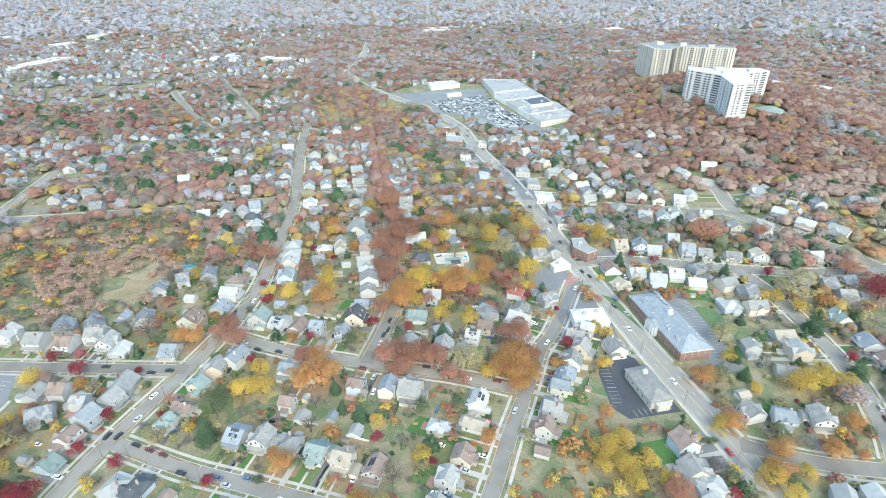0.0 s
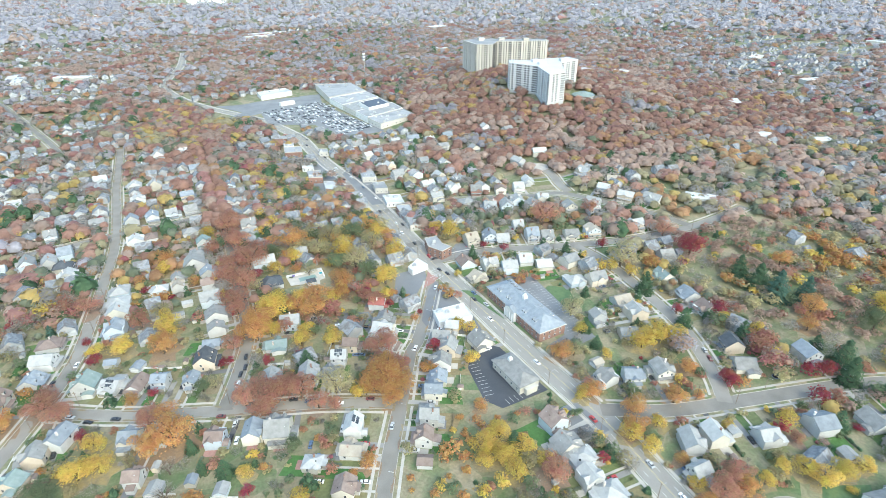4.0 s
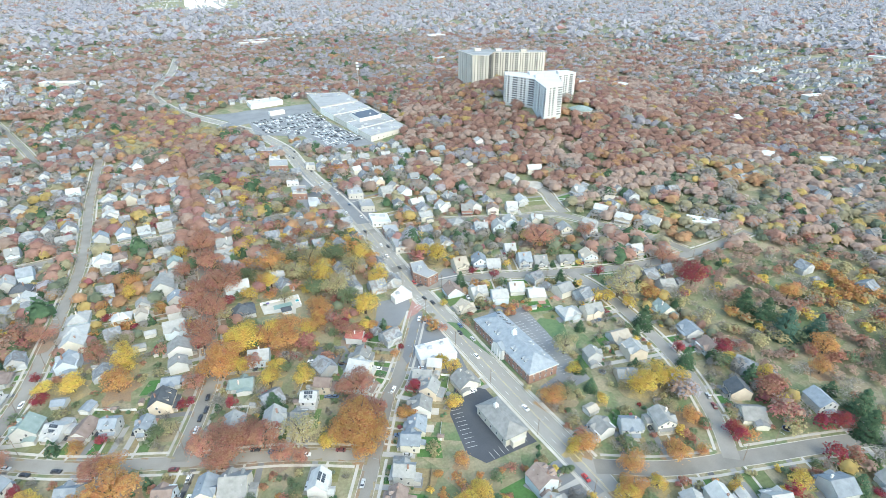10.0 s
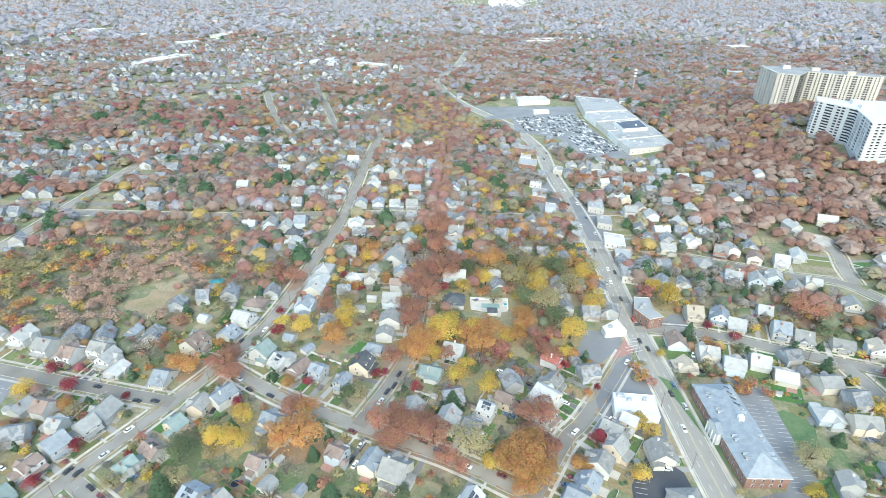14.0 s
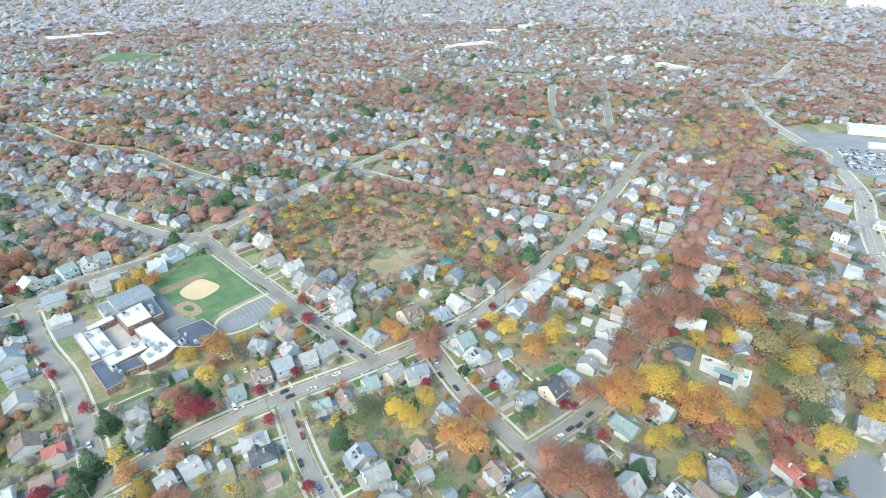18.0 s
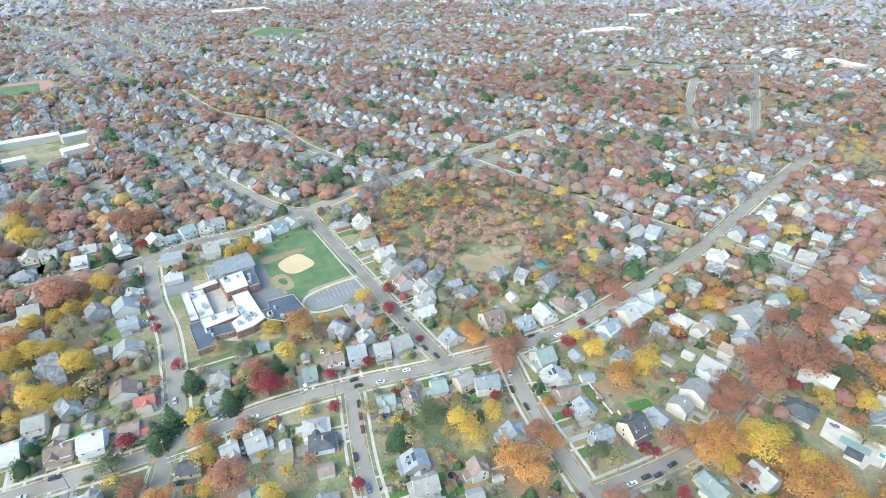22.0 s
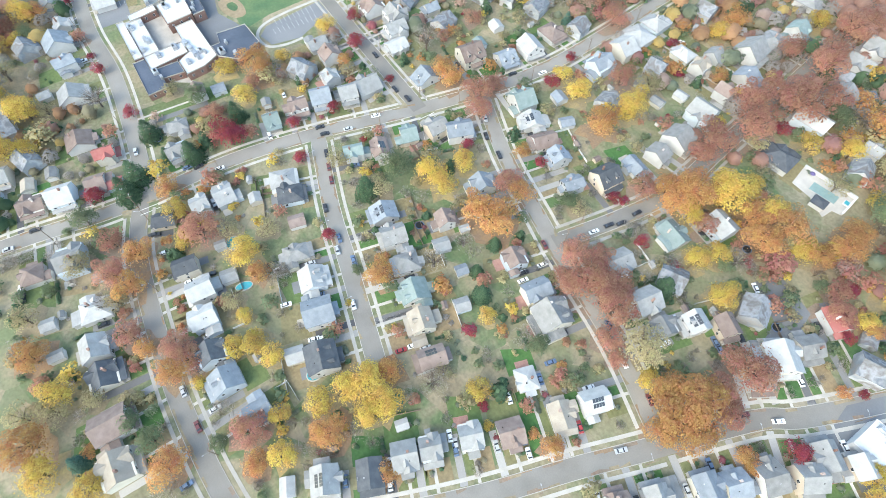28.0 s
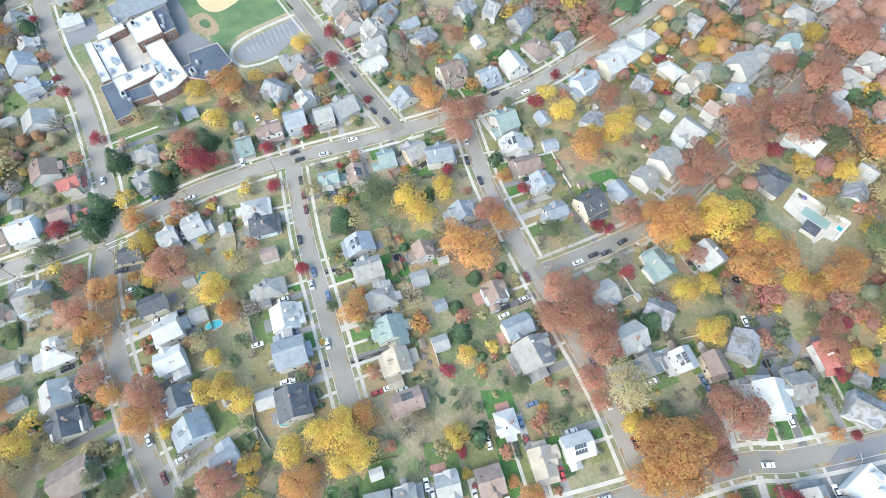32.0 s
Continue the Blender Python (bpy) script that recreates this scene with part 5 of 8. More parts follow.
trees(
    (-225, 131, 4.3, "t"),
    (-222, 109, 3.6, "c"),
    (-212, 141, 5.4, "g"),
    (-203, 112, 6.4, "p"),
    (-197, 144, 4.7, "r"),
    (-186, 114, 3.7, "p"),
    (-181, 98, 6.6, "p"),
    (-178, 124, 6.3, "p"),
    (-176, 143, 8.0, "c"),
    (-174, 91, 6.7, "p"),
    (-166, 107, 5.4, "o"),
    (-152, 105, 5.2, "y"),
    (-142, 128, 2.5, "y"),
    (-135, 103, 4.4, "y"),
    (-133, 111, 7.9, "r"),
    (-129, 122, 4.4, "t"),
    (-120, 136, 4.9, "t"),
    (-114, 122, 7.1, "y"),
    (-102, 123, 4.7, "o"),
    (-96, 109, 4.3, "t"),
    (-88, 110, 3.2, "y"),
    (-78, 101, 4.4, "y"),
    (-75, 108, 5.2, "y"),
    (-70, 147, 1.4, "y"),
    (-67, 112, 4.6, "y"),
    (-45, 93, 6.6, "r"),
    (-45, 104, 3.9, "y"),
    (-40, 118, 5.0, "y"),
)
trees(
    (-39, 129, 5.8, "y"),
    (-36, 137, 7.5, "y"),
    (-35, 146, 5.1, "o"),
    (-31, 99, 4.8, "y"),
    (-29, 116, 6.4, "o"),
    (-26, 138, 6.6, "y"),
    (-26, 131, 5.7, "y"),
    (-25, 142, 2.9, "s"),
    (-17, 127, 2.8, "b"),
    (-5, 126, 4.1, "o"),
    (98, 148, 6.3, "r"),
    (148, 148, 4.3, "y"),
    (151, 116, 4.5, "o"),
    (155, 126, 3.6, "y"),
    (157, 139, 3.2, "o"),
    (161, 118, 6.6, "r"),
    (172, 123, 6.3, "r"),
    (172, 116, 5.2, "o"),
    (184, 118, 3.7, "y"),
    (192, 149, 2.9, "y"),
    (196, 121, 3.8, "y"),
    (204, 117, 4.9, "y"),
    (208, 111, 5.4, "y"),
    (216, 132, 3.5, "r"),
    (218, 110, 5.5, "y"),
    (220, 142, 4.8, "y"),
    (231, 111, 4.0, "y"),
    (243, 133, 5.5, "p"),
)
trees(
    (250, 129, 2.5, "c"),
    (257, 103, 3.5, "y"),
    (267, 114, 5.5, "r"),
    (268, 95, 3.5, "y"),
    (279, 109, 6.7, "t"),
    (288, 98, 6.1, "t"),
    (294, 126, 4.6, "y"),
    (304, 92, 6.7, "r"),
    (332, 93, 8.3, "r"),
    (336, 110, 8.1, "r"),
    (372, 143, 5.3, "c"),
    (402, 146, 4.8, "c"),
    (454, 145, 9.3, "y"),
    (481, 136, 9.4, "y"),
    (484, 145, 9.6, "t"),
    (-326, 177, 5.9, "y"),
    (-322, 166, 6.6, "y"),
    (-317, 183, 5.8, "o"),
    (-223, 161, 5.3, "y"),
    (-214, 190, 3.9, "y"),
    (-213, 175, 8.1, "o"),
    (-206, 169, 3.8, "r"),
    (-198, 161, 5.4, "y"),
    (-190, 152, 5.5, "p"),
    (-179, 172, 2.3, "g"),
    (-169, 173, 3.6, "c"),
    (-166, 194, 3.4, "c"),
    (-158, 159, 2.4, "t"),
)
trees(
    (-147, 166, 3.5, "c"),
    (-135, 180, 4.7, "t"),
    (-117, 200, 7.3, "g"),
    (-113, 182, 6.3, "p"),
    (-110, 188, 4.9, "t"),
    (-102, 156, 3.2, "c"),
    (-81, 158, 2.4, "g"),
    (-72, 165, 6.3, "o"),
    (-65, 202, 4.8, "b"),
    (-64, 186, 5.2, "b"),
    (-51, 199, 3.3, "p"),
    (-41, 194, 5.0, "p"),
    (-32, 190, 3.4, "y"),
    (-31, 181, 2.9, "c"),
    (-23, 163, 3.6, "t"),
    (-22, 157, 5.9, "b"),
    (-11, 199, 4.2, "g"),
    (-10, 170, 4.4, "y"),
    (-5, 168, 2.1, "c"),
    (2, 165, 1.9, "y"),
    (14, 177, 2.2, "o"),
    (21, 179, 4.2, "o"),
    (70, 194, 2.1, "o"),
    (71, 164, 4.4, "y"),
    (75, 172, 6.0, "y"),
    (81, 163, 6.4, "y"),
    (82, 197, 3.8, "o"),
    (83, 154, 4.8, "y"),
)
trees(
    (84, 177, 5.7, "y"),
    (91, 165, 5.1, "y"),
    (98, 157, 4.0, "y"),
    (135, 188, 4.1, "y"),
    (140, 188, 5.3, "o"),
    (143, 157, 4.9, "y"),
    (147, 160, 6.1, "o"),
    (155, 171, 5.8, "o"),
    (160, 160, 4.0, "y"),
    (178, 171, 6.0, "o"),
    (192, 170, 3.1, "o"),
    (193, 198, 4.6, "t"),
    (200, 189, 5.2, "o"),
    (214, 171, 3.9, "c"),
    (214, 175, 4.6, "c"),
    (253, 184, 3.9, "y"),
    (259, 203, 5.2, "y"),
    (268, 163, 5.5, "c"),
    (276, 155, 7.4, "p"),
    (286, 167, 8.4, "p"),
    (294, 197, 6.1, "o"),
    (308, 155, 6.4, "y"),
    (321, 154, 5.8, "o"),
    (332, 185, 7.8, "g"),
    (348, 182, 7.9, "y"),
    (353, 194, 9.8, "y"),
    (381, 194, 10.1, "y"),
    (401, 193, 9.5, "y"),
)
trees(
    (450, 202, 11.1, "t"),
    (-222, 221, 5.3, "y"),
    (-221, 238, 3.8, "c"),
    (-201, 228, 4.9, "c"),
    (-192, 216, 4.2, "o"),
    (-177, 258, 8.4, "b"),
    (-169, 229, 2.4, "c"),
    (-157, 254, 5.8, "o"),
    (-148, 254, 6.9, "o"),
    (-131, 261, 7.6, "r"),
    (-122, 253, 6.6, "r"),
    (-108, 236, 3.0, "c"),
    (-104, 211, 6.7, "y"),
    (-100, 228, 5.0, "y"),
    (-95, 212, 6.1, "y"),
    (-90, 255, 3.7, "o"),
    (-80, 258, 2.9, "c"),
    (-79, 237, 6.1, "r"),
    (-75, 217, 6.9, "o"),
    (-71, 238, 5.6, "o"),
    (-65, 218, 10.1, "o"),
    (-57, 213, 3.6, "p"),
    (-55, 254, 4.3, "g"),
    (-49, 255, 4.2, "t"),
    (-33, 236, 6.6, "r"),
    (-25, 244, 5.7, "r"),
    (-24, 226, 5.7, "r"),
    (-21, 266, 3.2, "c"),
)
trees(
    (-20, 233, 9.2, "r"),
    (-15, 238, 7.5, "r"),
    (-9, 240, 5.5, "r"),
    (-5, 233, 8.0, "r"),
    (0, 257, 6.1, "p"),
    (3, 223, 5.2, "r"),
    (11, 220, 3.9, "r"),
    (13, 231, 8.6, "t"),
    (25, 224, 4.8, "y"),
    (28, 225, 4.4, "t"),
    (32, 226, 6.8, "o"),
    (39, 222, 9.2, "o"),
    (40, 215, 5.6, "o"),
    (40, 232, 10.0, "o"),
    (41, 241, 6.8, "r"),
    (43, 257, 8.9, "r"),
    (47, 224, 6.6, "o"),
    (50, 239, 5.7, "r"),
    (62, 233, 3.4, "o"),
    (67, 233, 3.7, "o"),
    (72, 249, 4.4, "c"),
    (90, 233, 4.3, "y"),
    (92, 264, 4.7, "y"),
    (98, 259, 4.0, "y"),
    (140, 220, 6.4, "o"),
    (148, 220, 4.6, "t"),
    (162, 238, 4.2, "y"),
    (164, 223, 4.0, "p"),
)
trees(
    (165, 213, 3.3, "y"),
    (165, 255, 7.2, "t"),
    (166, 238, 4.2, "p"),
    (189, 214, 8.2, "y"),
    (200, 216, 7.0, "y"),
    (208, 212, 6.3, "y"),
    (227, 225, 5.9, "p"),
    (227, 265, 7.2, "p"),
    (230, 236, 3.8, "c"),
    (252, 219, 4.2, "y"),
    (254, 228, 5.4, "c"),
    (299, 259, 8.6, "p"),
    (301, 244, 9.2, "p"),
    (303, 230, 9.8, "s"),
    (311, 210, 7.2, "o"),
    (320, 223, 8.3, "s"),
    (339, 262, 6.4, "o"),
    (-181, 292, 4.7, "r"),
    (-132, 271, 5.2, "r"),
    (-125, 317, 3.0, "c"),
    (-117, 303, 4.9, "y"),
    (-117, 296, 4.0, "c"),
    (-103, 302, 6.8, "y"),
    (-97, 326, 6.3, "r"),
    (-80, 316, 7.7, "y"),
    (-80, 295, 7.6, "o"),
    (-78, 311, 3.9, "y"),
    (-45, 272, 3.1, "c"),
)
trees(
    (-43, 324, 2.4, "c"),
    (-42, 276, 2.3, "c"),
    (-41, 286, 5.3, "r"),
    (-39, 322, 6.2, "r"),
    (-35, 295, 6.1, "o"),
    (-27, 291, 8.4, "o"),
    (-26, 300, 9.6, "o"),
    (-22, 318, 6.1, "y"),
    (-19, 292, 5.9, "y"),
    (-19, 309, 6.0, "y"),
    (-16, 313, 9.9, "y"),
    (-14, 323, 7.0, "y"),
    (-11, 294, 5.1, "r"),
    (-2, 313, 6.8, "o"),
    (-2, 278, 5.7, "y"),
    (1, 323, 6.9, "y"),
    (2, 288, 5.2, "y"),
    (7, 286, 3.8, "g"),
    (8, 307, 7.6, "o"),
    (9, 290, 5.6, "b"),
    (11, 320, 8.6, "o"),
    (15, 311, 5.7, "t"),
    (16, 273, 6.1, "y"),
    (21, 317, 6.6, "y"),
    (27, 321, 5.7, "o"),
    (29, 327, 4.3, "y"),
    (37, 311, 3.0, "g"),
    (42, 313, 4.8, "r"),
)
trees(
    (44, 319, 4.0, "c"),
    (48, 305, 6.1, "r"),
    (56, 312, 4.4, "y"),
    (57, 301, 2.9, "c"),
    (60, 330, 8.9, "y"),
    (61, 312, 4.0, "o"),
    (69, 282, 2.7, "o"),
    (74, 288, 2.1, "c"),
    (111, 324, 2.7, "y"),
    (186, 273, 3.9, "p"),
    (199, 325, 6.0, "p"),
    (220, 296, 5.1, "y"),
    (229, 285, 5.0, "y"),
    (230, 299, 11.9, "t"),
    (232, 327, 4.5, "c"),
    (288, 296, 10.0, "c"),
    (288, 328, 7.7, "r"),
    (-150, 336, 3.4, "s"),
    (-133, 355, 7.4, "r"),
    (-102, 369, 3.0, "c"),
    (-85, 334, 6.8, "t"),
    (-69, 369, 4.6, "o"),
    (-48, 345, 3.6, "y"),
    (-48, 366, 8.3, "r"),
    (-46, 381, 8.4, "r"),
    (-40, 333, 9.0, "r"),
    (-37, 363, 6.8, "r"),
    (-35, 352, 9.2, "r"),
)
trees(
    (-32, 381, 10.6, "r"),
    (-28, 349, 5.1, "t"),
    (-28, 367, 4.1, "c"),
    (-13, 369, 5.1, "y"),
    (1, 381, 6.3, "y"),
    (9, 359, 5.1, "t"),
    (19, 384, 9.0, "t"),
    (26, 367, 4.7, "y"),
    (30, 346, 5.8, "o"),
    (30, 361, 7.8, "g"),
    (32, 334, 8.1, "o"),
    (35, 355, 3.4, "b"),
    (36, 375, 9.8, "y"),
    (43, 355, 10.2, "t"),
    (50, 346, 7.5, "g"),
    (59, 378, 9.8, "t"),
    (74, 363, 7.9, "y"),
    (125, 384, 8.3, "y"),
    (131, 346, 5.0, "p"),
    (145, 358, 3.5, "c"),
    (158, 349, 3.4, "c"),
    (188, 341, 5.3, "p"),
    (206, 380, 11.4, "r"),
    (254, 384, 7.1, "r"),
    (-93, 395, 5.5, "y"),
    (-93, 411, 7.4, "o"),
    (-66, 448, 5.9, "y"),
    (-60, 413, 7.1, "r"),
)
trees(
    (-46, 429, 8.8, "r"),
    (-41, 416, 9.5, "r"),
    (-38, 394, 7.3, "r"),
    (-24, 400, 8.3, "r"),
    (-15, 393, 6.5, "g"),
    (1, 404, 10.3, "o"),
    (1, 394, 3.5, "y"),
    (29, 403, 9.4, "t"),
    (48, 406, 9.5, "g"),
    (67, 402, 7.6, "y"),
    (117, 397, 6.2, "y"),
    (127, 392, 5.4, "y"),
    (-51, 451, 9.0, "r"),
    (-48, 466, 7.6, "r"),
)

trees((209, 69, 2.6, "r"), (213, 73, 1.6, "g"), (206, 66.5, 1.5, "p"), (230, 66, 1.8, "r"), (232, 71, 1.5, "g"), (228.5, 62.5, 1.4, "p"), (246, 86, 3.4, "p"), (262, 46, 4.2, "s"), (262, 80, 3.0, "g"), (198, 97, 2.0, "g"), (216, 104, 2.2, "y"))

# ---- the large buildings ----
def block(name, pts, z0, z1, wall, roof, label, category, parapet=0.5, units=0, seed=1):
    """A flat-roofed block: walls, recessed roof with a parapet, and rooftop units."""
    cx, cy = sum(p[0] for p in pts) / len(pts), sum(p[1] for p in pts) / len(pts)
    base = hill(cx, cy)
    t = thing(name, pose(cx, cy, base), label, category)
    loc = [(x - cx, y - cy) for x, y in pts]
    inner = [(x * 0.985, y * 0.985) for x, y in loc]
    part("wall", Geo().prism(loc, z0 - 1, z1), wall, t)
    part("roof", Geo().prism(inner, z1 - 0.2, z1 + 0.05), roof, t)
    n = len(loc)
    rim = Geo()
    outer = [(x * 1.003, y * 1.003) for x, y in loc]
    rings = [(outer, z1 - 0.1), (outer, z1 + parapet), (inner, z1 + parapet), (inner, z1 - 0.1)]
    rim.add([(*q, z) for ring, z in rings for q in ring], [(k * n + i, k * n + (i + 1) % n, (k * n + n + (i + 1) % n) % (4 * n), (k * n + n + i) % (4 * n)) for k in range(4) for i in range(n)])
    part("parapet", rim, M["concrete"] if wall is M["brick"] else wall, t)
    rnd = random.Random(seed)
    for i in range(units):
        f = [rnd.random() ** 0.5 * 0.8 for _ in range(2)]
        k = rnd.randrange(n)
        ux, uy = loc[k][0] * f[0] * 0.9, loc[k][1] * f[0] * 0.9
        s = rnd.uniform(1.0, 2.4)
        part("rooftop_unit", Geo().box(ux - s, ux + s, uy - s * 0.6, uy + s * 0.6, z1, z1 + rnd.uniform(0.8, 1.8)).box(ux - s * 0.8, ux + s * 0.8, uy - s * 0.4, uy + s * 0.4, z1 + 0.8, z1 + 2.0), M["metal"], t)
    return t


def ring_windows(t, pts, zs, pitch=3.2, skip=0.0):
    """Windows along every side of a block, storey by storey."""
    cx, cy = t.location.x, t.location.y
    loc = [(x - cx, y - cy) for x, y in pts]
    if sum(a[0] * b[1] - b[0] * a[1] for a, b in zip(loc, loc[1:] + loc[:1])) < 0:
        loc = loc[::-1]
    for a, b in zip(loc, loc[1:] + loc[:1]):
        L = math.hypot(b[0] - a[0], b[1] - a[1])
        n = int(L / pitch)
        ang = math.degrees(math.atan2(b[1] - a[1], b[0] - a[0]))
        for i in range(n):
            f = (i + 0.5) / n
            for z in zs:
                put("window", WINDOW, t, a[0] + (b[0] - a[0]) * f, a[1] + (b[1] - a[1]) * f, z, ang)


def shift(pts, dx, dy):
    return [(x + dx, y + dy) for x, y in pts]


# school
W_, G_, N_, B_ = M["flat_white"], M["flat_grey"], M["flat_navy"], M["brick"]
for name, p, h, wall, roof, label, units, wz in (
        ("school_gym", [(-312, 151.4), (-312.5, 174.2), (-293, 172.8), (-293.4, 151.4)], 6.6, M["beige"], None, "tall school gymnasium with a blue-grey gabled roof", 0, 4.6),
        ("school_lobby", [(-311.6, 144.8), (-312, 151.1), (-294.6, 151.1), (-293.4, 143.6)], 4.5, M["beige"], ROOF_MAT["n"], "low school lobby with a blue-grey roof", 1, 2.4),
        ("school_hall", [(-288.4, 148.4), (-290.6, 164), (-270.5, 162.4), (-269.8, 148.2)], 6.8, B_, W_, "brick school hall with a bright white flat roof", 3, 4.6),
        ("school_annex", [(-291.8, 164.4), (-292.6, 171.6), (-270.8, 169.6), (-270.4, 162.8)], 5.6, B_, N_, "brick school annex with a dark blue flat roof", 3, 3.2),
        ("school_passage", [(-293, 132), (-294.6, 147.2), (-288.8, 147.2), (-287.8, 138), (-287.6, 131.8)], 4.2, B_, W_, "low pale roofed passage between the school wings", 0, 2.3),
        ("school_wing", [(-289.4, 124.2), (-289.6, 128.4), (-255.4, 127.8), (-255.2, 123.2)], 4.4, B_, W_, "narrow brick school wing with a white flat roof", 1, 2.4),
        ("school_wing", [(-287.4, 128.8), (-287, 137.4), (-255.6, 136.6), (-255.6, 128.2)], 3.9, B_, W_, "brick school wing with a white roof and a row of vents", 6, 2.2),
        ("school_wing", [(-255, 128), (-255, 149), (-245.4, 149), (-243.8, 128)], 4.2, B_, W_, "brick school wing with a stained white flat roof", 3, 2.3),
        ("school_wing", [(-268, 150.6), (-268.4, 160.8), (-233.6, 160.8), (-229.8, 152.6), (-229.2, 142.6), (-240.8, 142.4), (-244.6, 149.6), (-255.4, 150)], 4.6, B_, W_, "wide brick school wing with a white flat roof", 8, 2.4),
        ("school_wing", [(-254, 121.4), (-254, 127.6), (-243.2, 127.6), (-242.2, 142), (-232.6, 142), (-234.4, 131), (-227, 131), (-226.8, 120.4)], 3.8, B_, N_, "school wing with a dark blue flat roof", 3, 2.2),
        ("school_wing", [(-242, 161.2), (-232.8, 161.2), (-224, 169.4), (-230.8, 184.2), (-248.2, 183.6), (-250, 167.6), (-242, 166)], 4.4, B_, N_, "school wing with a dark navy flat roof", 4, 2.3)):
    t = block(name, p, 0, h, wall, roof or ROOF_MAT["n"], label, "school", units=units, seed=int(-p[0][0] + p[0][1]))
    ring_windows(t, p, (wz,), 4)
    if roof is None:
        ridge, ends = Geo(), Geo()
        gable(ridge, ends, -9.8, 9.8, -11.4, 11.2, h + 0.3, 2.2, "y", 0.5)
        part("gable_wall", ends, wall, t)
        part("gabled_roof", ridge, ROOF_MAT["n"], t)

# workshop, corner buildings, shops along the highway
p = [(81, 281), (102, 283), (103, 268), (81, 267)]
block("workshop", p, 0, 5.0, M["white_trim"], W_, "white flat-roofed roadside workshop", "workshop", units=3)
p = [(79, 341), (89, 351), (94, 340), (81, 335)]
block("petrol_kiosk", p, 0, 4.0, M["white_trim"], W_, "small white flat-roofed shop at the fork", "shop", units=1)
p = [(101, 375), (100, 361), (108, 350), (117, 355), (112, 362), (111, 376)]
ring_windows(block("corner_building", p, 0, 7.5, B_, M["flat_grey"], "two-storey brick corner building with a grey roof", "building", units=2), p, (2.0, 5.2), 3.5)
for i, (x, y, a, b) in enumerate(((44, 524, 12, 22), (104, 415, 14, 18), (100, 442, 12, 14), (96, 470, 16, 20), (90, 505, 12, 18), (31, 556, 14, 22), (26, 590, 12, 14), (84, 540, 14, 20), (14, 648, 20, 22), (10, 676, 12, 14), (48, 636, 10, 12), (2, 704, 14, 14))):
    p = [(x - a / 2, y - b / 2), (x + a / 2, y - b / 2 - 3), (x + a / 2, y + b / 2 - 3), (x - a / 2, y + b / 2)]
    ring_windows(block("shop", p, 0, 4.2 + i % 3, (M["white_trim"], M["beige"], B_)[i % 3], (W_, G_, G_)[i % 3], "flat-roofed roadside shop on the highway", "shop", units=1 + i % 2, seed=i), p, (2.2,), 4)

# shopping centre
for k, (p, h, roof) in enumerate((([(132, 712), (188, 744), (180, 784), (121, 750)], 6.2, G_), ([(120.6, 751.4), (179.6, 785.4), (172, 826), (111, 790)], 7.0, G_), ([(110.6, 791.4), (171.6, 827.4), (160, 872), (98, 838)], 6.4, ROOF_MAT["l"]), ([(97.6, 839.4), (159.6, 873.4), (148, 920), (84, 890)], 7.4, G_))):
    ring_windows(block("shopping_centre", p, 0, h, M["white_trim"] if k % 2 else M["beige"], roof, "long low shopping centre block with a pale flat roof", "shopping centre", 0.8, units=11, seed=8 + k), p, (2.2,), 8)
p = [(72, 1000), (134, 993), (147.5, 921.6), (83.5, 891.6)]
block("department_store", p, 0, 9, M["beige"], G_, "boxy department store with a pale flat roof", "store", 0.8, units=8, seed=9)
p = [(122, 826), (156, 845), (163, 806), (130, 789)]
block("cinema_hall", p, 6, 11, M["white_trim"], M["flat_navy"], "raised white hall above the shopping centre", "hall", 0.8, units=2, seed=2)
p = [(-27, 985), (20, 1002), (30, 974), (-20, 951)]
block("store", p, 0, 7, M["white_trim"], W_, "white flat-roofed store beside the car park", "store", units=3)
p = [(6, 905), (28, 914), (31, 906), (9, 897)]
block("bank_pavilion", p, 0, 5, M["white_trim"], W_, "small white pavilion in the car park", "pavilion")

# office building with dormers along the highway
t = thing("office_building", pose(137.8, 267, 0, 0, 0, 101), "long brick office building with a blue-grey hipped roof", "office building")
walls, roof = Geo().box(-29, 29, -9.5, 9.5, -0.5, 7.2), Geo()
hip(roof, -29, 29, -9.5, 9.5, 7.2, 5.0, 0.6)
part("wall", walls, B_, t)
part("roof", roof, ROOF_MAT["n"], t)
part("cornice", Geo().box(-29.6, 29.6, -10.1, 10.1, 6.8, 7.2), M["white_trim"], t)
for x in range(-26, 27, 4):
    for z in (2.0, 5.2):
        if abs(x) > 3:
            put("window", WINDOW, t, x, 9.52, z, 180)
        put("window", WINDOW, t, x, -9.52, z)
for y in (-6, -2, 2, 6):
    for z in (2.0, 5.2):
        put("window", WINDOW, t, 29.02, y, z, 90)
        put("window", WINDOW, t, -29.02, y, z, -90)
for s in (-1, 1):
    for x in (-20.5, -18, -10, -7.5, 7.5, 10, 18, 20.5):
        d, r = Geo().box(x - 0.65, x + 0.65, min(s * 6.9, s * 4.6), max(s * 6.9, s * 4.6), 8.0, 9.7), Geo()
        gable(r, d, x - 0.65, x + 0.65, min(s * 7.0, s * 4.4), max(s * 7.0, s * 4.4), 9.7, 0.5, "y", 0.12, 0.1)
        dm = part("dormer", d, M["white_trim"], t)
        part("dormer_roof", r, ROOF_MAT["n"], dm)
        put("window", WINDOW, dm, x, s * 6.92, 8.85, 180 if s > 0 else 0)
portico, pr = Geo().box(-5, 5, 9.5, 11.5, -0.3, 7.4), Geo()
gable(pr, portico, -5, 5, 9.0, 11.6, 7.4, 2.2, "y", 0.3)
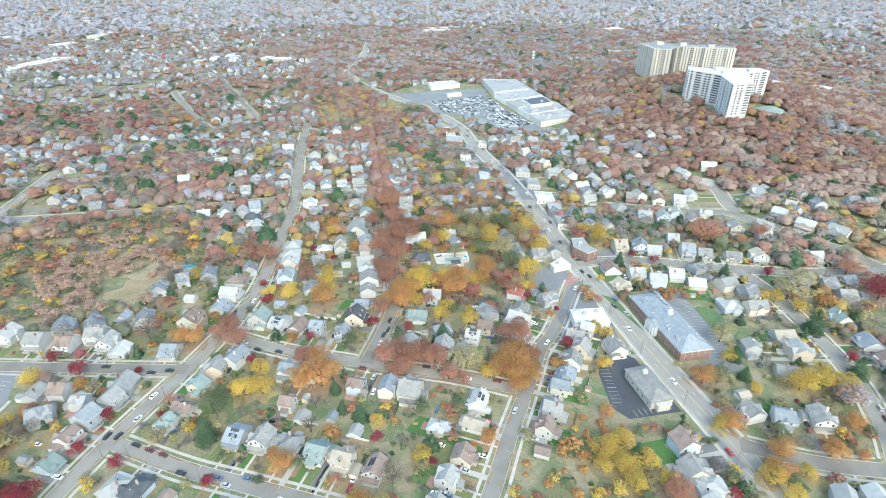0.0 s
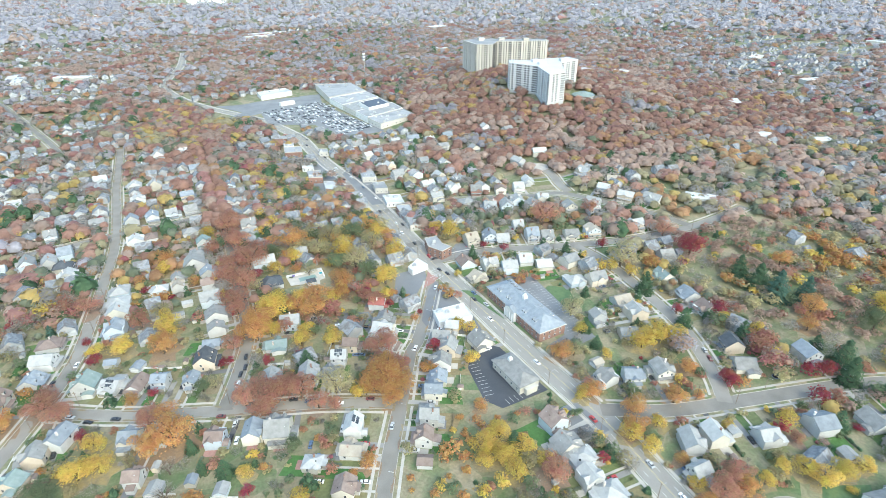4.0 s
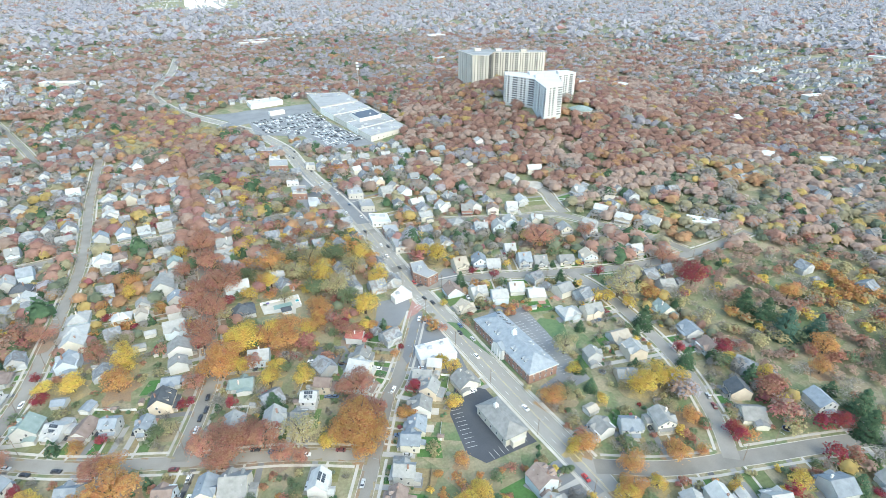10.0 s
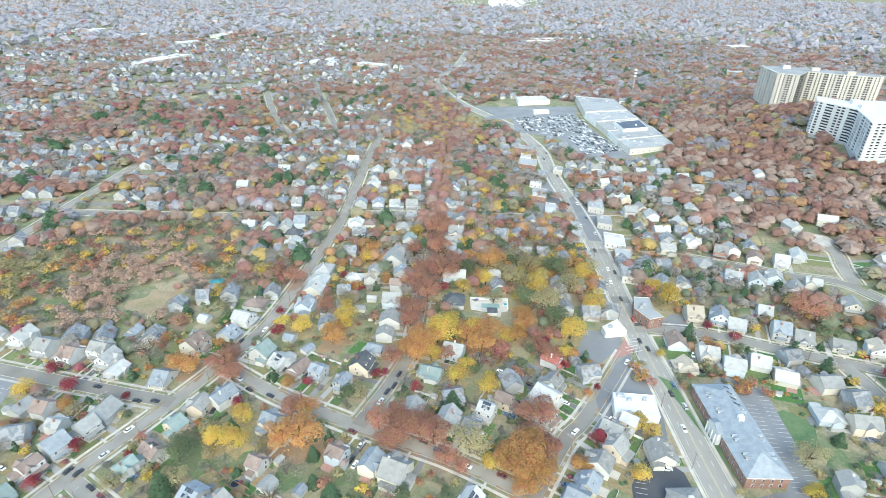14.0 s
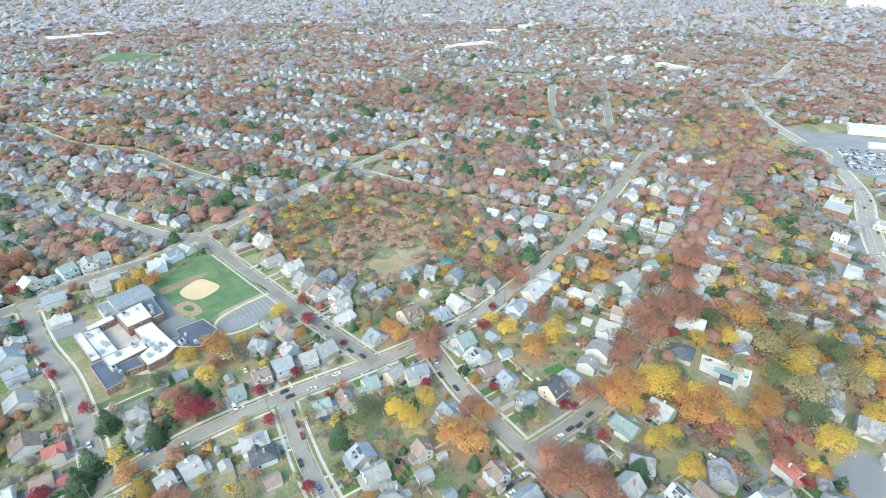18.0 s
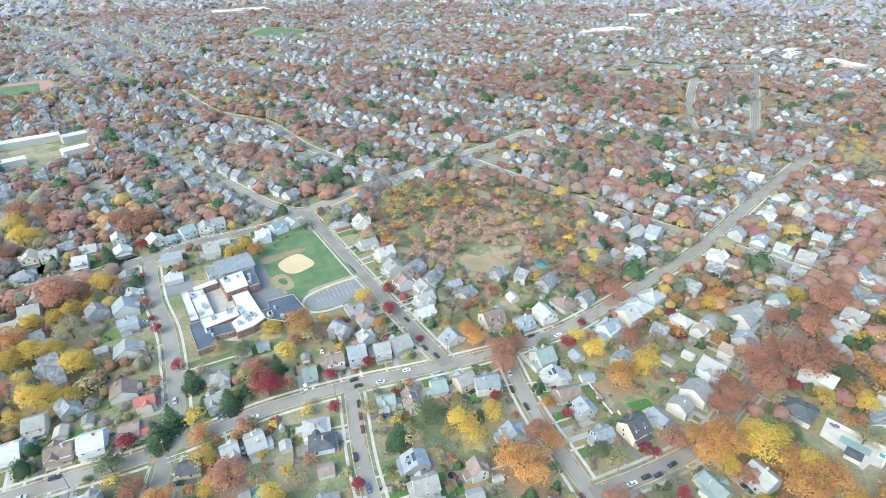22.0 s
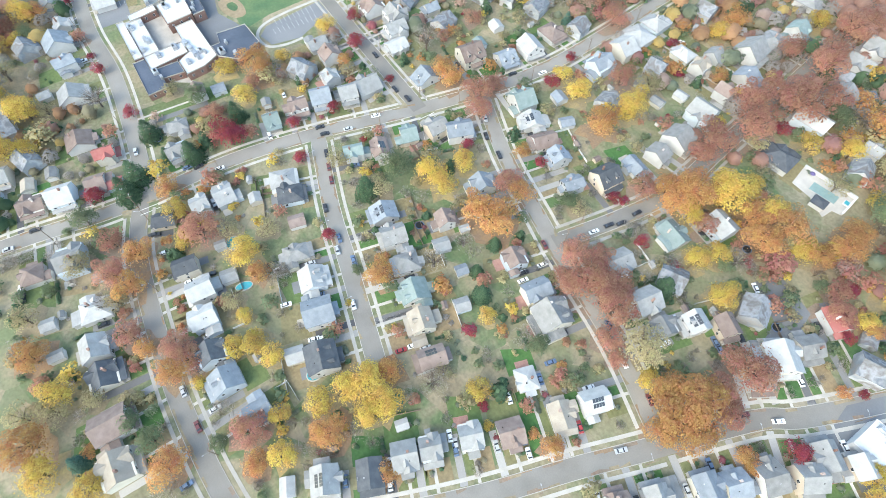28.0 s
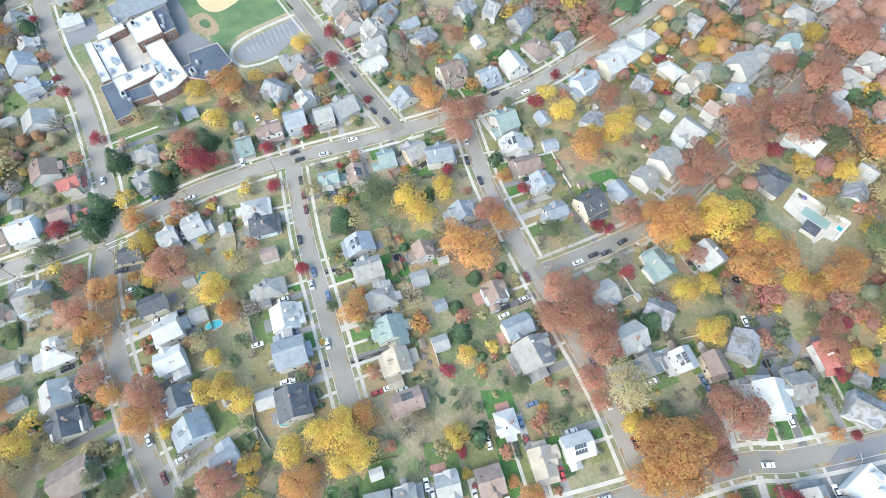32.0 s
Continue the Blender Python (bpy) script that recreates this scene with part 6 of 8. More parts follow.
part("portico", portico, M["white_trim"], t)
part("portico_roof", pr, ROOF_MAT["n"], t)
for x in (-4.2, -1.4, 1.4, 4.2):
    part("column", Geo().tube(x, 12.3, 0, 6.4, 0.3, 0.26, 8), M["white_trim"], t)
part("cupola", Geo().box(-1.2, 1.2, -1.2, 1.2, 11.8, 14.0).tube(0, 0, 14.0, 15.6, 1.5, 0.1, 8), M["white_trim"], t)
for x in (12, 16, 20, 24):
    for y in (-5.5, -3.6):
        put("solar_panel", PANEL, t, x, y, 7.2 + 5.0 * (9.5 + y) / 10 + 0.7, 0, "dark glass roof panel", 27)

# hall with a grey roof in the dark car park
t = thing("parish_hall", pose(108.3, 213.8, 0, 0, 0, 103), "cream hall with a long grey hipped roof beside the highway", "hall")
part("wall", Geo().box(-12.5, 12.5, -6.2, 6.2, -0.5, 5.2), SIDING[1][1], t)
roof = Geo()
hip(roof, -12.5, 12.5, -6.2, 6.2, 5.2, 3.4, 0.8)
part("roof", roof, ROOF_MAT["g"], t)
part("porch", Geo().box(-15, -12.4, -3.5, 3.5, -0.3, 4.0).box(-15.4, -12.4, -4, 4, 4.0, 4.3), SIDING[1][1], t)
part("cupola", Geo().box(4, 6, -1, 1, 8, 10).tube(5, 0, 10, 11, 1.2, 0.1, 6), M["white_trim"], t)
for x in range(-10, 11, 5):
    for s in (-1, 1):
        put("window", WINDOW, t, x, s * 6.22, 2.4, 180 if s > 0 else 0)

# pool house: pool, cabana, deck walls
t = thing("swimming_pool", pose(7.6, 355.4, 0.08, 0, 0, 9), "rectangular pale green covered swimming pool in a white deck", "swimming pool")
part("coping", Geo().box(-6.6, 6.6, -3.2, 3.2, 0, 0.1), M["concrete"], t)
part("pool_cover", Geo().box(-6.1, 6.1, -2.7, 2.7, 0.02, 0.13), mat("faded_pool_cover", [(0.22, 0.33, 0.32), (0.28, 0.38, 0.36)], 0.6, 0.3, 2.0, vary=0.15), t, "faded green pool cover")
DECK = [(-7.1, 360.3), (18.0, 364.2), (19.5, 351.3)]
for a, b in zip(DECK, DECK[1:]):
    L = math.hypot(b[0] - a[0], b[1] - a[1])
    t = thing("garden_wall", pose((a[0] + b[0]) / 2, (a[1] + b[1]) / 2, 0, 0, 0, math.degrees(math.atan2(b[1] - a[1], b[0] - a[0]))), "white rendered wall round the pool deck", "wall", "pool deck walls")
    part("wall_face", Geo().box(-L / 2, L / 2, -0.3, 0.3, -0.2, 1.7), M["white_trim"], t)
    part("coping", Geo().box(-L / 2 - 0.1, L / 2 + 0.1, -0.45, 0.45, 1.7, 1.85), M["white_trim"], t)
t = thing("parasol", pose(-2.0, 358.5, 0.08), "folded purple parasol on the pool deck", "parasol")
part("pole", Geo().tube(0, 0, 0, 2.4, 0.04, 0.04, 6), M["metal"], t)
part("canopy", Geo().tube(0, 0, 1.9, 2.6, 1.3, 0.08, 8), mat("purple_canvas", [(0.12, 0.10, 0.22), (0.16, 0.13, 0.28)], 0.8), t)
t = thing("plunge_pool", pose(17.3, 358.7, 0.08, 0, 0, 9), "small blue plunge pool on the deck", "pool")
part("rim", Geo().box(-1.5, 1.5, -1.5, 1.5, 0, 0.6), M["white_trim"], t)
part("water", Geo().box(-1.2, 1.2, -1.2, 1.2, 0.3, 0.63), M["water"], t)
POOLS = ((-102, 115, 3.4, 1.8, 75), (-52, 122, 2.6, 3.4, 10), (-124, 120, 3.2, 3.0, 0), (-188, 345, 6, 3.2, 20), (212, 266, 4.5, 3, 0))
t = thing("cabana", pose(9.8, 346.8, 0, 0, 0, 9), "small pool cabana with a dark hipped roof", "cabana")
part("wall", Geo().box(-3, 3, -2.6, 2.6, -0.2, 2.6), M["white_trim"], t)
r = Geo()
hip(r, -3, 3, -2.6, 2.6, 2.6, 1.1)
part("roof", r, ROOF_MAT["d"], t)
for x, y, a, b, rz in POOLS:
    t = thing("swimming_pool", pose(x, y, 0, 0, 0, rz), "small blue backyard swimming pool", "swimming pool")
    part("coping", Geo().tube(0, 0, 0, 0.45, 1.0, 1.0, 18), M["concrete"], t).matrix_basis = Matrix.Diagonal((a + 0.4, b + 0.4, 1, 1))
    part("water", Geo().tube(0, 0, 0.3, 0.47, 1.0, 1.0, 18), M["water"], t).matrix_basis = Matrix.Diagonal((a, b, 1, 1))


# townhouses
def townhouse_row(x, y, rz, units, uw, depth, code, label):
    t = thing("townhouse_row", pose(x, y, 0, 0, 0, rz), label, "townhouses", "townhouse rows")
    n, L = units, units * uw
    for i in range(n):
        cx = -L / 2 + (i + 0.5) * uw
        sh = (i % 2) * 1.2
        w, r = Geo().box(cx - uw / 2, cx + uw / 2, -depth / 2 + sh, depth / 2 + sh, -0.5, 6.0), Geo()
        gable(r, w, cx - uw / 2, cx + uw / 2, -depth / 2 + sh, depth / 2 + sh, 6.0, depth * 0.3, "x", 0.3)
        g2, r2 = Geo(), Geo()
        gable(r2, g2, cx - uw * 0.22, cx + uw * 0.22, -depth / 2 + sh - 0.6, 0, 6.0, uw * 0.2, "y", 0.25)
        u = part("unit", w, M["white_trim"] if code != "b" else SIDING[5][1], t)
        part("roof", r, ROOF_MAT[code], u)
        part("gable_wall", g2, M["white_trim"], u)
        part("gable_roof", r2, ROOF_MAT[code], u)
        part("chimney", Geo().box(cx + uw * 0.3, cx + uw * 0.3 + 1.2, 1 + sh, 2 + sh, 7.0, 6.0 + depth * 0.3 + 1.6), M["white_trim"], u)
        part("garage_door", Geo().box(cx - 2.4, cx + 0.2, -depth / 2 + sh - 0.08, -depth / 2 + sh + 0.02, 0, 2.2), M["white_trim"], u)
        for fx, z in ((-0.25, 4.4), (0.2, 4.4), (0.3, 1.7)):
            put("window", WINDOW, u, cx + fx * uw, -depth / 2 + sh - 0.03, z)
            put("window", WINDOW, u, cx + fx * uw, depth / 2 + sh + 0.03, z, 180)
    return t


townhouse_row(230.5, 90.5, -5, 3, 11.5, 14, "g", "grey-roofed row of three white townhouses")
townhouse_row(253, 63.5, -100, 4, 8.5, 12, "n", "blue-grey-roofed row of white townhouses")
townhouse_row(182, 84, 109, 5, 8.0, 12, "b", "brown-roofed row of beige townhouses")
townhouse_row(229, 42, 165, 4, 8.0, 12, "b", "brown-roofed row of beige townhouses by the court")


# towers
def tower(name, pts, top, floors, wall, label, dark):
    cx, cy = sum(p[0] for p in pts) / len(pts), sum(p[1] for p in pts) / len(pts)
    base = hill(cx, cy) - 3
    t = thing(name, pose(cx, cy, base), label, "apartment tower")
    loc = [(x - cx, y - cy) for x, y in pts]
    if sum(a[0] * b[1] - b[0] * a[1] for a, b in zip(loc, loc[1:] + loc[:1])) < 0:
        loc = loc[::-1]
    h = top - base
    fh = h / floors
    inner = [(x * 0.965, y * 0.965) for x, y in loc]
    part("glazing", Geo().prism(inner, 0, h), M["glass"], t)
    part("podium", Geo().prism([(x * 0.99, y * 0.99) for x, y in loc], -22, 0.6), wall, t)
    for i in range(floors + 1):
        part("floor_band", Geo().prism(loc, max(0, i * fh - 0.3), i * fh + (0.75 if wall is M["beige"] else 1.0)), wall, t)
    for e, (a, b) in enumerate(zip(loc, loc[1:] + loc[:1])):
        L = math.hypot(b[0] - a[0], b[1] - a[1])
        tall = wall is M["beige"]
        n = max(1, round(L / (4.2 if tall else 6.5)))
        dx, dy = (b[0] - a[0]) / L, (b[1] - a[1]) / L
        for i in range(n):
            m = (i + 0.5) * L / n
            k = L / n / 2 * ((0.1 if (i + e) % 4 == 0 else 0.66) if tall else 0.62 if (i + e) % 2 else 0.2)
            q = [(a[0] + dx * (m + u) + dy * v, a[1] + dy * (m + u) - dx * v) for u, v in ((-k, 0.15), (k, 0.15), (k, -1.2), (-k, -1.2))]
            if tall or (i + e) % dark:
                part("wall_pier", Geo().prism(q, 0, h + 0.7), wall, t)
    part("roof", Geo().prism(inner, h + 0.7, h + 0.9), M["flat_grey"] if wall is M["beige"] else M["flat_white"], t)
    for i, k in ((0, 0.55), (len(loc) // 2, 0.5), (len(loc) - 2, 0.3)):
        x, y = loc[i][0] * k, loc[i][1] * k
        part("lift_house", Geo().box(x - 5, x + 5, y - 4, y + 4, h + 0.7, h + 5), wall, t)
    return t


tower("apartment_tower", [(325, 940), (329, 880), (352, 868), (374, 904), (408, 889), (456, 878), (463, 900), (420, 916), (384, 932), (356, 946)], 78, 15, M["beige"], "beige concrete apartment tower with dark balcony columns on the hill", 3)
tower("apartment_tower", [(327, 740), (336, 764), (362, 744), (392, 752), (427, 751), (430, 729), (396, 716), (384, 690), (368, 650), (340, 642), (352, 702)], 71, 12, M["white_tower"], "white apartment tower with stacked balconies on the hill", 4)
t = thing("radio_mast", pose(165, 1024, hill(165, 1024)), "slender lattice radio mast with antennas", "mast")
part("mast", Geo().tube(0, 0, -1, 52, 0.9, 0.5, 6), M["metal"], t)
for z in (40, 45, 50):
    part("antenna_ring", Geo().tube(0, 0, z, z + 2.2, 2.4, 2.4, 10), M["white_trim"], t)
t = thing("pavilion", pose(404, 662, hill(404, 662)), "low round pavilion with a green roof below the tower", "pavilion")
part("wall", Geo().tube(0, 0, -1, 4, 14, 14, 20), M["white_trim"], t)
part("roof", Geo().tube(0, 0, 4, 8, 15.5, 4, 20), ROOF_MAT["e"], t)


# ---- cars ----
CAR_PAINT = {k: mat(n + "_car_paint", [c, tuple(min(1, v * 1.15) for v in c)], 0.3, bump=0, vary=0.04, spec=0.6) for k, n, c in (("w", "white", (0.72, 0.73, 0.74)), ("d", "black", (0.035, 0.037, 0.042)), ("n", "blue", (0.10, 0.15, 0.24)), ("l", "silver", (0.45, 0.46, 0.47)), ("r", "red", (0.38, 0.05, 0.05)), ("b", "maroon", (0.16, 0.05, 0.05)))}
BODY = Geo().box(-1.15, 0.5, -0.64, 0.64, 1.41, 1.47).sweep([(-0.92, 0.28), (0.92, 0.28), (0.92, 0.72), (0.80, 0.92), (-0.80, 0.92), (-0.92, 0.72)], -2.3, 2.3, "x")
CABIN = Geo().add([(-1.65, -0.78, 0.9), (1.15, -0.78, 0.9), (1.15, 0.78, 0.9), (-1.65, 0.78, 0.9), (-1.1, -0.62, 1.42), (0.45, -0.62, 1.42), (0.45, 0.62, 1.42), (-1.1, 0.62, 1.42)], [(0, 1, 5, 4), (1, 2, 6, 5), (2, 3, 7, 6), (3, 0, 4, 7)])
WHEEL = Geo().limb((0, -0.1, 0), (0, 0.1, 0), 0.33, 0.33, 10).mesh("wheel", M["tyre"])
BODY_M = {k: BODY.mesh("body", m) for k, m in CAR_PAINT.items()}
CABIN_M = CABIN.mesh("cabin_glass", M["glass"])
CAR_WORD = {"w": "white", "d": "black", "n": "dark blue", "l": "silver", "r": "red", "b": "maroon"}


def cars(*rows):
    for x, y, a, c in rows:
        t = thing("car", pose(x, y, hill(x, y) + 0.07, 0, 0, a), f"{CAR_WORD[c]} car standing on the asphalt", "car", "parked and waiting cars")
        part("body", BODY_M[c], None, t)
        part("cabin_glass", CABIN_M, None, t)
        for u in (-1.45, 1.45) if math.hypot(x - 15, y - 60) < 330 else ():
            for v in (-0.82, 0.82):
                put("wheel", WHEEL, t, u, v, 0.33)


cars(
    (-180.8, 49.8, 79, "d"),
    (-175.0, 119.1, 86, "n"),
    (-172.5, 123.7, 86, "d"),
    (-151.6, 209.9, 73, "w"),
    (-161.5, 227.8, -1, "d"),
    (-189.3, 232.7, -1, "d"),
    (-135.1, 284.9, 82, "d"),
    (-108.7, 247.6, -22, "d"),
    (-99.3, 159.4, -15, "n"),
    (-68.2, 148.5, -16, "w"),
    (-161.1, 183.1, 78, "d"),
    (-44.9, 231.5, -14, "b"),
    (-37.6, 253.8, 78, "w"),
    (-36.3, 261.6, 78, "d"),
    (-33.8, 276.4, 84, "d"),
    (-9.2, 232.6, -11, "d"),
    (-1.4, 229.0, -11, "n"),
    (13.4, 222.8, -16, "w"),
    (36.3, 199.2, 68, "l"),
    (62.0, 254.0, 58, "w"),
    (-136.4, 93.4, 80, "w"),
    (-115.3, 105.7, 80, "d"),
    (-104.6, 129.3, 75, "d"),
    (-100.5, 130.5, 75, "w"),
    (-84.1, 125.7, 74, "w"),
    (-64.3, 128.1, 74, "w"),
    (-62.8, 131.1, 74, "w"),
    (-40.5, 154.1, 74, "r"),
)
cars(
    (-39.4, 159.2, 74, "w"),
    (-1.4, 177.6, 160, "w"),
    (-3.1, 151.4, 157, "w"),
    (2.1, 150.3, 157, "n"),
    (13.1, 172.8, 160, "n"),
    (18.3, 171.2, 160, "w"),
    (-39.6, 215.1, 79, "d"),
    (-37.9, 224.4, 79, "w"),
    (-36.9, 212.9, 79, "w"),
    (21.5, 290.4, 155, "w"),
    (29.7, 288.1, 155, "w"),
    (57.1, 273.1, 155, "w"),
    (81.4, 266.4, 155, "w"),
    (87.4, 270.0, 155, "w"),
    (57.8, 221.8, 159, "n"),
    (27.8, 258.4, 159, "n"),
    (30.7, 257.7, 159, "n"),
    (-21.0, 220.0, 79, "w"),
    (-98.6, 371.0, 184, "d"),
    (-99.9, 376.8, 184, "w"),
    (-58.7, 375.7, 187, "w"),
    (-191.6, 178.2, 168, "w"),
    (-170.4, 160.0, 168, "w"),
    (-276.7, 99.9, 90, "w"),
    (-216.2, 76.8, 83, "d"),
    (-65.0, 53.7, 88, "n"),
    (-42.2, 65.9, 92, "n"),
    (-153.9, 37.1, 169, "w"),
)
cars(
    (-149.3, 37.0, 169, "d"),
    (-198.5, 102.0, -10, "l"),
    (-62.9, 124.9, 74, "d"),
    (94.4, 382.5, 99, "d"),
    (102.7, 353.2, 4, "d"),
    (101.6, 336.2, 102, "d"),
    (97.7, 300.2, 192, "d"),
    (112.8, 291.7, 102, "d"),
    (89.2, 403.9, 99, "w"),
    (91.9, 313.8, 67, "w"),
    (95.0, 309.8, 67, "w"),
    (80.0, 452.5, 102, "d"),
    (58.6, 496.7, 192, "w"),
    (44.9, 534.8, 195, "d"),
    (-155.9, 183.1, 73, "d"),
    (-152.2, 229.6, -1, "d"),
    (-3.1, 199.4, 74, "n"),
    (145.9, 122.8, 97, "w"),
    (143.8, 109.6, 97, "d"),
    (198.4, 80.8, 51, "w"),
    (69.9, 497.9, 102, "w"),
    (59.5, 543.7, 105, "d"),
    (55.8, 580.4, 105, "w"),
    (43.1, 637.3, 103, "w"),
    (31.6, 677.5, 100, "d"),
    (71.4, 452.6, 192, "d"),
    (88.5, 423.1, 99, "w"),
    (69.1, 433.8, 189, "d"),
)
cars(
    (62.5, 496.3, 192, "w"),
)

# cars in the townhouse court and the shopping centre
cars((245.2, 69.5, 75, "b"), (244.6, 66.8, 75, "w"), (238.8, 63.2, 75, "w"), (240.9, 58.0, 75, "b"), (223.8, 71.1, 70, "w"), (232.6, 66.0, 75, "l"), (222.4, 64.1, 70, "l"), (216.7, 65.3, 70, "l"), (211.6, 65.5, 70, "n"), (240.6, 82.1, 70, "d"), (196.4, 80.9, -20, "w"), (197.6, 71.2, -20, "w"))


def inside(poly, x, y):
    hit = False
    for (x0, y0), (x1, y1) in zip(poly, poly[1:] + poly[:1]):
        if (y0 > y) != (y1 > y) and x < x0 + (y - y0) / (y1 - y0) * (x1 - x0):
            hit = not hit
    return hit


many_body, many_glass = [Geo() for _ in range(3)], Geo()
rnd = random.Random(5)
DIR = (math.cos(radians(34)), math.sin(radians(34)))
for j in range(34):
    for i in range(70):
        a, b = -90 + i * 2.75, -2 + 17.0 * (j // 2) + 5.4 * (j % 2)
        x, y = 76 + a * DIR[0] - b * 0.5, 704 + a * DIR[1] + b * 0.866
        dark = inside([(57, 790), (93, 809), (126, 733), (80, 706)], x, y)
        if rnd.random() < (0.16 if dark else 0.42) or not (dark or inside([(-20, 868), (62, 908), (84, 880), (92, 812), (56, 792), (44, 778), (0, 802)], x, y)):
            continue
        k = rnd.choice((0, 0, 1, 1, 2))
        h = hill(x, y) + 0.1
        def at(u, v):
            return (x + u * DIR[0] - v * DIR[1], y + u * DIR[1] + v * DIR[0])

        many_body[k].prism([at(-0.85, -2.2), at(0.85, -2.2), at(0.85, 2.2), at(-0.85, 2.2)], h + 0.3, h + 1.0)
        low = [(*at(u, v), h + 1.0) for u, v in ((-0.75, -1.5), (0.75, -1.5), (0.75, 1.1), (-0.75, 1.1))]
        top = [(*at(u, v), h + 1.5) for u, v in ((-0.6, -1.0), (0.6, -1.0), (0.6, 0.5), (-0.6, 0.5))]
        many_glass.add(low + top, [(0, 1, 5, 4), (1, 2, 6, 5), (2, 3, 7, 6), (3, 0, 4, 7)])
        many_body[k].add([(px, py, pz + 0.01) for px, py, pz in top], [(0, 1, 2, 3)])
for k, c in enumerate("wdl"):
    whole("parked_cars", many_body[k], CAR_PAINT[c], "many parked cars far off in the shopping centre car park", "cars", "stuff")
whole("car_windows", many_glass, M["glass"], "dark glass of the far parked cars", "cars", "stuff")

for r in HOUSES[::2]:
    if r[6] != 4 and -170 < r[0] < 240 and 60 < r[1] < 330:
        c, s_ = math.cos(radians(r[2])), math.sin(radians(r[2]))
        k = random.Random(int(r[0] * 5 + r[1] * 11)).choice((-1, 1)) * (r[3] / 2 + 1.7)
        b = -r[4] * 0.1
        cars((r[0] + k * c - b * s_, r[1] + k * s_ + b * c, r[2] + 90, "wdlnwd"[r[0] % 6]))

# cars in the other driveways, along the kerbs and on the highway
for r in HOUSES[1::2]:
    rr = random.Random(int(r[0] * 3 + r[1] * 13))
    if r[6] != 4 and -170 < r[0] < 130 and 60 < r[1] < 290 and rr.random() < 0.6:
        c, s_ = math.cos(radians(r[2])), math.sin(radians(r[2]))
        k = random.Random(int(r[0] * 5 + r[1] * 11)).choice((-1, 1)) * (r[3] / 2 + 1.7)
        b = -r[4] * rr.uniform(0.1, 0.75)
        cars((r[0] + k * c - b * s_, r[1] + k * s_ + b * c, r[2] + 90, rr.choice("wdlnwdr")))
for name, start, end, odds in (("oak_street", 2, 60, 0.16), ("middle_street", 2, 44, 0.1), ("dead_end_street", 3, 28, 0.14), ("south_street", 8, 34, 0.1), ("cross_street", 20, 95, 0.05), ("side_street", 4, 60, 0.1), ("loop_street", 2, 40, 0.06)):
    w, p = LINES[name]
    rr = random.Random(len(name) + start)
    for i in range(start, min(end, len(p) - 3), 2):
        if rr.random() < odds * 2:
            sd = rr.choice((-1, 1))
            q = off_line(p, i, sd * (w / 2 - 1.15))
            if min(np.min(np.hypot(v[:, 0] - q.x, v[:, 1] - q.y)) for n, v in SAMPLES.items() if n != name) > 12:
                d = p[i + 1] - p[i]
                cars((q.x, q.y, math.degrees(math.atan2(d.y, d.x)) + (180 if sd > 0 else 0), rr.choice("wdlnwdlb")))
w, p = LINES["highway"]
rr = random.Random(8)
for i in range(20, 190, 4):
    if rr.random() < 0.5:
        sd = rr.choice((-1, 1))
        q = off_line(p, i, sd * rr.choice((1.8, 4.8)))
        d = p[i + 1] - p[i]
        cars((q.x, q.y, math.degrees(math.atan2(d.y, d.x)) + (180 if sd > 0 else 0), rr.choice("wdlnwdlr")))

# utility poles along the streets
POLE = Geo().tube(0, 0, -0.5, 10.5, 0.16, 0.11, 7).mesh("pole", M["wood"])
ARM = Geo().box(-1.2, 1.2, -0.06, 0.06, 9.6, 9.75).mesh("crossarm", M["wood"])
LAMP = Geo().limb((0, 0, 8.0), (0, -2.2, 8.9), 0.05, 0.05, 5).box(-0.15, 0.15, -2.8, -2.1, 8.8, 8.95).mesh("lamp_arm", M["metal"])
for name, sgn in (("highway", 1), ("cross_street", -1), ("south_street", 1), ("dead_end_street", -1), ("middle_street", 1), ("oak_street", 1), ("side_street", -1), ("east_road", 1), ("field_street", 1), ("school_street", -1), ("loop_street", 1), ("north_east_street", -1)):
    w, p = LINES[name]
    for i in range(4, min(len(p), 110), 10):
        q = off_line(p, i, sgn * (w / 2 + 1.0))
        d = p[min(i + 1, len(p) - 1)] - p[i - 1]
        t = thing("utility_pole", pose(q.x, q.y, hill(q.x, q.y), 0, 0, math.degrees(math.atan2(d.y, d.x)) + (90 if sgn > 0 else -90) - 90), "weathered wooden utility pole with a crossarm and lamp", "utility pole", "utility poles")
        part("pole", POLE, None, t)
        part("crossarm", ARM, None, t)
        part("lamp_arm", LAMP, None, t, "grey metal lamp arm")

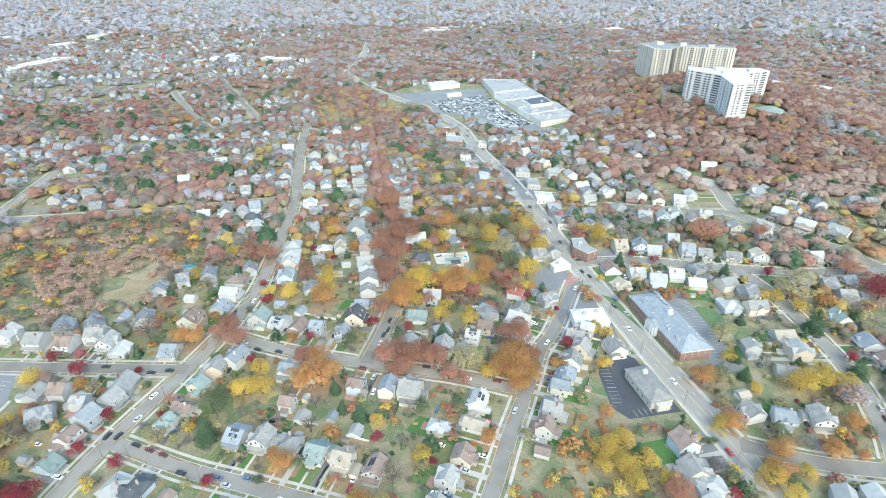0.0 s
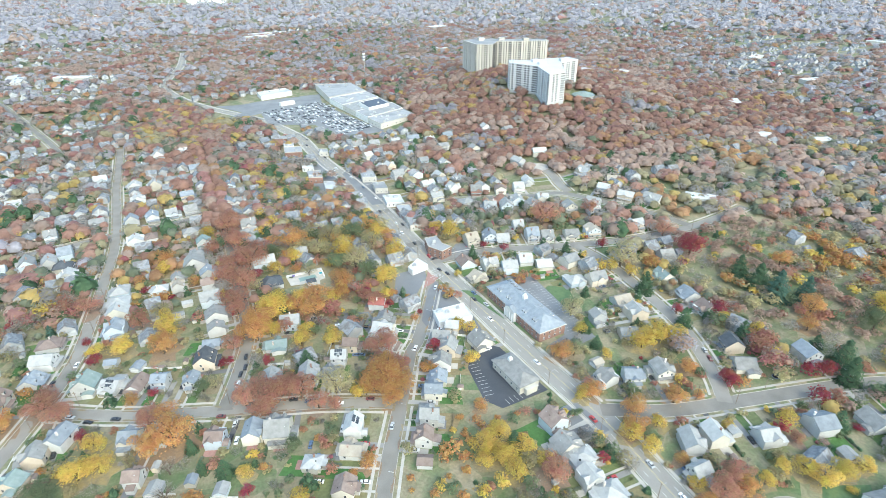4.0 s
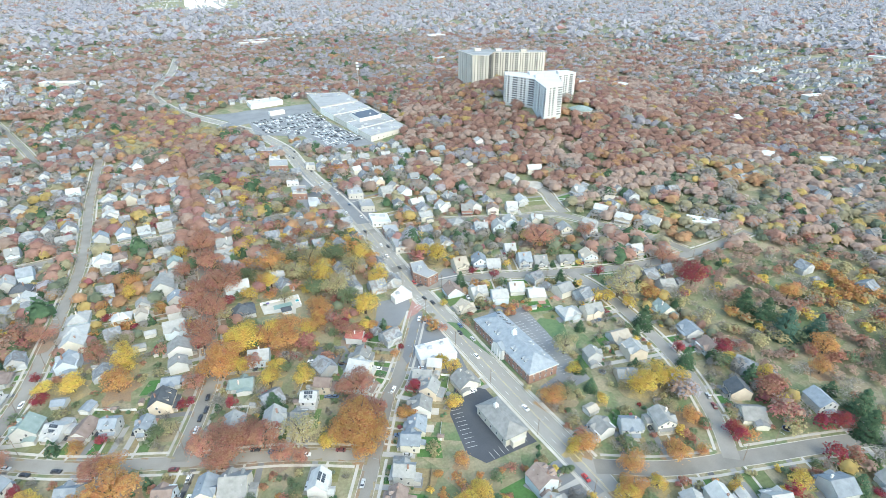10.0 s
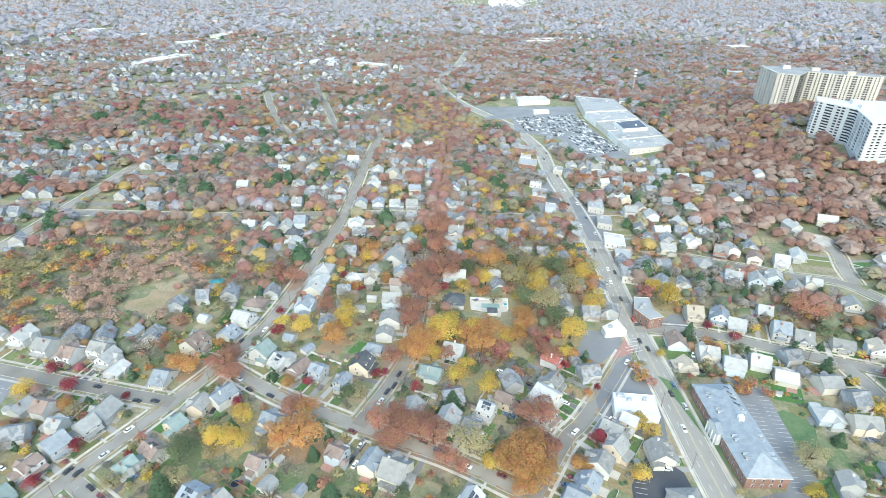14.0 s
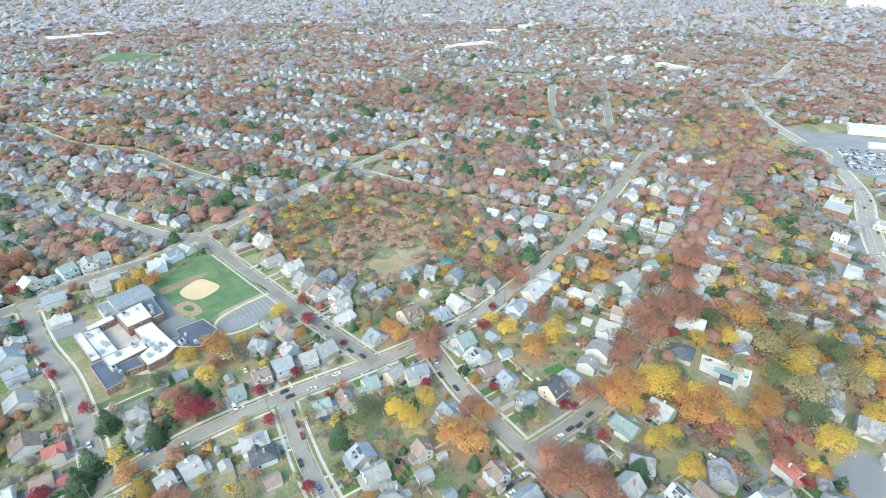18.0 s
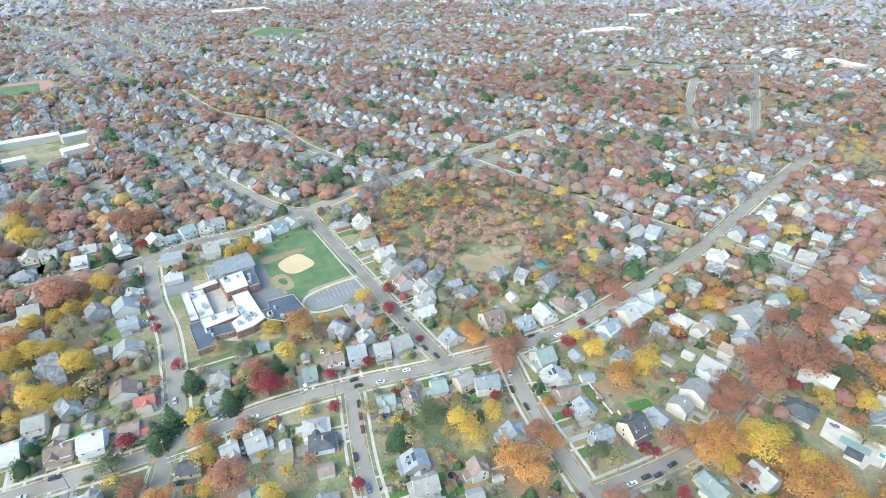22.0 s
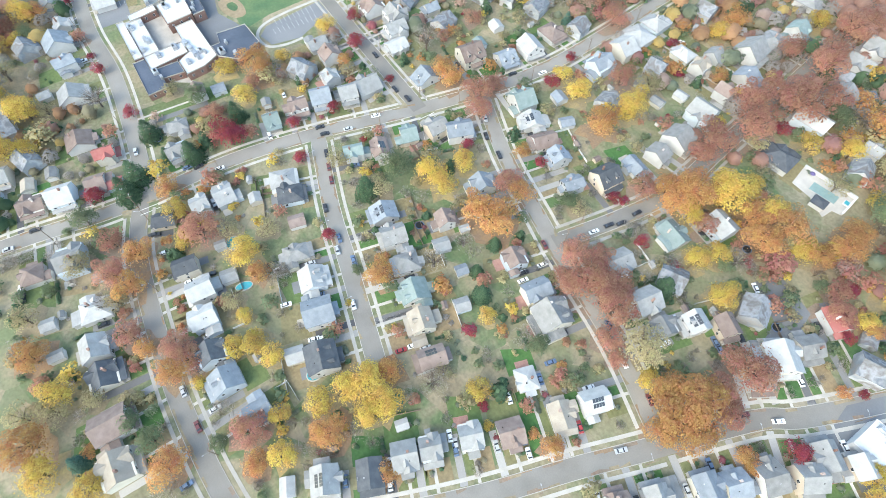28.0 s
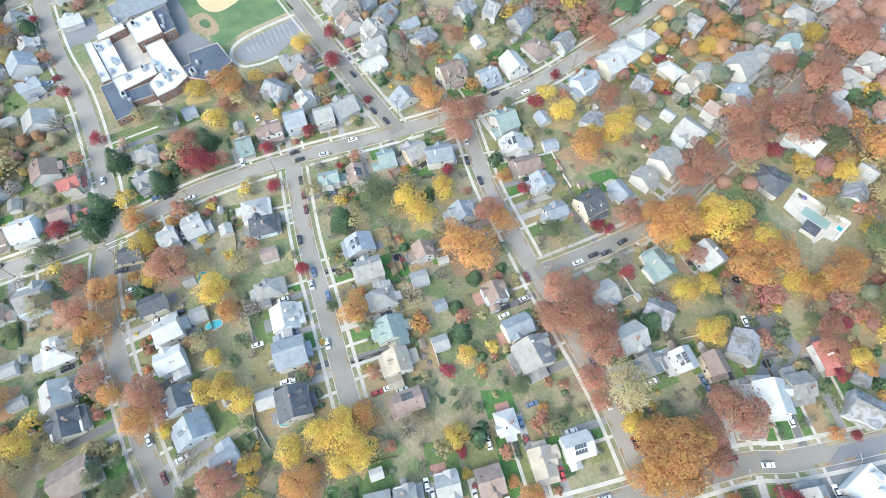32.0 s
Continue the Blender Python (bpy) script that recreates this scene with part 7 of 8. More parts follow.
# back-garden fences
PANEL_W = Geo().box(-1.2, 1.2, -0.03, 0.03, 0.1, 1.6).box(-1.25, -1.15, -0.06, 0.06, 0, 1.75).mesh("fence_panel", M["white_trim"])
PANEL_B = Geo().box(-1.2, 1.2, -0.03, 0.03, 0.1, 1.6).box(-1.25, -1.15, -0.06, 0.06, 0, 1.75).mesh("fence_panel", M["wood"])
for r in HOUSES:
    rnd = random.Random(int(r[0] * 3 + r[1] * 5))
    if r[6] == 4 or not (-170 < r[0] < 130 and 60 < r[1] < 300) or rnd.random() > 0.42:
        continue
    white = rnd.random() < 0.35
    t = thing("fence", pose(r[0], r[1], 0, 0, 0, r[2]), f"{'white' if white else 'weathered wooden'} panel fence behind a house garden", "fence", "garden fences")
    n = rnd.randint(4, 7)
    back = r[4] / 2 + rnd.uniform(7, 11)
    sd = rnd.choice((-1, 1))
    for i in range(n):
        put("fence_panel", PANEL_W if white else PANEL_B, t, (i - n / 2 + 0.5) * 2.4, back, 0)
    for i in range(rnd.randint(0, 4)):
        put("fence_panel", PANEL_W if white else PANEL_B, t, sd * n * 1.2, back - 1.2 - 2.4 * i, 0, 90)

# sheds, patios, play things and hedges behind the houses
patios = Geo()
HEDGE = []
SHED = [(Geo().box(-1.5, 1.5, -1.2, 1.2, -0.2, 2.0).mesh("wall", m), n) for n, m in (SIDING[0], SIDING[5], SIDING[3])]
sg = Geo()
gable(sg, Geo(), -1.5, 1.5, -1.2, 1.2, 2.0, 0.7, "x", 0.2, 0.1)
SHED_ROOF = [sg.mesh("roof", ROOF_MAT[k]) for k in "gbl"]
SHED_DOOR = Geo().box(-0.5, 0.5, -1.25, -1.18, 0, 1.8).mesh("door", M["white_trim"])
RIM = Geo().tube(0, 0, 0.75, 0.85, 2.1, 2.1, 14).mesh("rim", CAR_PAINT["n"])
BED = Geo().tube(0, 0, 0.8, 0.88, 1.75, 1.75, 14).tube(-1.7, 0, -0.1, 0.8, 0.05, 0.05, 4).tube(1.7, 0, -0.1, 0.8, 0.05, 0.05, 4).mesh("jumping_mat", M["tyre"])
for r in HOUSES:
    rnd = random.Random(int(r[0] * 7 + r[1] * 3))
    if r[6] == 4 or not (-190 < r[0] < 240 and 55 < r[1] < 330):
        continue
    c, s_ = math.cos(radians(r[2])), math.sin(radians(r[2]))

    def spot(a, b):
        return (r[0] + a * c - b * s_, r[1] + a * s_ + b * c)

    def clear(q, gap):
        return all(math.hypot(h[0] - q[0], h[1] - q[1]) > gap + 0.45 * max(h[3], h[4]) for h in HOUSES) and float(np.min(np.hypot(S_ALL[:, 0] - q[0], S_ALL[:, 1] - q[1]))) > 8

    S_ALL = np.concatenate(list(SAMPLES.values()))
    a, b, w = rnd.uniform(-0.35, 0.35) * r[3], r[4] / 2 + 2.2, rnd.uniform(1.6, 3.2)
    if rnd.random() < 0.6:
        p = [spot(a - w, b - 2.3), spot(a + w, b - 2.3), spot(a + w, b + 1.6), spot(a - w, b + 1.6)]
        patios.add([(x, y, hill(x, y) + 0.07) for x, y in p], [(0, 1, 2, 3)], rnd.randrange(3))
    q = spot(rnd.choice((-1, 1)) * rnd.uniform(0.3, 0.7) * r[3], r[4] / 2 + rnd.uniform(6, 10))
    u = rnd.random()
    if u < 0.3 and clear(q, 3):
        k = rnd.randrange(3)
        t = thing("shed", pose(*q, hill(*q), 0, 0, r[2] + rnd.choice((0, 90, 180))), f"small {SHED[k][1]} garden shed behind a house", "shed", "garden sheds")
        part("wall", SHED[k][0], None, t)
        part("roof", SHED_ROOF[k], None, t)
        part("door", SHED_DOOR, None, t)
    elif u < 0.36 and clear(q, 3):
        t = thing("trampoline", pose(*q, hill(*q)), "round trampoline with a blue rim in a back garden", "trampoline", "trampolines")
        part("rim", RIM, None, t)
        part("jumping_mat", BED, None, t)
    if rnd.random() < 0.3:
        k = rnd.choice((-1, 1)) * (r[3] / 2 + 3.2)
        for i in range(rnd.randint(5, 11)):
            q = spot(k, r[4] / 2 - 1 + i * 1.15)
            if clear(q, 1.5):
                HEDGE.append(q)
whole("patios", patios, [M["concrete"], M["paver"], M["lot"]], "small paved patios behind the houses", "patio", "stuff")

# ---- the town further off ----
rs = np.random.RandomState(11)
H_XY = np.array([(r[0], r[1]) for r in HOUSES], float)
T_XY = np.array(TREES, float)
S_XY = np.concatenate([s for n, s in SAMPLES.items()])
BIG = [(60, 800, 34), (20, 840, 26), (100, 745, 26), (-265, 148, 60), (137, 267, 34), (100, 218, 30), (92, 272, 24), (150, 760, 42), (140, 820, 44), (125, 880, 44), (60, 860, 46), (85, 770, 42), (30, 900, 48), (100, 960, 52), (112, 722, 30), (352, 905, 34), (395, 912, 34), (435, 898, 34), (345, 750, 24), (385, 735, 30), (420, 742, 24), (360, 690, 30), (-285, 205, 52), (-238, 208, 24), (225, 70, 45), (90, 480, 26), (88, 520, 26), (36, 535, 20), (30, 570, 22), (15, 650, 24), (-62, 890, 30), (-985, 43, 60), (-1310, 545, 75), (975, 345, 50), (-660, 60, 50), (260, 502, 14), (84, 330, 24), (9, 346, 22), (113, 360, 20), (404, 662, 22), (168, 275, 22), (5, 985, 40), (-217, 313, 19)]


def nearest(xy, pts):
    out = np.full(len(xy), 1e9)
    for i in range(0, len(xy), 4000):
        c = xy[i:i + 4000]
        out[i:i + 4000] = np.sqrt(((c[:, None, :] - pts[None, :, :2]) ** 2).sum(-1)).min(1)
    return out


MALL = [(-88, 842), (-100, 925), (-40, 1000), (75, 1008), (140, 1000), (195, 745), (138, 688), (72, 686), (46, 766), (-14, 796)]


def free(xy, house_gap, tree_gap, road_gap, big=1.0):
    ok = np.ones(len(xy), bool)
    hit = np.zeros(len(xy), bool)
    for (ax, ay), (bx, by) in zip(MALL, MALL[1:] + MALL[:1]):
        hit ^= ((ay > xy[:, 1]) != (by > xy[:, 1])) & (xy[:, 0] < ax + (xy[:, 1] - ay) / (by - ay + 1e-9) * (bx - ax))
    ok &= ~hit
    for x, y, r in BIG:
        ok &= np.hypot(xy[:, 0] - x, xy[:, 1] - y) > r * big
    for pts, gap in ((S_XY, road_gap), (H_XY, house_gap), (T_XY, tree_gap)):
        i = np.where(ok)[0]
        ok[i] = nearest(xy[i], pts) > gap
    return ok


def wooded(xy):
    """The wooded hill in the east and the woods round the clearing."""
    x, y = xy[:, 0], xy[:, 1]
    east = (((x - 470) / 300) ** 2 + ((y - 690) / 430) ** 2 < 1) & (y > 330 + 0.1 * (x - 300)) & (x > 190 + 0.12 * (700 - y).clip(-400, 400) - 30)
    grove = ((x + 275) / 92) ** 2 + ((y - 350) / 82) ** 2 < 1
    clear = ((x + 217) / 21) ** 2 + ((y - 313) / 23) ** 2 < 1
    slope = (x > 262) & (x < 1000) & (y > 20) & (y < 480)
    ridge = (y > 1060) & (x > -60) & (x < 950) & (y < 1900)
    west = ((x + 122) / 72) ** 2 + ((y - 830) / 125) ** 2 < 1
    return east | slope | (grove & ~clear) | ridge | west


def clump(xy):
    """Patches of old trees left standing between the rows of houses."""
    return np.array([noise.noise((x * 0.0062, y * 0.0062, 31.0)) + 0.4 * noise.noise((x * 0.017, y * 0.017, 5.0)) for x, y in xy]) > 0.13 + 0.5 * ((xy[:, 0] < -350) & (xy[:, 1] < 300) & (xy[:, 0] > -900))


def seen(xy, far):
    """The fan of land that the walk looks over."""
    dx, dy = xy[:, 0] - 15, xy[:, 1] - 60
    a, r = np.degrees(np.arctan2(dx, dy)), np.hypot(dx, dy)
    return (a > -104) & (a < 84) & (r < far)


def dome_points(rs, n, kind):
    """Clumps spread over a lumpy dome of radius 1, for trees far off."""
    i = np.arange(n) + 0.5
    z = 1 - (1.5 if n > 30 else 1.1) * i / n
    a = i * 2.39996 + rs.uniform(0, 6)
    r = np.sqrt(np.maximum(1 - z * z, 0))
    q = np.stack([r * np.cos(a), r * np.sin(a), z], -1) + rs.normal(size=(n, 3)) * 0.08
    p = rs.uniform(0, 6, 3)
    lump = 0.84 + 0.15 * np.sin(3 * a + p[0]) * r + 0.1 * np.sin(5 * a + p[1]) * np.sin(6 * z + p[2]) + rs.uniform(-0.08, 0.08, n)
    c = q * lump[:, None] * rs.uniform(0.85, 1.15, (1, 3))
    if kind in "ps":
        c = np.stack([c[:, 0] * (1.05 - 0.5 * z), c[:, 1] * (1.05 - 0.5 * z), c[:, 2] * 1.5 + 0.4], -1)
    c[:, 2] = c[:, 2] * 1.05 + 0.9
    nor = q + rs.normal(size=(n, 3)) * 0.18 + (0, 0, 0.7)
    return c, nor / np.linalg.norm(nor, axis=1)[:, None], rs.uniform(0.75, 1.15, n) * (6.2 / n) ** 0.5


def hull(rs, seg, rings, kind):
    """A lumpy closed crown surface under the outer leaf clumps, as loose triangles with rounded normals."""
    p = []
    for j in range(rings + 1):
        th = (0.15 + 1.75 * j / rings) if j else 0.0
        row = []
        for i in range(seg):
            a = 2 * math.pi * (i + 0.5 * (j % 2)) / seg
            r = rs.uniform(0.64, 1.04) if j else 0.92
            w = r * (1.0 if kind not in "ps" else 0.5 + 0.35 * th)
            row.append((w * math.sin(th) * math.cos(a), w * math.sin(th) * math.sin(a), r * math.cos(th) * (1.0 if kind not in "ps" else 1.5) * 1.05 + 0.85))
        p.append(row)
    tri = [(p[0][0], p[1][i], p[1][(i + 1) % seg]) for i in range(seg)]
    for j in range(1, rings):
        for i in range(seg):
            k = (i + 1) % seg
            if j % 2:
                tri += [(p[j][i], p[j + 1][i], p[j][k]), (p[j][k], p[j + 1][i], p[j + 1][k])]
            else:
                tri += [(p[j][i], p[j + 1][i], p[j + 1][k]), (p[j][i], p[j + 1][k], p[j][k])]
    return np.array(tri).reshape(-1, 3)


def many_trees(name, xy, rad, kind, n, rs, fine):
    """A stand of leafy trees as one object: every tree a lobed crown of many leaf clumps."""
    if not len(xy):
        return
    z = np.array([hill(x, y) for x, y in xy])
    out, soft = [], []
    for v in range(6):
        full = not fine and kind != "b"
        few = max(3, n // 2) if full else n
        c, nor, size = crown_points(rs, n, kind) if fine else dome_points(rs, few, kind)
        if full:
            size = size * (0.74 if n > 30 else 0.8)
        m = np.arange(len(xy)) % 6 == v
        if not m.any():
            continue
        a = rs.uniform(0, 2 * np.pi, m.sum())
        ca, sa = np.cos(a)[:, None], np.sin(a)[:, None]

        def turn(q):
            return np.stack([q[None, :, 0] * ca - q[None, :, 1] * sa, q[None, :, 0] * sa + q[None, :, 1] * ca, np.repeat(q[None, :, 2], len(a), 0)], -1)

        R = rad[m][:, None, None]
        flat = (1, 1, 0.9 if n > 130 else 0.75 if n > 30 else 0.6)
        foot = np.stack([xy[m, 0], xy[m, 1], z[m]], -1)[:, None, :]
        C = (turn(c) * R * flat + foot).reshape(-1, 3)
        S = (size[None, :] * rad[m][:, None]).ravel()
        up = 0.3 if n > 70 else 0.6
        soft.append(np.repeat(turn(rounded(c, nor, 0.7, 0.5 if fine else 0.2, up)).reshape(-1, 3), 4 if fine else 3, 0))
        if fine:
            out.append(quads(C, turn(nor).reshape(-1, 3), S * (70.0 / n) ** 0.5 * (3.9 if n < 100 else 3.0), rs, 0.16 if kind == "b" else 1.0))
        else:
            out.append(flakes(C, turn(nor).reshape(-1, 3), S, rs, 0.6 if kind == "b" else 0.85))
        if full:
            sh = hull(rs, 8 if n > 90 else 6 if n > 30 else 5 if n > 10 else 4, 4 if n > 90 else 3 if n > 30 else 2, kind)
            out.append((turn(sh) * R * flat + foot).reshape(-1, 3))
            soft.append(turn(rounded(sh, sh * 0, 0.7, 0.0, up)).reshape(-1, 3))
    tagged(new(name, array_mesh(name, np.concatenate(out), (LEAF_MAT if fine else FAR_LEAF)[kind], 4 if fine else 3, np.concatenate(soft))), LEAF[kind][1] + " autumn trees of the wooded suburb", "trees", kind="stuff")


def stand(xy, rad, mix, n, rs, fine=False):
    """Splits places among kinds of trees, in drifts."""
    kinds = list(mix)
    w = np.array([mix[k] for k in kinds], float)
    drift = np.array([noise.noise((x * 0.014, y * 0.014, 3.0)) for x, y in xy])
    u = rs.uniform(size=len(xy)) * 0.6 + drift
    u = u.argsort().argsort() / max(1, len(u))
    lone = np.array([k in "pgcsy" for k in kinds])
    free_pick = np.searchsorted(np.cumsum(w) / w.sum(), rs.uniform(size=len(xy)))
    main = np.cumsum(np.where(lone, 0, w)) / w[~lone].sum()
    pick = np.where(lone[free_pick], free_pick, np.searchsorted(main, u * 0.999))
    for i, k in enumerate(kinds):
        m = pick == i
        many_trees("grove" if n > 70 else "distant_trees", xy[m], rad[m], k, n, rs, fine)


# small yard trees and shrubs between the houses
c = rs.uniform((-420, 20), (480, 560), (26000, 2))
c = c[seen(c, 620) & ~wooded(c)]
c = c[free(c, 8.5, 5.5, 7.6)]
c = c[(nearest(c, H_XY) < 42)][:3400]
rad = rs.uniform(1.0, 2.4, len(c)) + rs.uniform(0, 1, len(c)) ** 2.8 * 3.4
rad = np.minimum(rad, nearest(c, H_XY) - 6.2).clip(0.8, 6)
yard = {"b": 3.8, "t": 2.4, "r": 1.6, "o": 1.1, "g": 2.0, "c": 0.2, "p": 0.9, "y": 0.8}
close = (c[:, 0] > -190) & (c[:, 0] < 240) & (c[:, 1] < 385)
wide = close & (rad > 2.9)
stand(c[close & ~wide], rad[close & ~wide], yard, 84, rs, True)
stand(c[wide], rad[wide], yard, 170, rs, True)
mid_d = ~close & (c[:, 1] < 430)
stand(c[mid_d], rad[mid_d], yard, 150, rs)
stand(c[~close & ~mid_d], rad[~close & ~mid_d], yard, 60, rs)
for name in ("oak_street", "middle_street", "south_street", "dead_end_street", "side_street", "cross_street"):
    w, p = LINES[name]
    rnd = random.Random(len(name))
    for i in range(2, len(p) - 3):
        for s_ in (-1, 1):
            if rnd.random() < 0.45:
                a0, a1 = rnd.uniform(0.3, 1.6), rnd.uniform(0.3, 1.6)
                q = [off_line(p, i, s_ * (w / 2 - 0.05)), off_line(p, i + 1, s_ * (w / 2 - 0.05)), off_line(p, i + 1, s_ * (w / 2 - a0)), off_line(p, i, s_ * (w / 2 - a1))]
                LITTER.add([(v.x, v.y, hill(v.x, v.y) + 0.13 + 0.002 * rnd.random()) for v in q], [(0, 1, 2, 3)], rnd.choice((2, 4, 4, 1)))
whole("leaf_litter", LITTER, [mat("fallen_" + n, [c1, c2, c3], 0.95, 0.12, 1.2, vary=0.35) for n, c1, c2, c3 in (("yellow_leaves", (0.36, 0.28, 0.13), (0.26, 0.22, 0.14), (0.44, 0.34, 0.15)), ("orange_leaves", (0.33, 0.21, 0.12), (0.26, 0.19, 0.13), (0.38, 0.25, 0.13)), ("rust_leaves", (0.30, 0.20, 0.15), (0.25, 0.20, 0.15), (0.34, 0.22, 0.16)), ("crimson_leaves", (0.28, 0.1, 0.1), (0.25, 0.15, 0.12), (0.3, 0.12, 0.1)), ("dry_leaves", (0.32, 0.26, 0.17), (0.25, 0.21, 0.14), (0.36, 0.29, 0.19)))], "carpets of fallen leaves under the trees", "fallen leaves", "stuff")
# shrubs at the house walls
sh = []
for r in HOUSES:
    if r[6] != 4:
        rr = random.Random(int(r[0] + 3 * r[1]))
        c, s_ = math.cos(radians(r[2])), math.sin(radians(r[2]))
        for _ in range(5):
            a, b = rr.choice(((rr.uniform(-0.5, 0.5) * r[3], -r[4] / 2 - rr.uniform(2.6, 4)), (rr.choice((-1, 1)) * (r[3] / 2 + rr.uniform(0.9, 2)), rr.uniform(-0.5, 0.7) * r[4]), (rr.uniform(-0.6, 0.6) * r[3], r[4] / 2 + rr.uniform(4.2, 8))))
            sh.append((r[0] + a * c - b * s_, r[1] + a * s_ + b * c))
sh = np.array(sh)
sh = sh[(nearest(sh, S_XY) > 7.0)]
stand(sh, rs.uniform(0.7, 1.3, len(sh)), {"g": 4, "p": 3, "c": 0.6, "t": 1.5, "b": 1.5}, 24, rs)

stand(np.array(HEDGE), rs.uniform(0.75, 1.1, len(HEDGE)), {"g": 3, "p": 3}, 30, rs)

# woods
c = rs.uniform((-380, 250), (820, 1120), (30000, 2))
c = c[wooded(c)]
c = c[free(c, 11, 5, 9) & (nearest(c, SAMPLES["highway"]) > 15)]
d = np.hypot(c[:, 0] - 15, c[:, 1] - 60)
near = c[(d < 480) & (c[:, 0] < 0)][:800]
stand(near, rs.uniform(3.2, 5.6, len(near)), {"q": 4.0, "b": 5.0, "r": 1.5, "k": 0.3, "o": 0.6, "t": 2.2, "y": 1.0, "g": 0.7}, 120, rs, True)
c = c[(d >= 480) & ~((c[:, 0] > 262) & (c[:, 1] < 480))]
far, grove = c[c[:, 0] > 60][:5200], c[c[:, 0] <= 60][:700]
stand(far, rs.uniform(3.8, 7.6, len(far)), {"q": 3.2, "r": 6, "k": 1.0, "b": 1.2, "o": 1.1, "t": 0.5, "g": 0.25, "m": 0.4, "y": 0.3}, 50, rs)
stand(grove, rs.uniform(4.0, 7.5, len(grove)), {"q": 2, "r": 3, "k": 2.4, "b": 1.2, "o": 1.6, "t": 1.8, "y": 1.6, "g": 0.8}, 110, rs)

# golden grove between the oak street and the highway
c = rs.uniform((-24, 385), (78, 610), (2600, 2))
c = c[free(c, 9, 5.0, 9, 0.8) & (nearest(c, SAMPLES["highway"]) > 14)]
keep = []
for q in c:
    if all(math.hypot(q[0] - w[0], q[1] - w[1]) > 7.0 for w in keep):
        keep.append(q)
c = np.array(keep)
stand(c, rs.uniform(4.0, 7.2, len(c)), {"y": 3, "o": 2.4, "t": 3, "g": 1.8, "r": 2, "b": 1.2, "q": 1}, 260, rs, True)
# oaks arching over the far end of the oak street
w, p = LINES["oak_street"]
c = np.array([tuple(off_line(p, i, s_ * rs.uniform(2.0, 7.5))) for i in range(56, len(p) - 1, 3) for s_ in (-1, 1)])
stand(c, rs.uniform(5.0, 7.5, len(c)), {"r": 4, "k": 1.5, "q": 1, "o": 1}, 200, rs)

# garden trees between the houses of the middle distance
c = rs.uniform((-340, 330), (340, 720), (3600, 2))
c = c[~wooded(c) & (nearest(c, SAMPLES["highway"]) > 14)]
c = c[free(c, 8.0, 5.5, 6.5)]
keep = []
for q in c:
    if all(math.hypot(q[0] - w[0], q[1] - w[1]) > 10 for w in keep[-400:]):
        keep.append(q)
c = np.array(keep)[:620]
stand(c, rs.uniform(2.4, 5.4, len(c)), {"r": 3, "b": 3, "t": 1.6, "o": 1.6, "y": 0.8, "g": 1.2, "k": 0.9, "p": 0.8, "q": 1.4}, 110, rs)

# leafy slope of large gardens in the east
c = rs.uniform((255, 10), (1000, 490), (14000, 2))
c = c[free(c, 10, 5.5, 7)][:5600]
c = c[rs.uniform(size=len(c)) < np.where(c[:, 0] > 520, 0.75, 1.0)]
garden = {"q": 4.2, "r": 1.5, "k": 0.3, "b": 3.0, "t": 2.6, "o": 1.1, "y": 0.7, "g": 0.9, "p": 0.3}
close = (c[:, 0] < 430) & (c[:, 1] < 330)
stand(c[close], rs.uniform(3.0, 6.0, close.sum()), garden, 120, rs, True)
stand(c[~close], rs.uniform(3.5, 7.0, (~close).sum()), garden, 42, rs)

# rows of houses further off, as one mass of walls and one of roofs for each district
ANG = radians(12)
CA, SA = math.cos(ANG), math.sin(ANG)
far_xy, far_dir = [], []
for v in range(-3200, 4400, 82):
    for u in range(-3600, 3600, 15):
        for s in (-1, 1):
            x0, y0 = u + rs.uniform(-3, 3) - 200, v + s * (17 + rs.uniform(-1, 2)) + 240
            y0 += 34 * math.sin(x0 * 0.0045 + v * 0.01) + rs.uniform(-5, 5) + (30 if s > 0 and rs.uniform() < 0.12 else 0)
            far_xy.append((x0 * CA - y0 * SA, x0 * SA + y0 * CA))
            far_dir.append(12 + rs.uniform(-9, 9) + 8.7 * math.cos(x0 * 0.0045 + v * 0.01))
far_xy, far_dir = np.array(far_xy), np.array(far_dir)
dist = np.hypot(far_xy[:, 0] - 15, far_xy[:, 1] - 60)
lone = (far_xy[:, 0] > 262) & (far_xy[:, 0] < 1000) & (far_xy[:, 1] < 480) & (rs.uniform(size=len(dist)) < np.where(far_xy[:, 0] > 480, 0.62, 0.22))
keep = seen(far_xy, 4300) & (~wooded(far_xy) | lone) & (dist > 200) & (rs.uniform(size=len(dist)) < np.where(dist < 900, 0.95, np.where(dist < 1700, 0.62, 0.26)))
blocks = np.array([noise.noise((x * 0.0021, y * 0.0021, 9.0)) for x, y in far_xy])
keep &= ((blocks > -0.12) | (dist < 700)) & ~(clump(far_xy) & (dist > 430))
keep[keep] = free(far_xy[keep], 13.5, 5.5, 10)
far_xy, far_dir, dist = far_xy[keep], far_dir[keep], dist[keep]
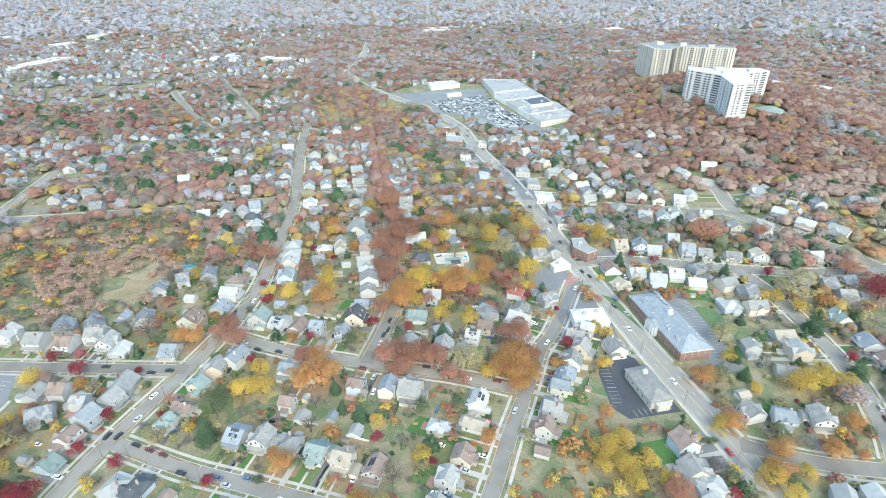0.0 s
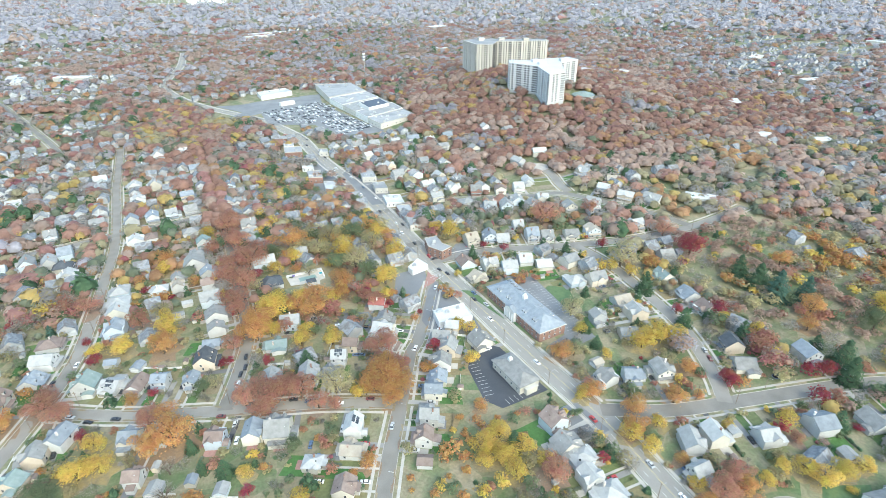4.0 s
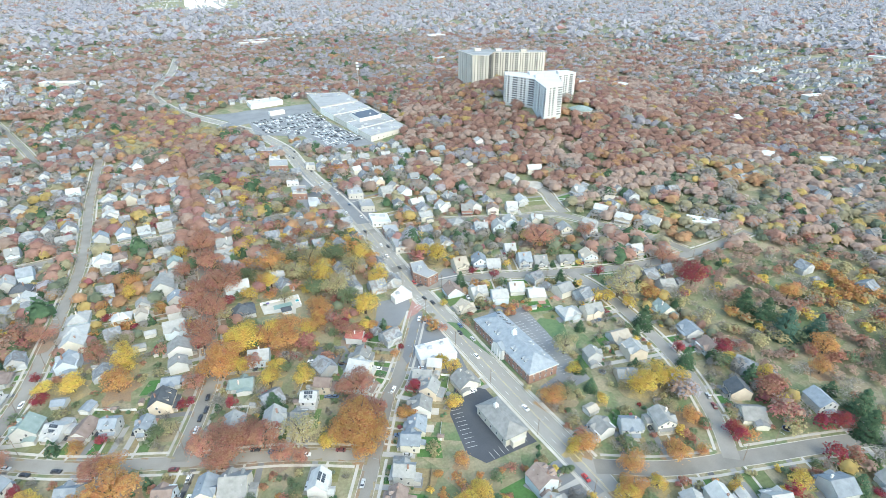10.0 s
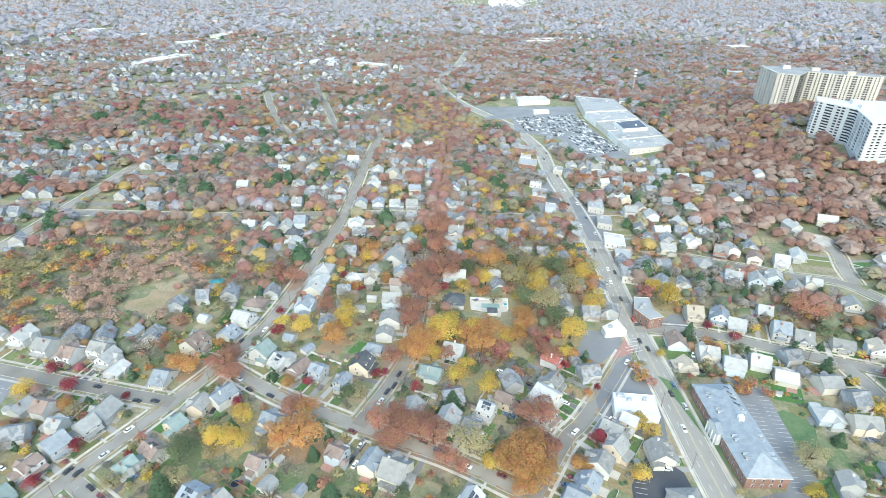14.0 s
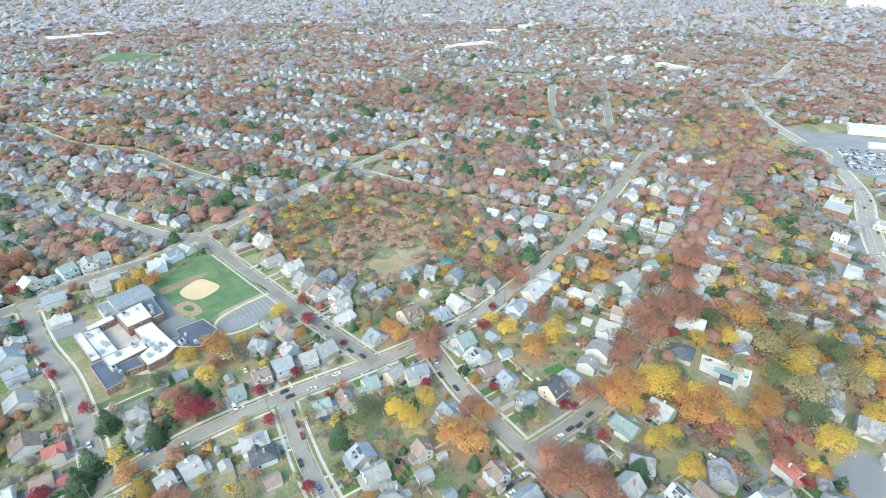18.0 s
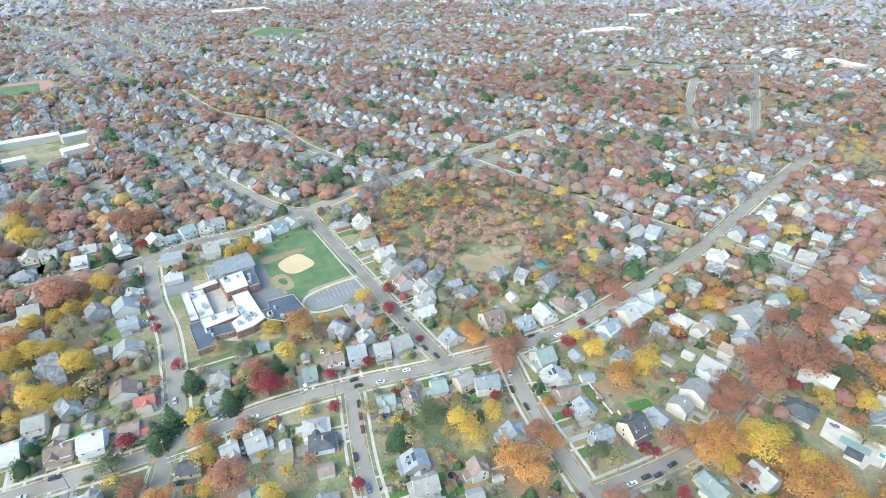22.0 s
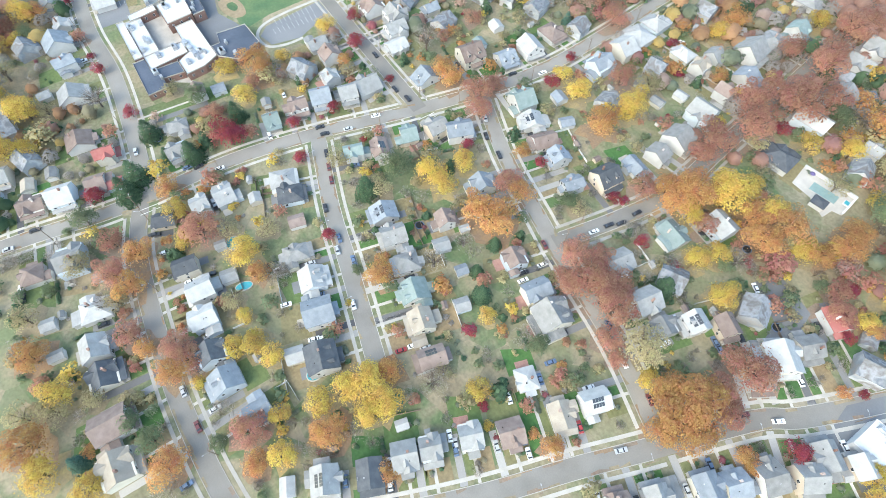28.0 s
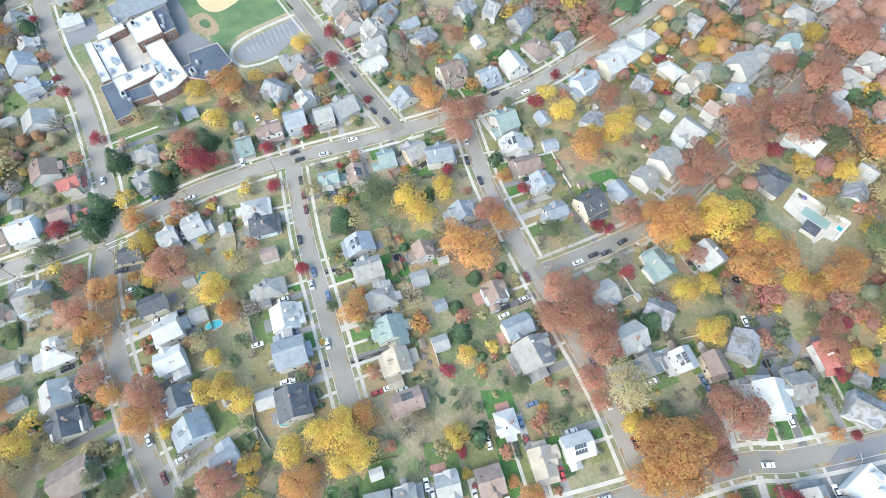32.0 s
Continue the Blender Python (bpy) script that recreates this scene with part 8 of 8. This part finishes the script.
# a garage or shed behind two houses in three, as part of the same masses
small = (rs.uniform(size=len(dist)) < 0.66) & (dist < 1500)
n_main = len(dist)
turn_g = np.radians(far_dir[small])
behind = rs.choice((-1, 1), small.sum()) * rs.uniform(11, 14, small.sum())
aside = rs.uniform(-6, 6, small.sum())
g_xy = far_xy[small] + np.stack([aside * np.cos(turn_g) - behind * np.sin(turn_g), aside * np.sin(turn_g) + behind * np.cos(turn_g)], -1)
ok = free(g_xy, 11, 4, 7) & (nearest(g_xy, far_xy) > 9)
far_xy, far_dir, dist = np.concatenate([far_xy, g_xy[ok]]), np.concatenate([far_dir, far_dir[small][ok]]), np.concatenate([dist, dist[small][ok]])
hw = rs.uniform(4.0, 5.6, len(dist))
hd = rs.uniform(4.4, 6.2, len(dist))
hh = rs.choice((3.0, 5.2, 5.4), len(dist))
hw[n_main:], hd[n_main:], hh[n_main:] = hw[n_main:] * 0.6, hd[n_main:] * 0.55, 2.4
rot = np.radians(far_dir + rs.choice((0, 90), len(dist)))
zb = np.array([hill(x, y) for x, y in far_xy])


def placed(a, b, z):
    return np.stack([far_xy[:, 0] + a * np.cos(rot) - b * np.sin(rot), far_xy[:, 1] + a * np.sin(rot) + b * np.cos(rot), zb + z], -1)


z0, e = np.full(len(dist), -0.3), 0.4
rise = hd * 0.65
cor = [(-1, -1), (1, -1), (1, 1), (-1, 1)]
wq = []
for (a, b), (c2, d2) in zip(cor, cor[1:] + cor[:1]):
    wq.append(np.stack([placed(a * hw, b * hd, z0), placed(c2 * hw, d2 * hd, z0), placed(c2 * hw, d2 * hd, hh), placed(a * hw, b * hd, hh)], 1))
for s in (-1, 1):
    wq.append(np.stack([placed(s * hw, -hd * s, hh), placed(s * hw, hd * s, hh), placed(s * hw, 0 * hd, hh + rise), placed(s * hw, 0 * hd, hh + rise)], 1))
rq = [np.stack([placed(-s * (hw + e), s * -(hd + e), hh - 0.25), placed(s * (hw + e), s * -(hd + e), hh - 0.25), placed(s * (hw + e), 0 * hd, hh + rise + 0.1), placed(-s * (hw + e), 0 * hd, hh + rise + 0.1)], 1) for s in (-1, 1)]
# bluish tint of distance haze is put into these wall and roof colours
SUBURB_WALL = mat("suburb_walls", [(0.43, 0.445, 0.46), (0.36, 0.34, 0.32), (0.31, 0.335, 0.365), (0.49, 0.505, 0.52), (0.23, 0.21, 0.20), (0.39, 0.405, 0.42)], 0.8, by="noise", coarse=0.09, vary=0.1)
SUBURB_ROOF = mat("suburb_roofs", [(0.11, 0.12, 0.135), (0.22, 0.232, 0.25), (0.17, 0.16, 0.155), (0.30, 0.313, 0.33), (0.15, 0.167, 0.19), (0.25, 0.262, 0.28), (0.14, 0.147, 0.16)], 0.85, by="noise", coarse=0.11, vary=0.1)
tagged(new("suburb_house_walls", array_mesh("suburb_house_walls", np.concatenate(wq).reshape(-1, 3), SUBURB_WALL)), "pale walls of the distant suburban houses", "houses", kind="stuff")
tagged(new("suburb_house_roofs", array_mesh("suburb_house_roofs", np.concatenate(rq).reshape(-1, 3), SUBURB_ROOF)), "grey and white roofs of the distant suburban houses", "houses", kind="stuff")
far_road = Geo()
for v in range(-3200, 4400, 82):
    line = []
    for u in range(-2400, 2400, 20):
        y0 = v + 240 + 34 * math.sin(u * 0.0045 + v * 0.01)
        line.append(Vector((u * CA - y0 * SA, u * SA + y0 * CA)))
    xy = np.array([tuple(q) for q in line])
    ok = seen(xy, 2300) & ~wooded(xy) & (nearest(xy, H_XY) > 34)
    for x, y, r in BIG:
        ok &= np.hypot(xy[:, 0] - x, xy[:, 1] - y) > r
    ribbon(far_road, line, -4, 4, 0.03, keep=list(ok))
whole("suburb_streets", far_road, M["asphalt"], "straight grey streets of the distant suburb", "road", "structure")

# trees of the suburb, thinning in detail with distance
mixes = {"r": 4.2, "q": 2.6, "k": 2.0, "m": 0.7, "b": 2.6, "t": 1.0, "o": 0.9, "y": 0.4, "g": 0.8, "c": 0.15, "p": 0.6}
# mid leans on m, whose colour stands in for haze
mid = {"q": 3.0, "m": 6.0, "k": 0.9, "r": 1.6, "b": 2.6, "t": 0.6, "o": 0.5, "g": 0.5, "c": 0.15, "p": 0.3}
c = rs.uniform((-1100, -150), (1100, 1150), (60000, 2))
d = np.hypot(c[:, 0] - 15, c[:, 1] - 60)
c = c[seen(c, 1000) & ~wooded(c) & (d > 180)]
c = c[free(c, 12, 7, 8) & (nearest(c, H_XY) > np.where((c[:, 0] > -190) & (c[:, 0] < 240) & (c[:, 1] < 400), 24, 14)) & (nearest(c, SAMPLES["highway"]) > 14)]


def street_gap(xy):
    """How far a place lies from the nearest of the distant streets."""
    u, y0 = xy[:, 0] * CA + xy[:, 1] * SA, xy[:, 1] * CA - xy[:, 0] * SA
    v = y0 - 240
    for _ in range(6):
        v = y0 - 240 - 34 * np.sin(u * 0.0045 + v * 0.01)
    k = np.mod(v + 3200, 82)
    return np.minimum(k, 82 - k)


# tall trees in clumps behind the rows of houses, small ones along the streets
c = c[(nearest(c, far_xy) > 6.0)]
tuft = np.array([noise.noise((x * 0.013, y * 0.013, 21.0)) for x, y in c])
back = street_gap(c) > 24
odds = rs.uniform(size=len(c))
tall = (back & (tuft > -0.25) & (odds < 0.72)) | (~back & (tuft > 0.1) & (odds < 0.3))
old = clump(c) & (odds < 0.8)
tall |= old
small = ~tall & (odds < np.where(back, 0.7, 0.45))
d = np.hypot(c[:, 0] - 15, c[:, 1] - 60)
for pick, lo, hi in ((tall, 4.6, 8.0), (small, 2.2, 4.6)):
    for zone, n in ((d < 350, 320), ((d >= 350) & (d < 520), 96), (d >= 520, 48)):
        q = c[pick & zone]
        stand(q, rs.uniform(lo, hi, len(q)), mixes, n if lo > 3 else n // 2, rs, n == 320)
c = rs.uniform((-2000, -400), (2000, 2000), (52000, 2))
d = np.hypot(c[:, 0] - 15, c[:, 1] - 60)
c = c[seen(c, 1950) & (d > 960)][:20000]
c = c[free(c, 12, 7, 8)]
w = (np.array([noise.noise((x * 0.0021, y * 0.0021, 9.0)) for x, y in c]) < -0.1) | clump(c)
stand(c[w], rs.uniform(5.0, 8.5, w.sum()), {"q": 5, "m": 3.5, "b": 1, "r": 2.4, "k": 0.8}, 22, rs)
back = ~w & ((street_gap(c) > 23) | wooded(c)) & (rs.uniform(size=len(c)) < 0.85)
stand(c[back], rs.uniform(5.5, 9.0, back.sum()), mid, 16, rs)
c = rs.uniform((-4900, -900), (4900, 4950), (90000, 2))
d = np.hypot(c[:, 0] - 15, c[:, 1] - 60)
c = c[seen(c, 4950) & (d > 1900) & ~((c[:, 0] > -640) & (c[:, 0] < -100) & (c[:, 1] > 3300))][:24000]
# mostly m: the haze over the farthest land is in the crown colour
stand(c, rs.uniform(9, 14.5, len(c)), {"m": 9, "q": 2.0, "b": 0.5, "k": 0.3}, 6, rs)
# large pale roofs far off
for x, y, a, b, rz in (
    (-2392, 305, 26, 190, 0), (-2106, 604, 26, 90, 0), (-1735, 588, 60, 160, 0), (-684, 92, 12, 26, 12), (-695, 50, 12, 58, 3), (-626, 34, 12, 24, 8), (-632, 90, 12, 26, 14),
    (-512, 1260, 40, 16, 100), (-490, 1300, 50, 16, 100), (-530, 1220, 40, 16, 100), (-468, 1262, 60, 16, 100), (-372, 1258, 70, 22, -18), (-993, 1491, 60, 40, 60), (-1005, 1700, 40, 110, 0),
    (-870, 1200, 40, 150, -10), (-1268, 1599, 120, 40, 40), (-640, 2518, 150, 50, 50), (622, 905, 40, 26, 40), (918, 372, 22, 44, -20), (748, 342, 36, 14, 70), (916, 754, 40, 16, 0),
    (1016, 982, 50, 20, 30), (1469, 1050, 20, 60, 20), (1583, 863, 60, 30, 0), (540, 1830, 60, 40, 20), (400, 1355, 50, 24, -30), (512, 851, 24, 16, 20), (0, 1866, 120, 20, 20), (-20, 1800, 90, 16, 15),
    (550, 497, 22, 16, 30), (610, 470, 26, 14, -20), (656, 656, 30, 16, 60), (357, 368, 26, 12, -40), (-1500, 1700, 90, 40, 12), (-1300, 2100, 120, 40, 12), (1500, 2400, 110, 40, 12), (2300, 2600, 130, 40, 12)):
    t = thing("flat_roofed_building", pose(x, y, hill(x, y), 0, 0, rz), "long distant building with a white flat roof", "building", "distant flat-roofed buildings")
    part("wall", Geo().box(-a / 2, a / 2, -b / 2, b / 2, -1, 7), M["beige"], t)
    part("roof", Geo().box(-a / 2 - 0.4, a / 2 + 0.4, -b / 2 - 0.4, b / 2 + 0.4, 7, 7.5), M["flat_white"], t)
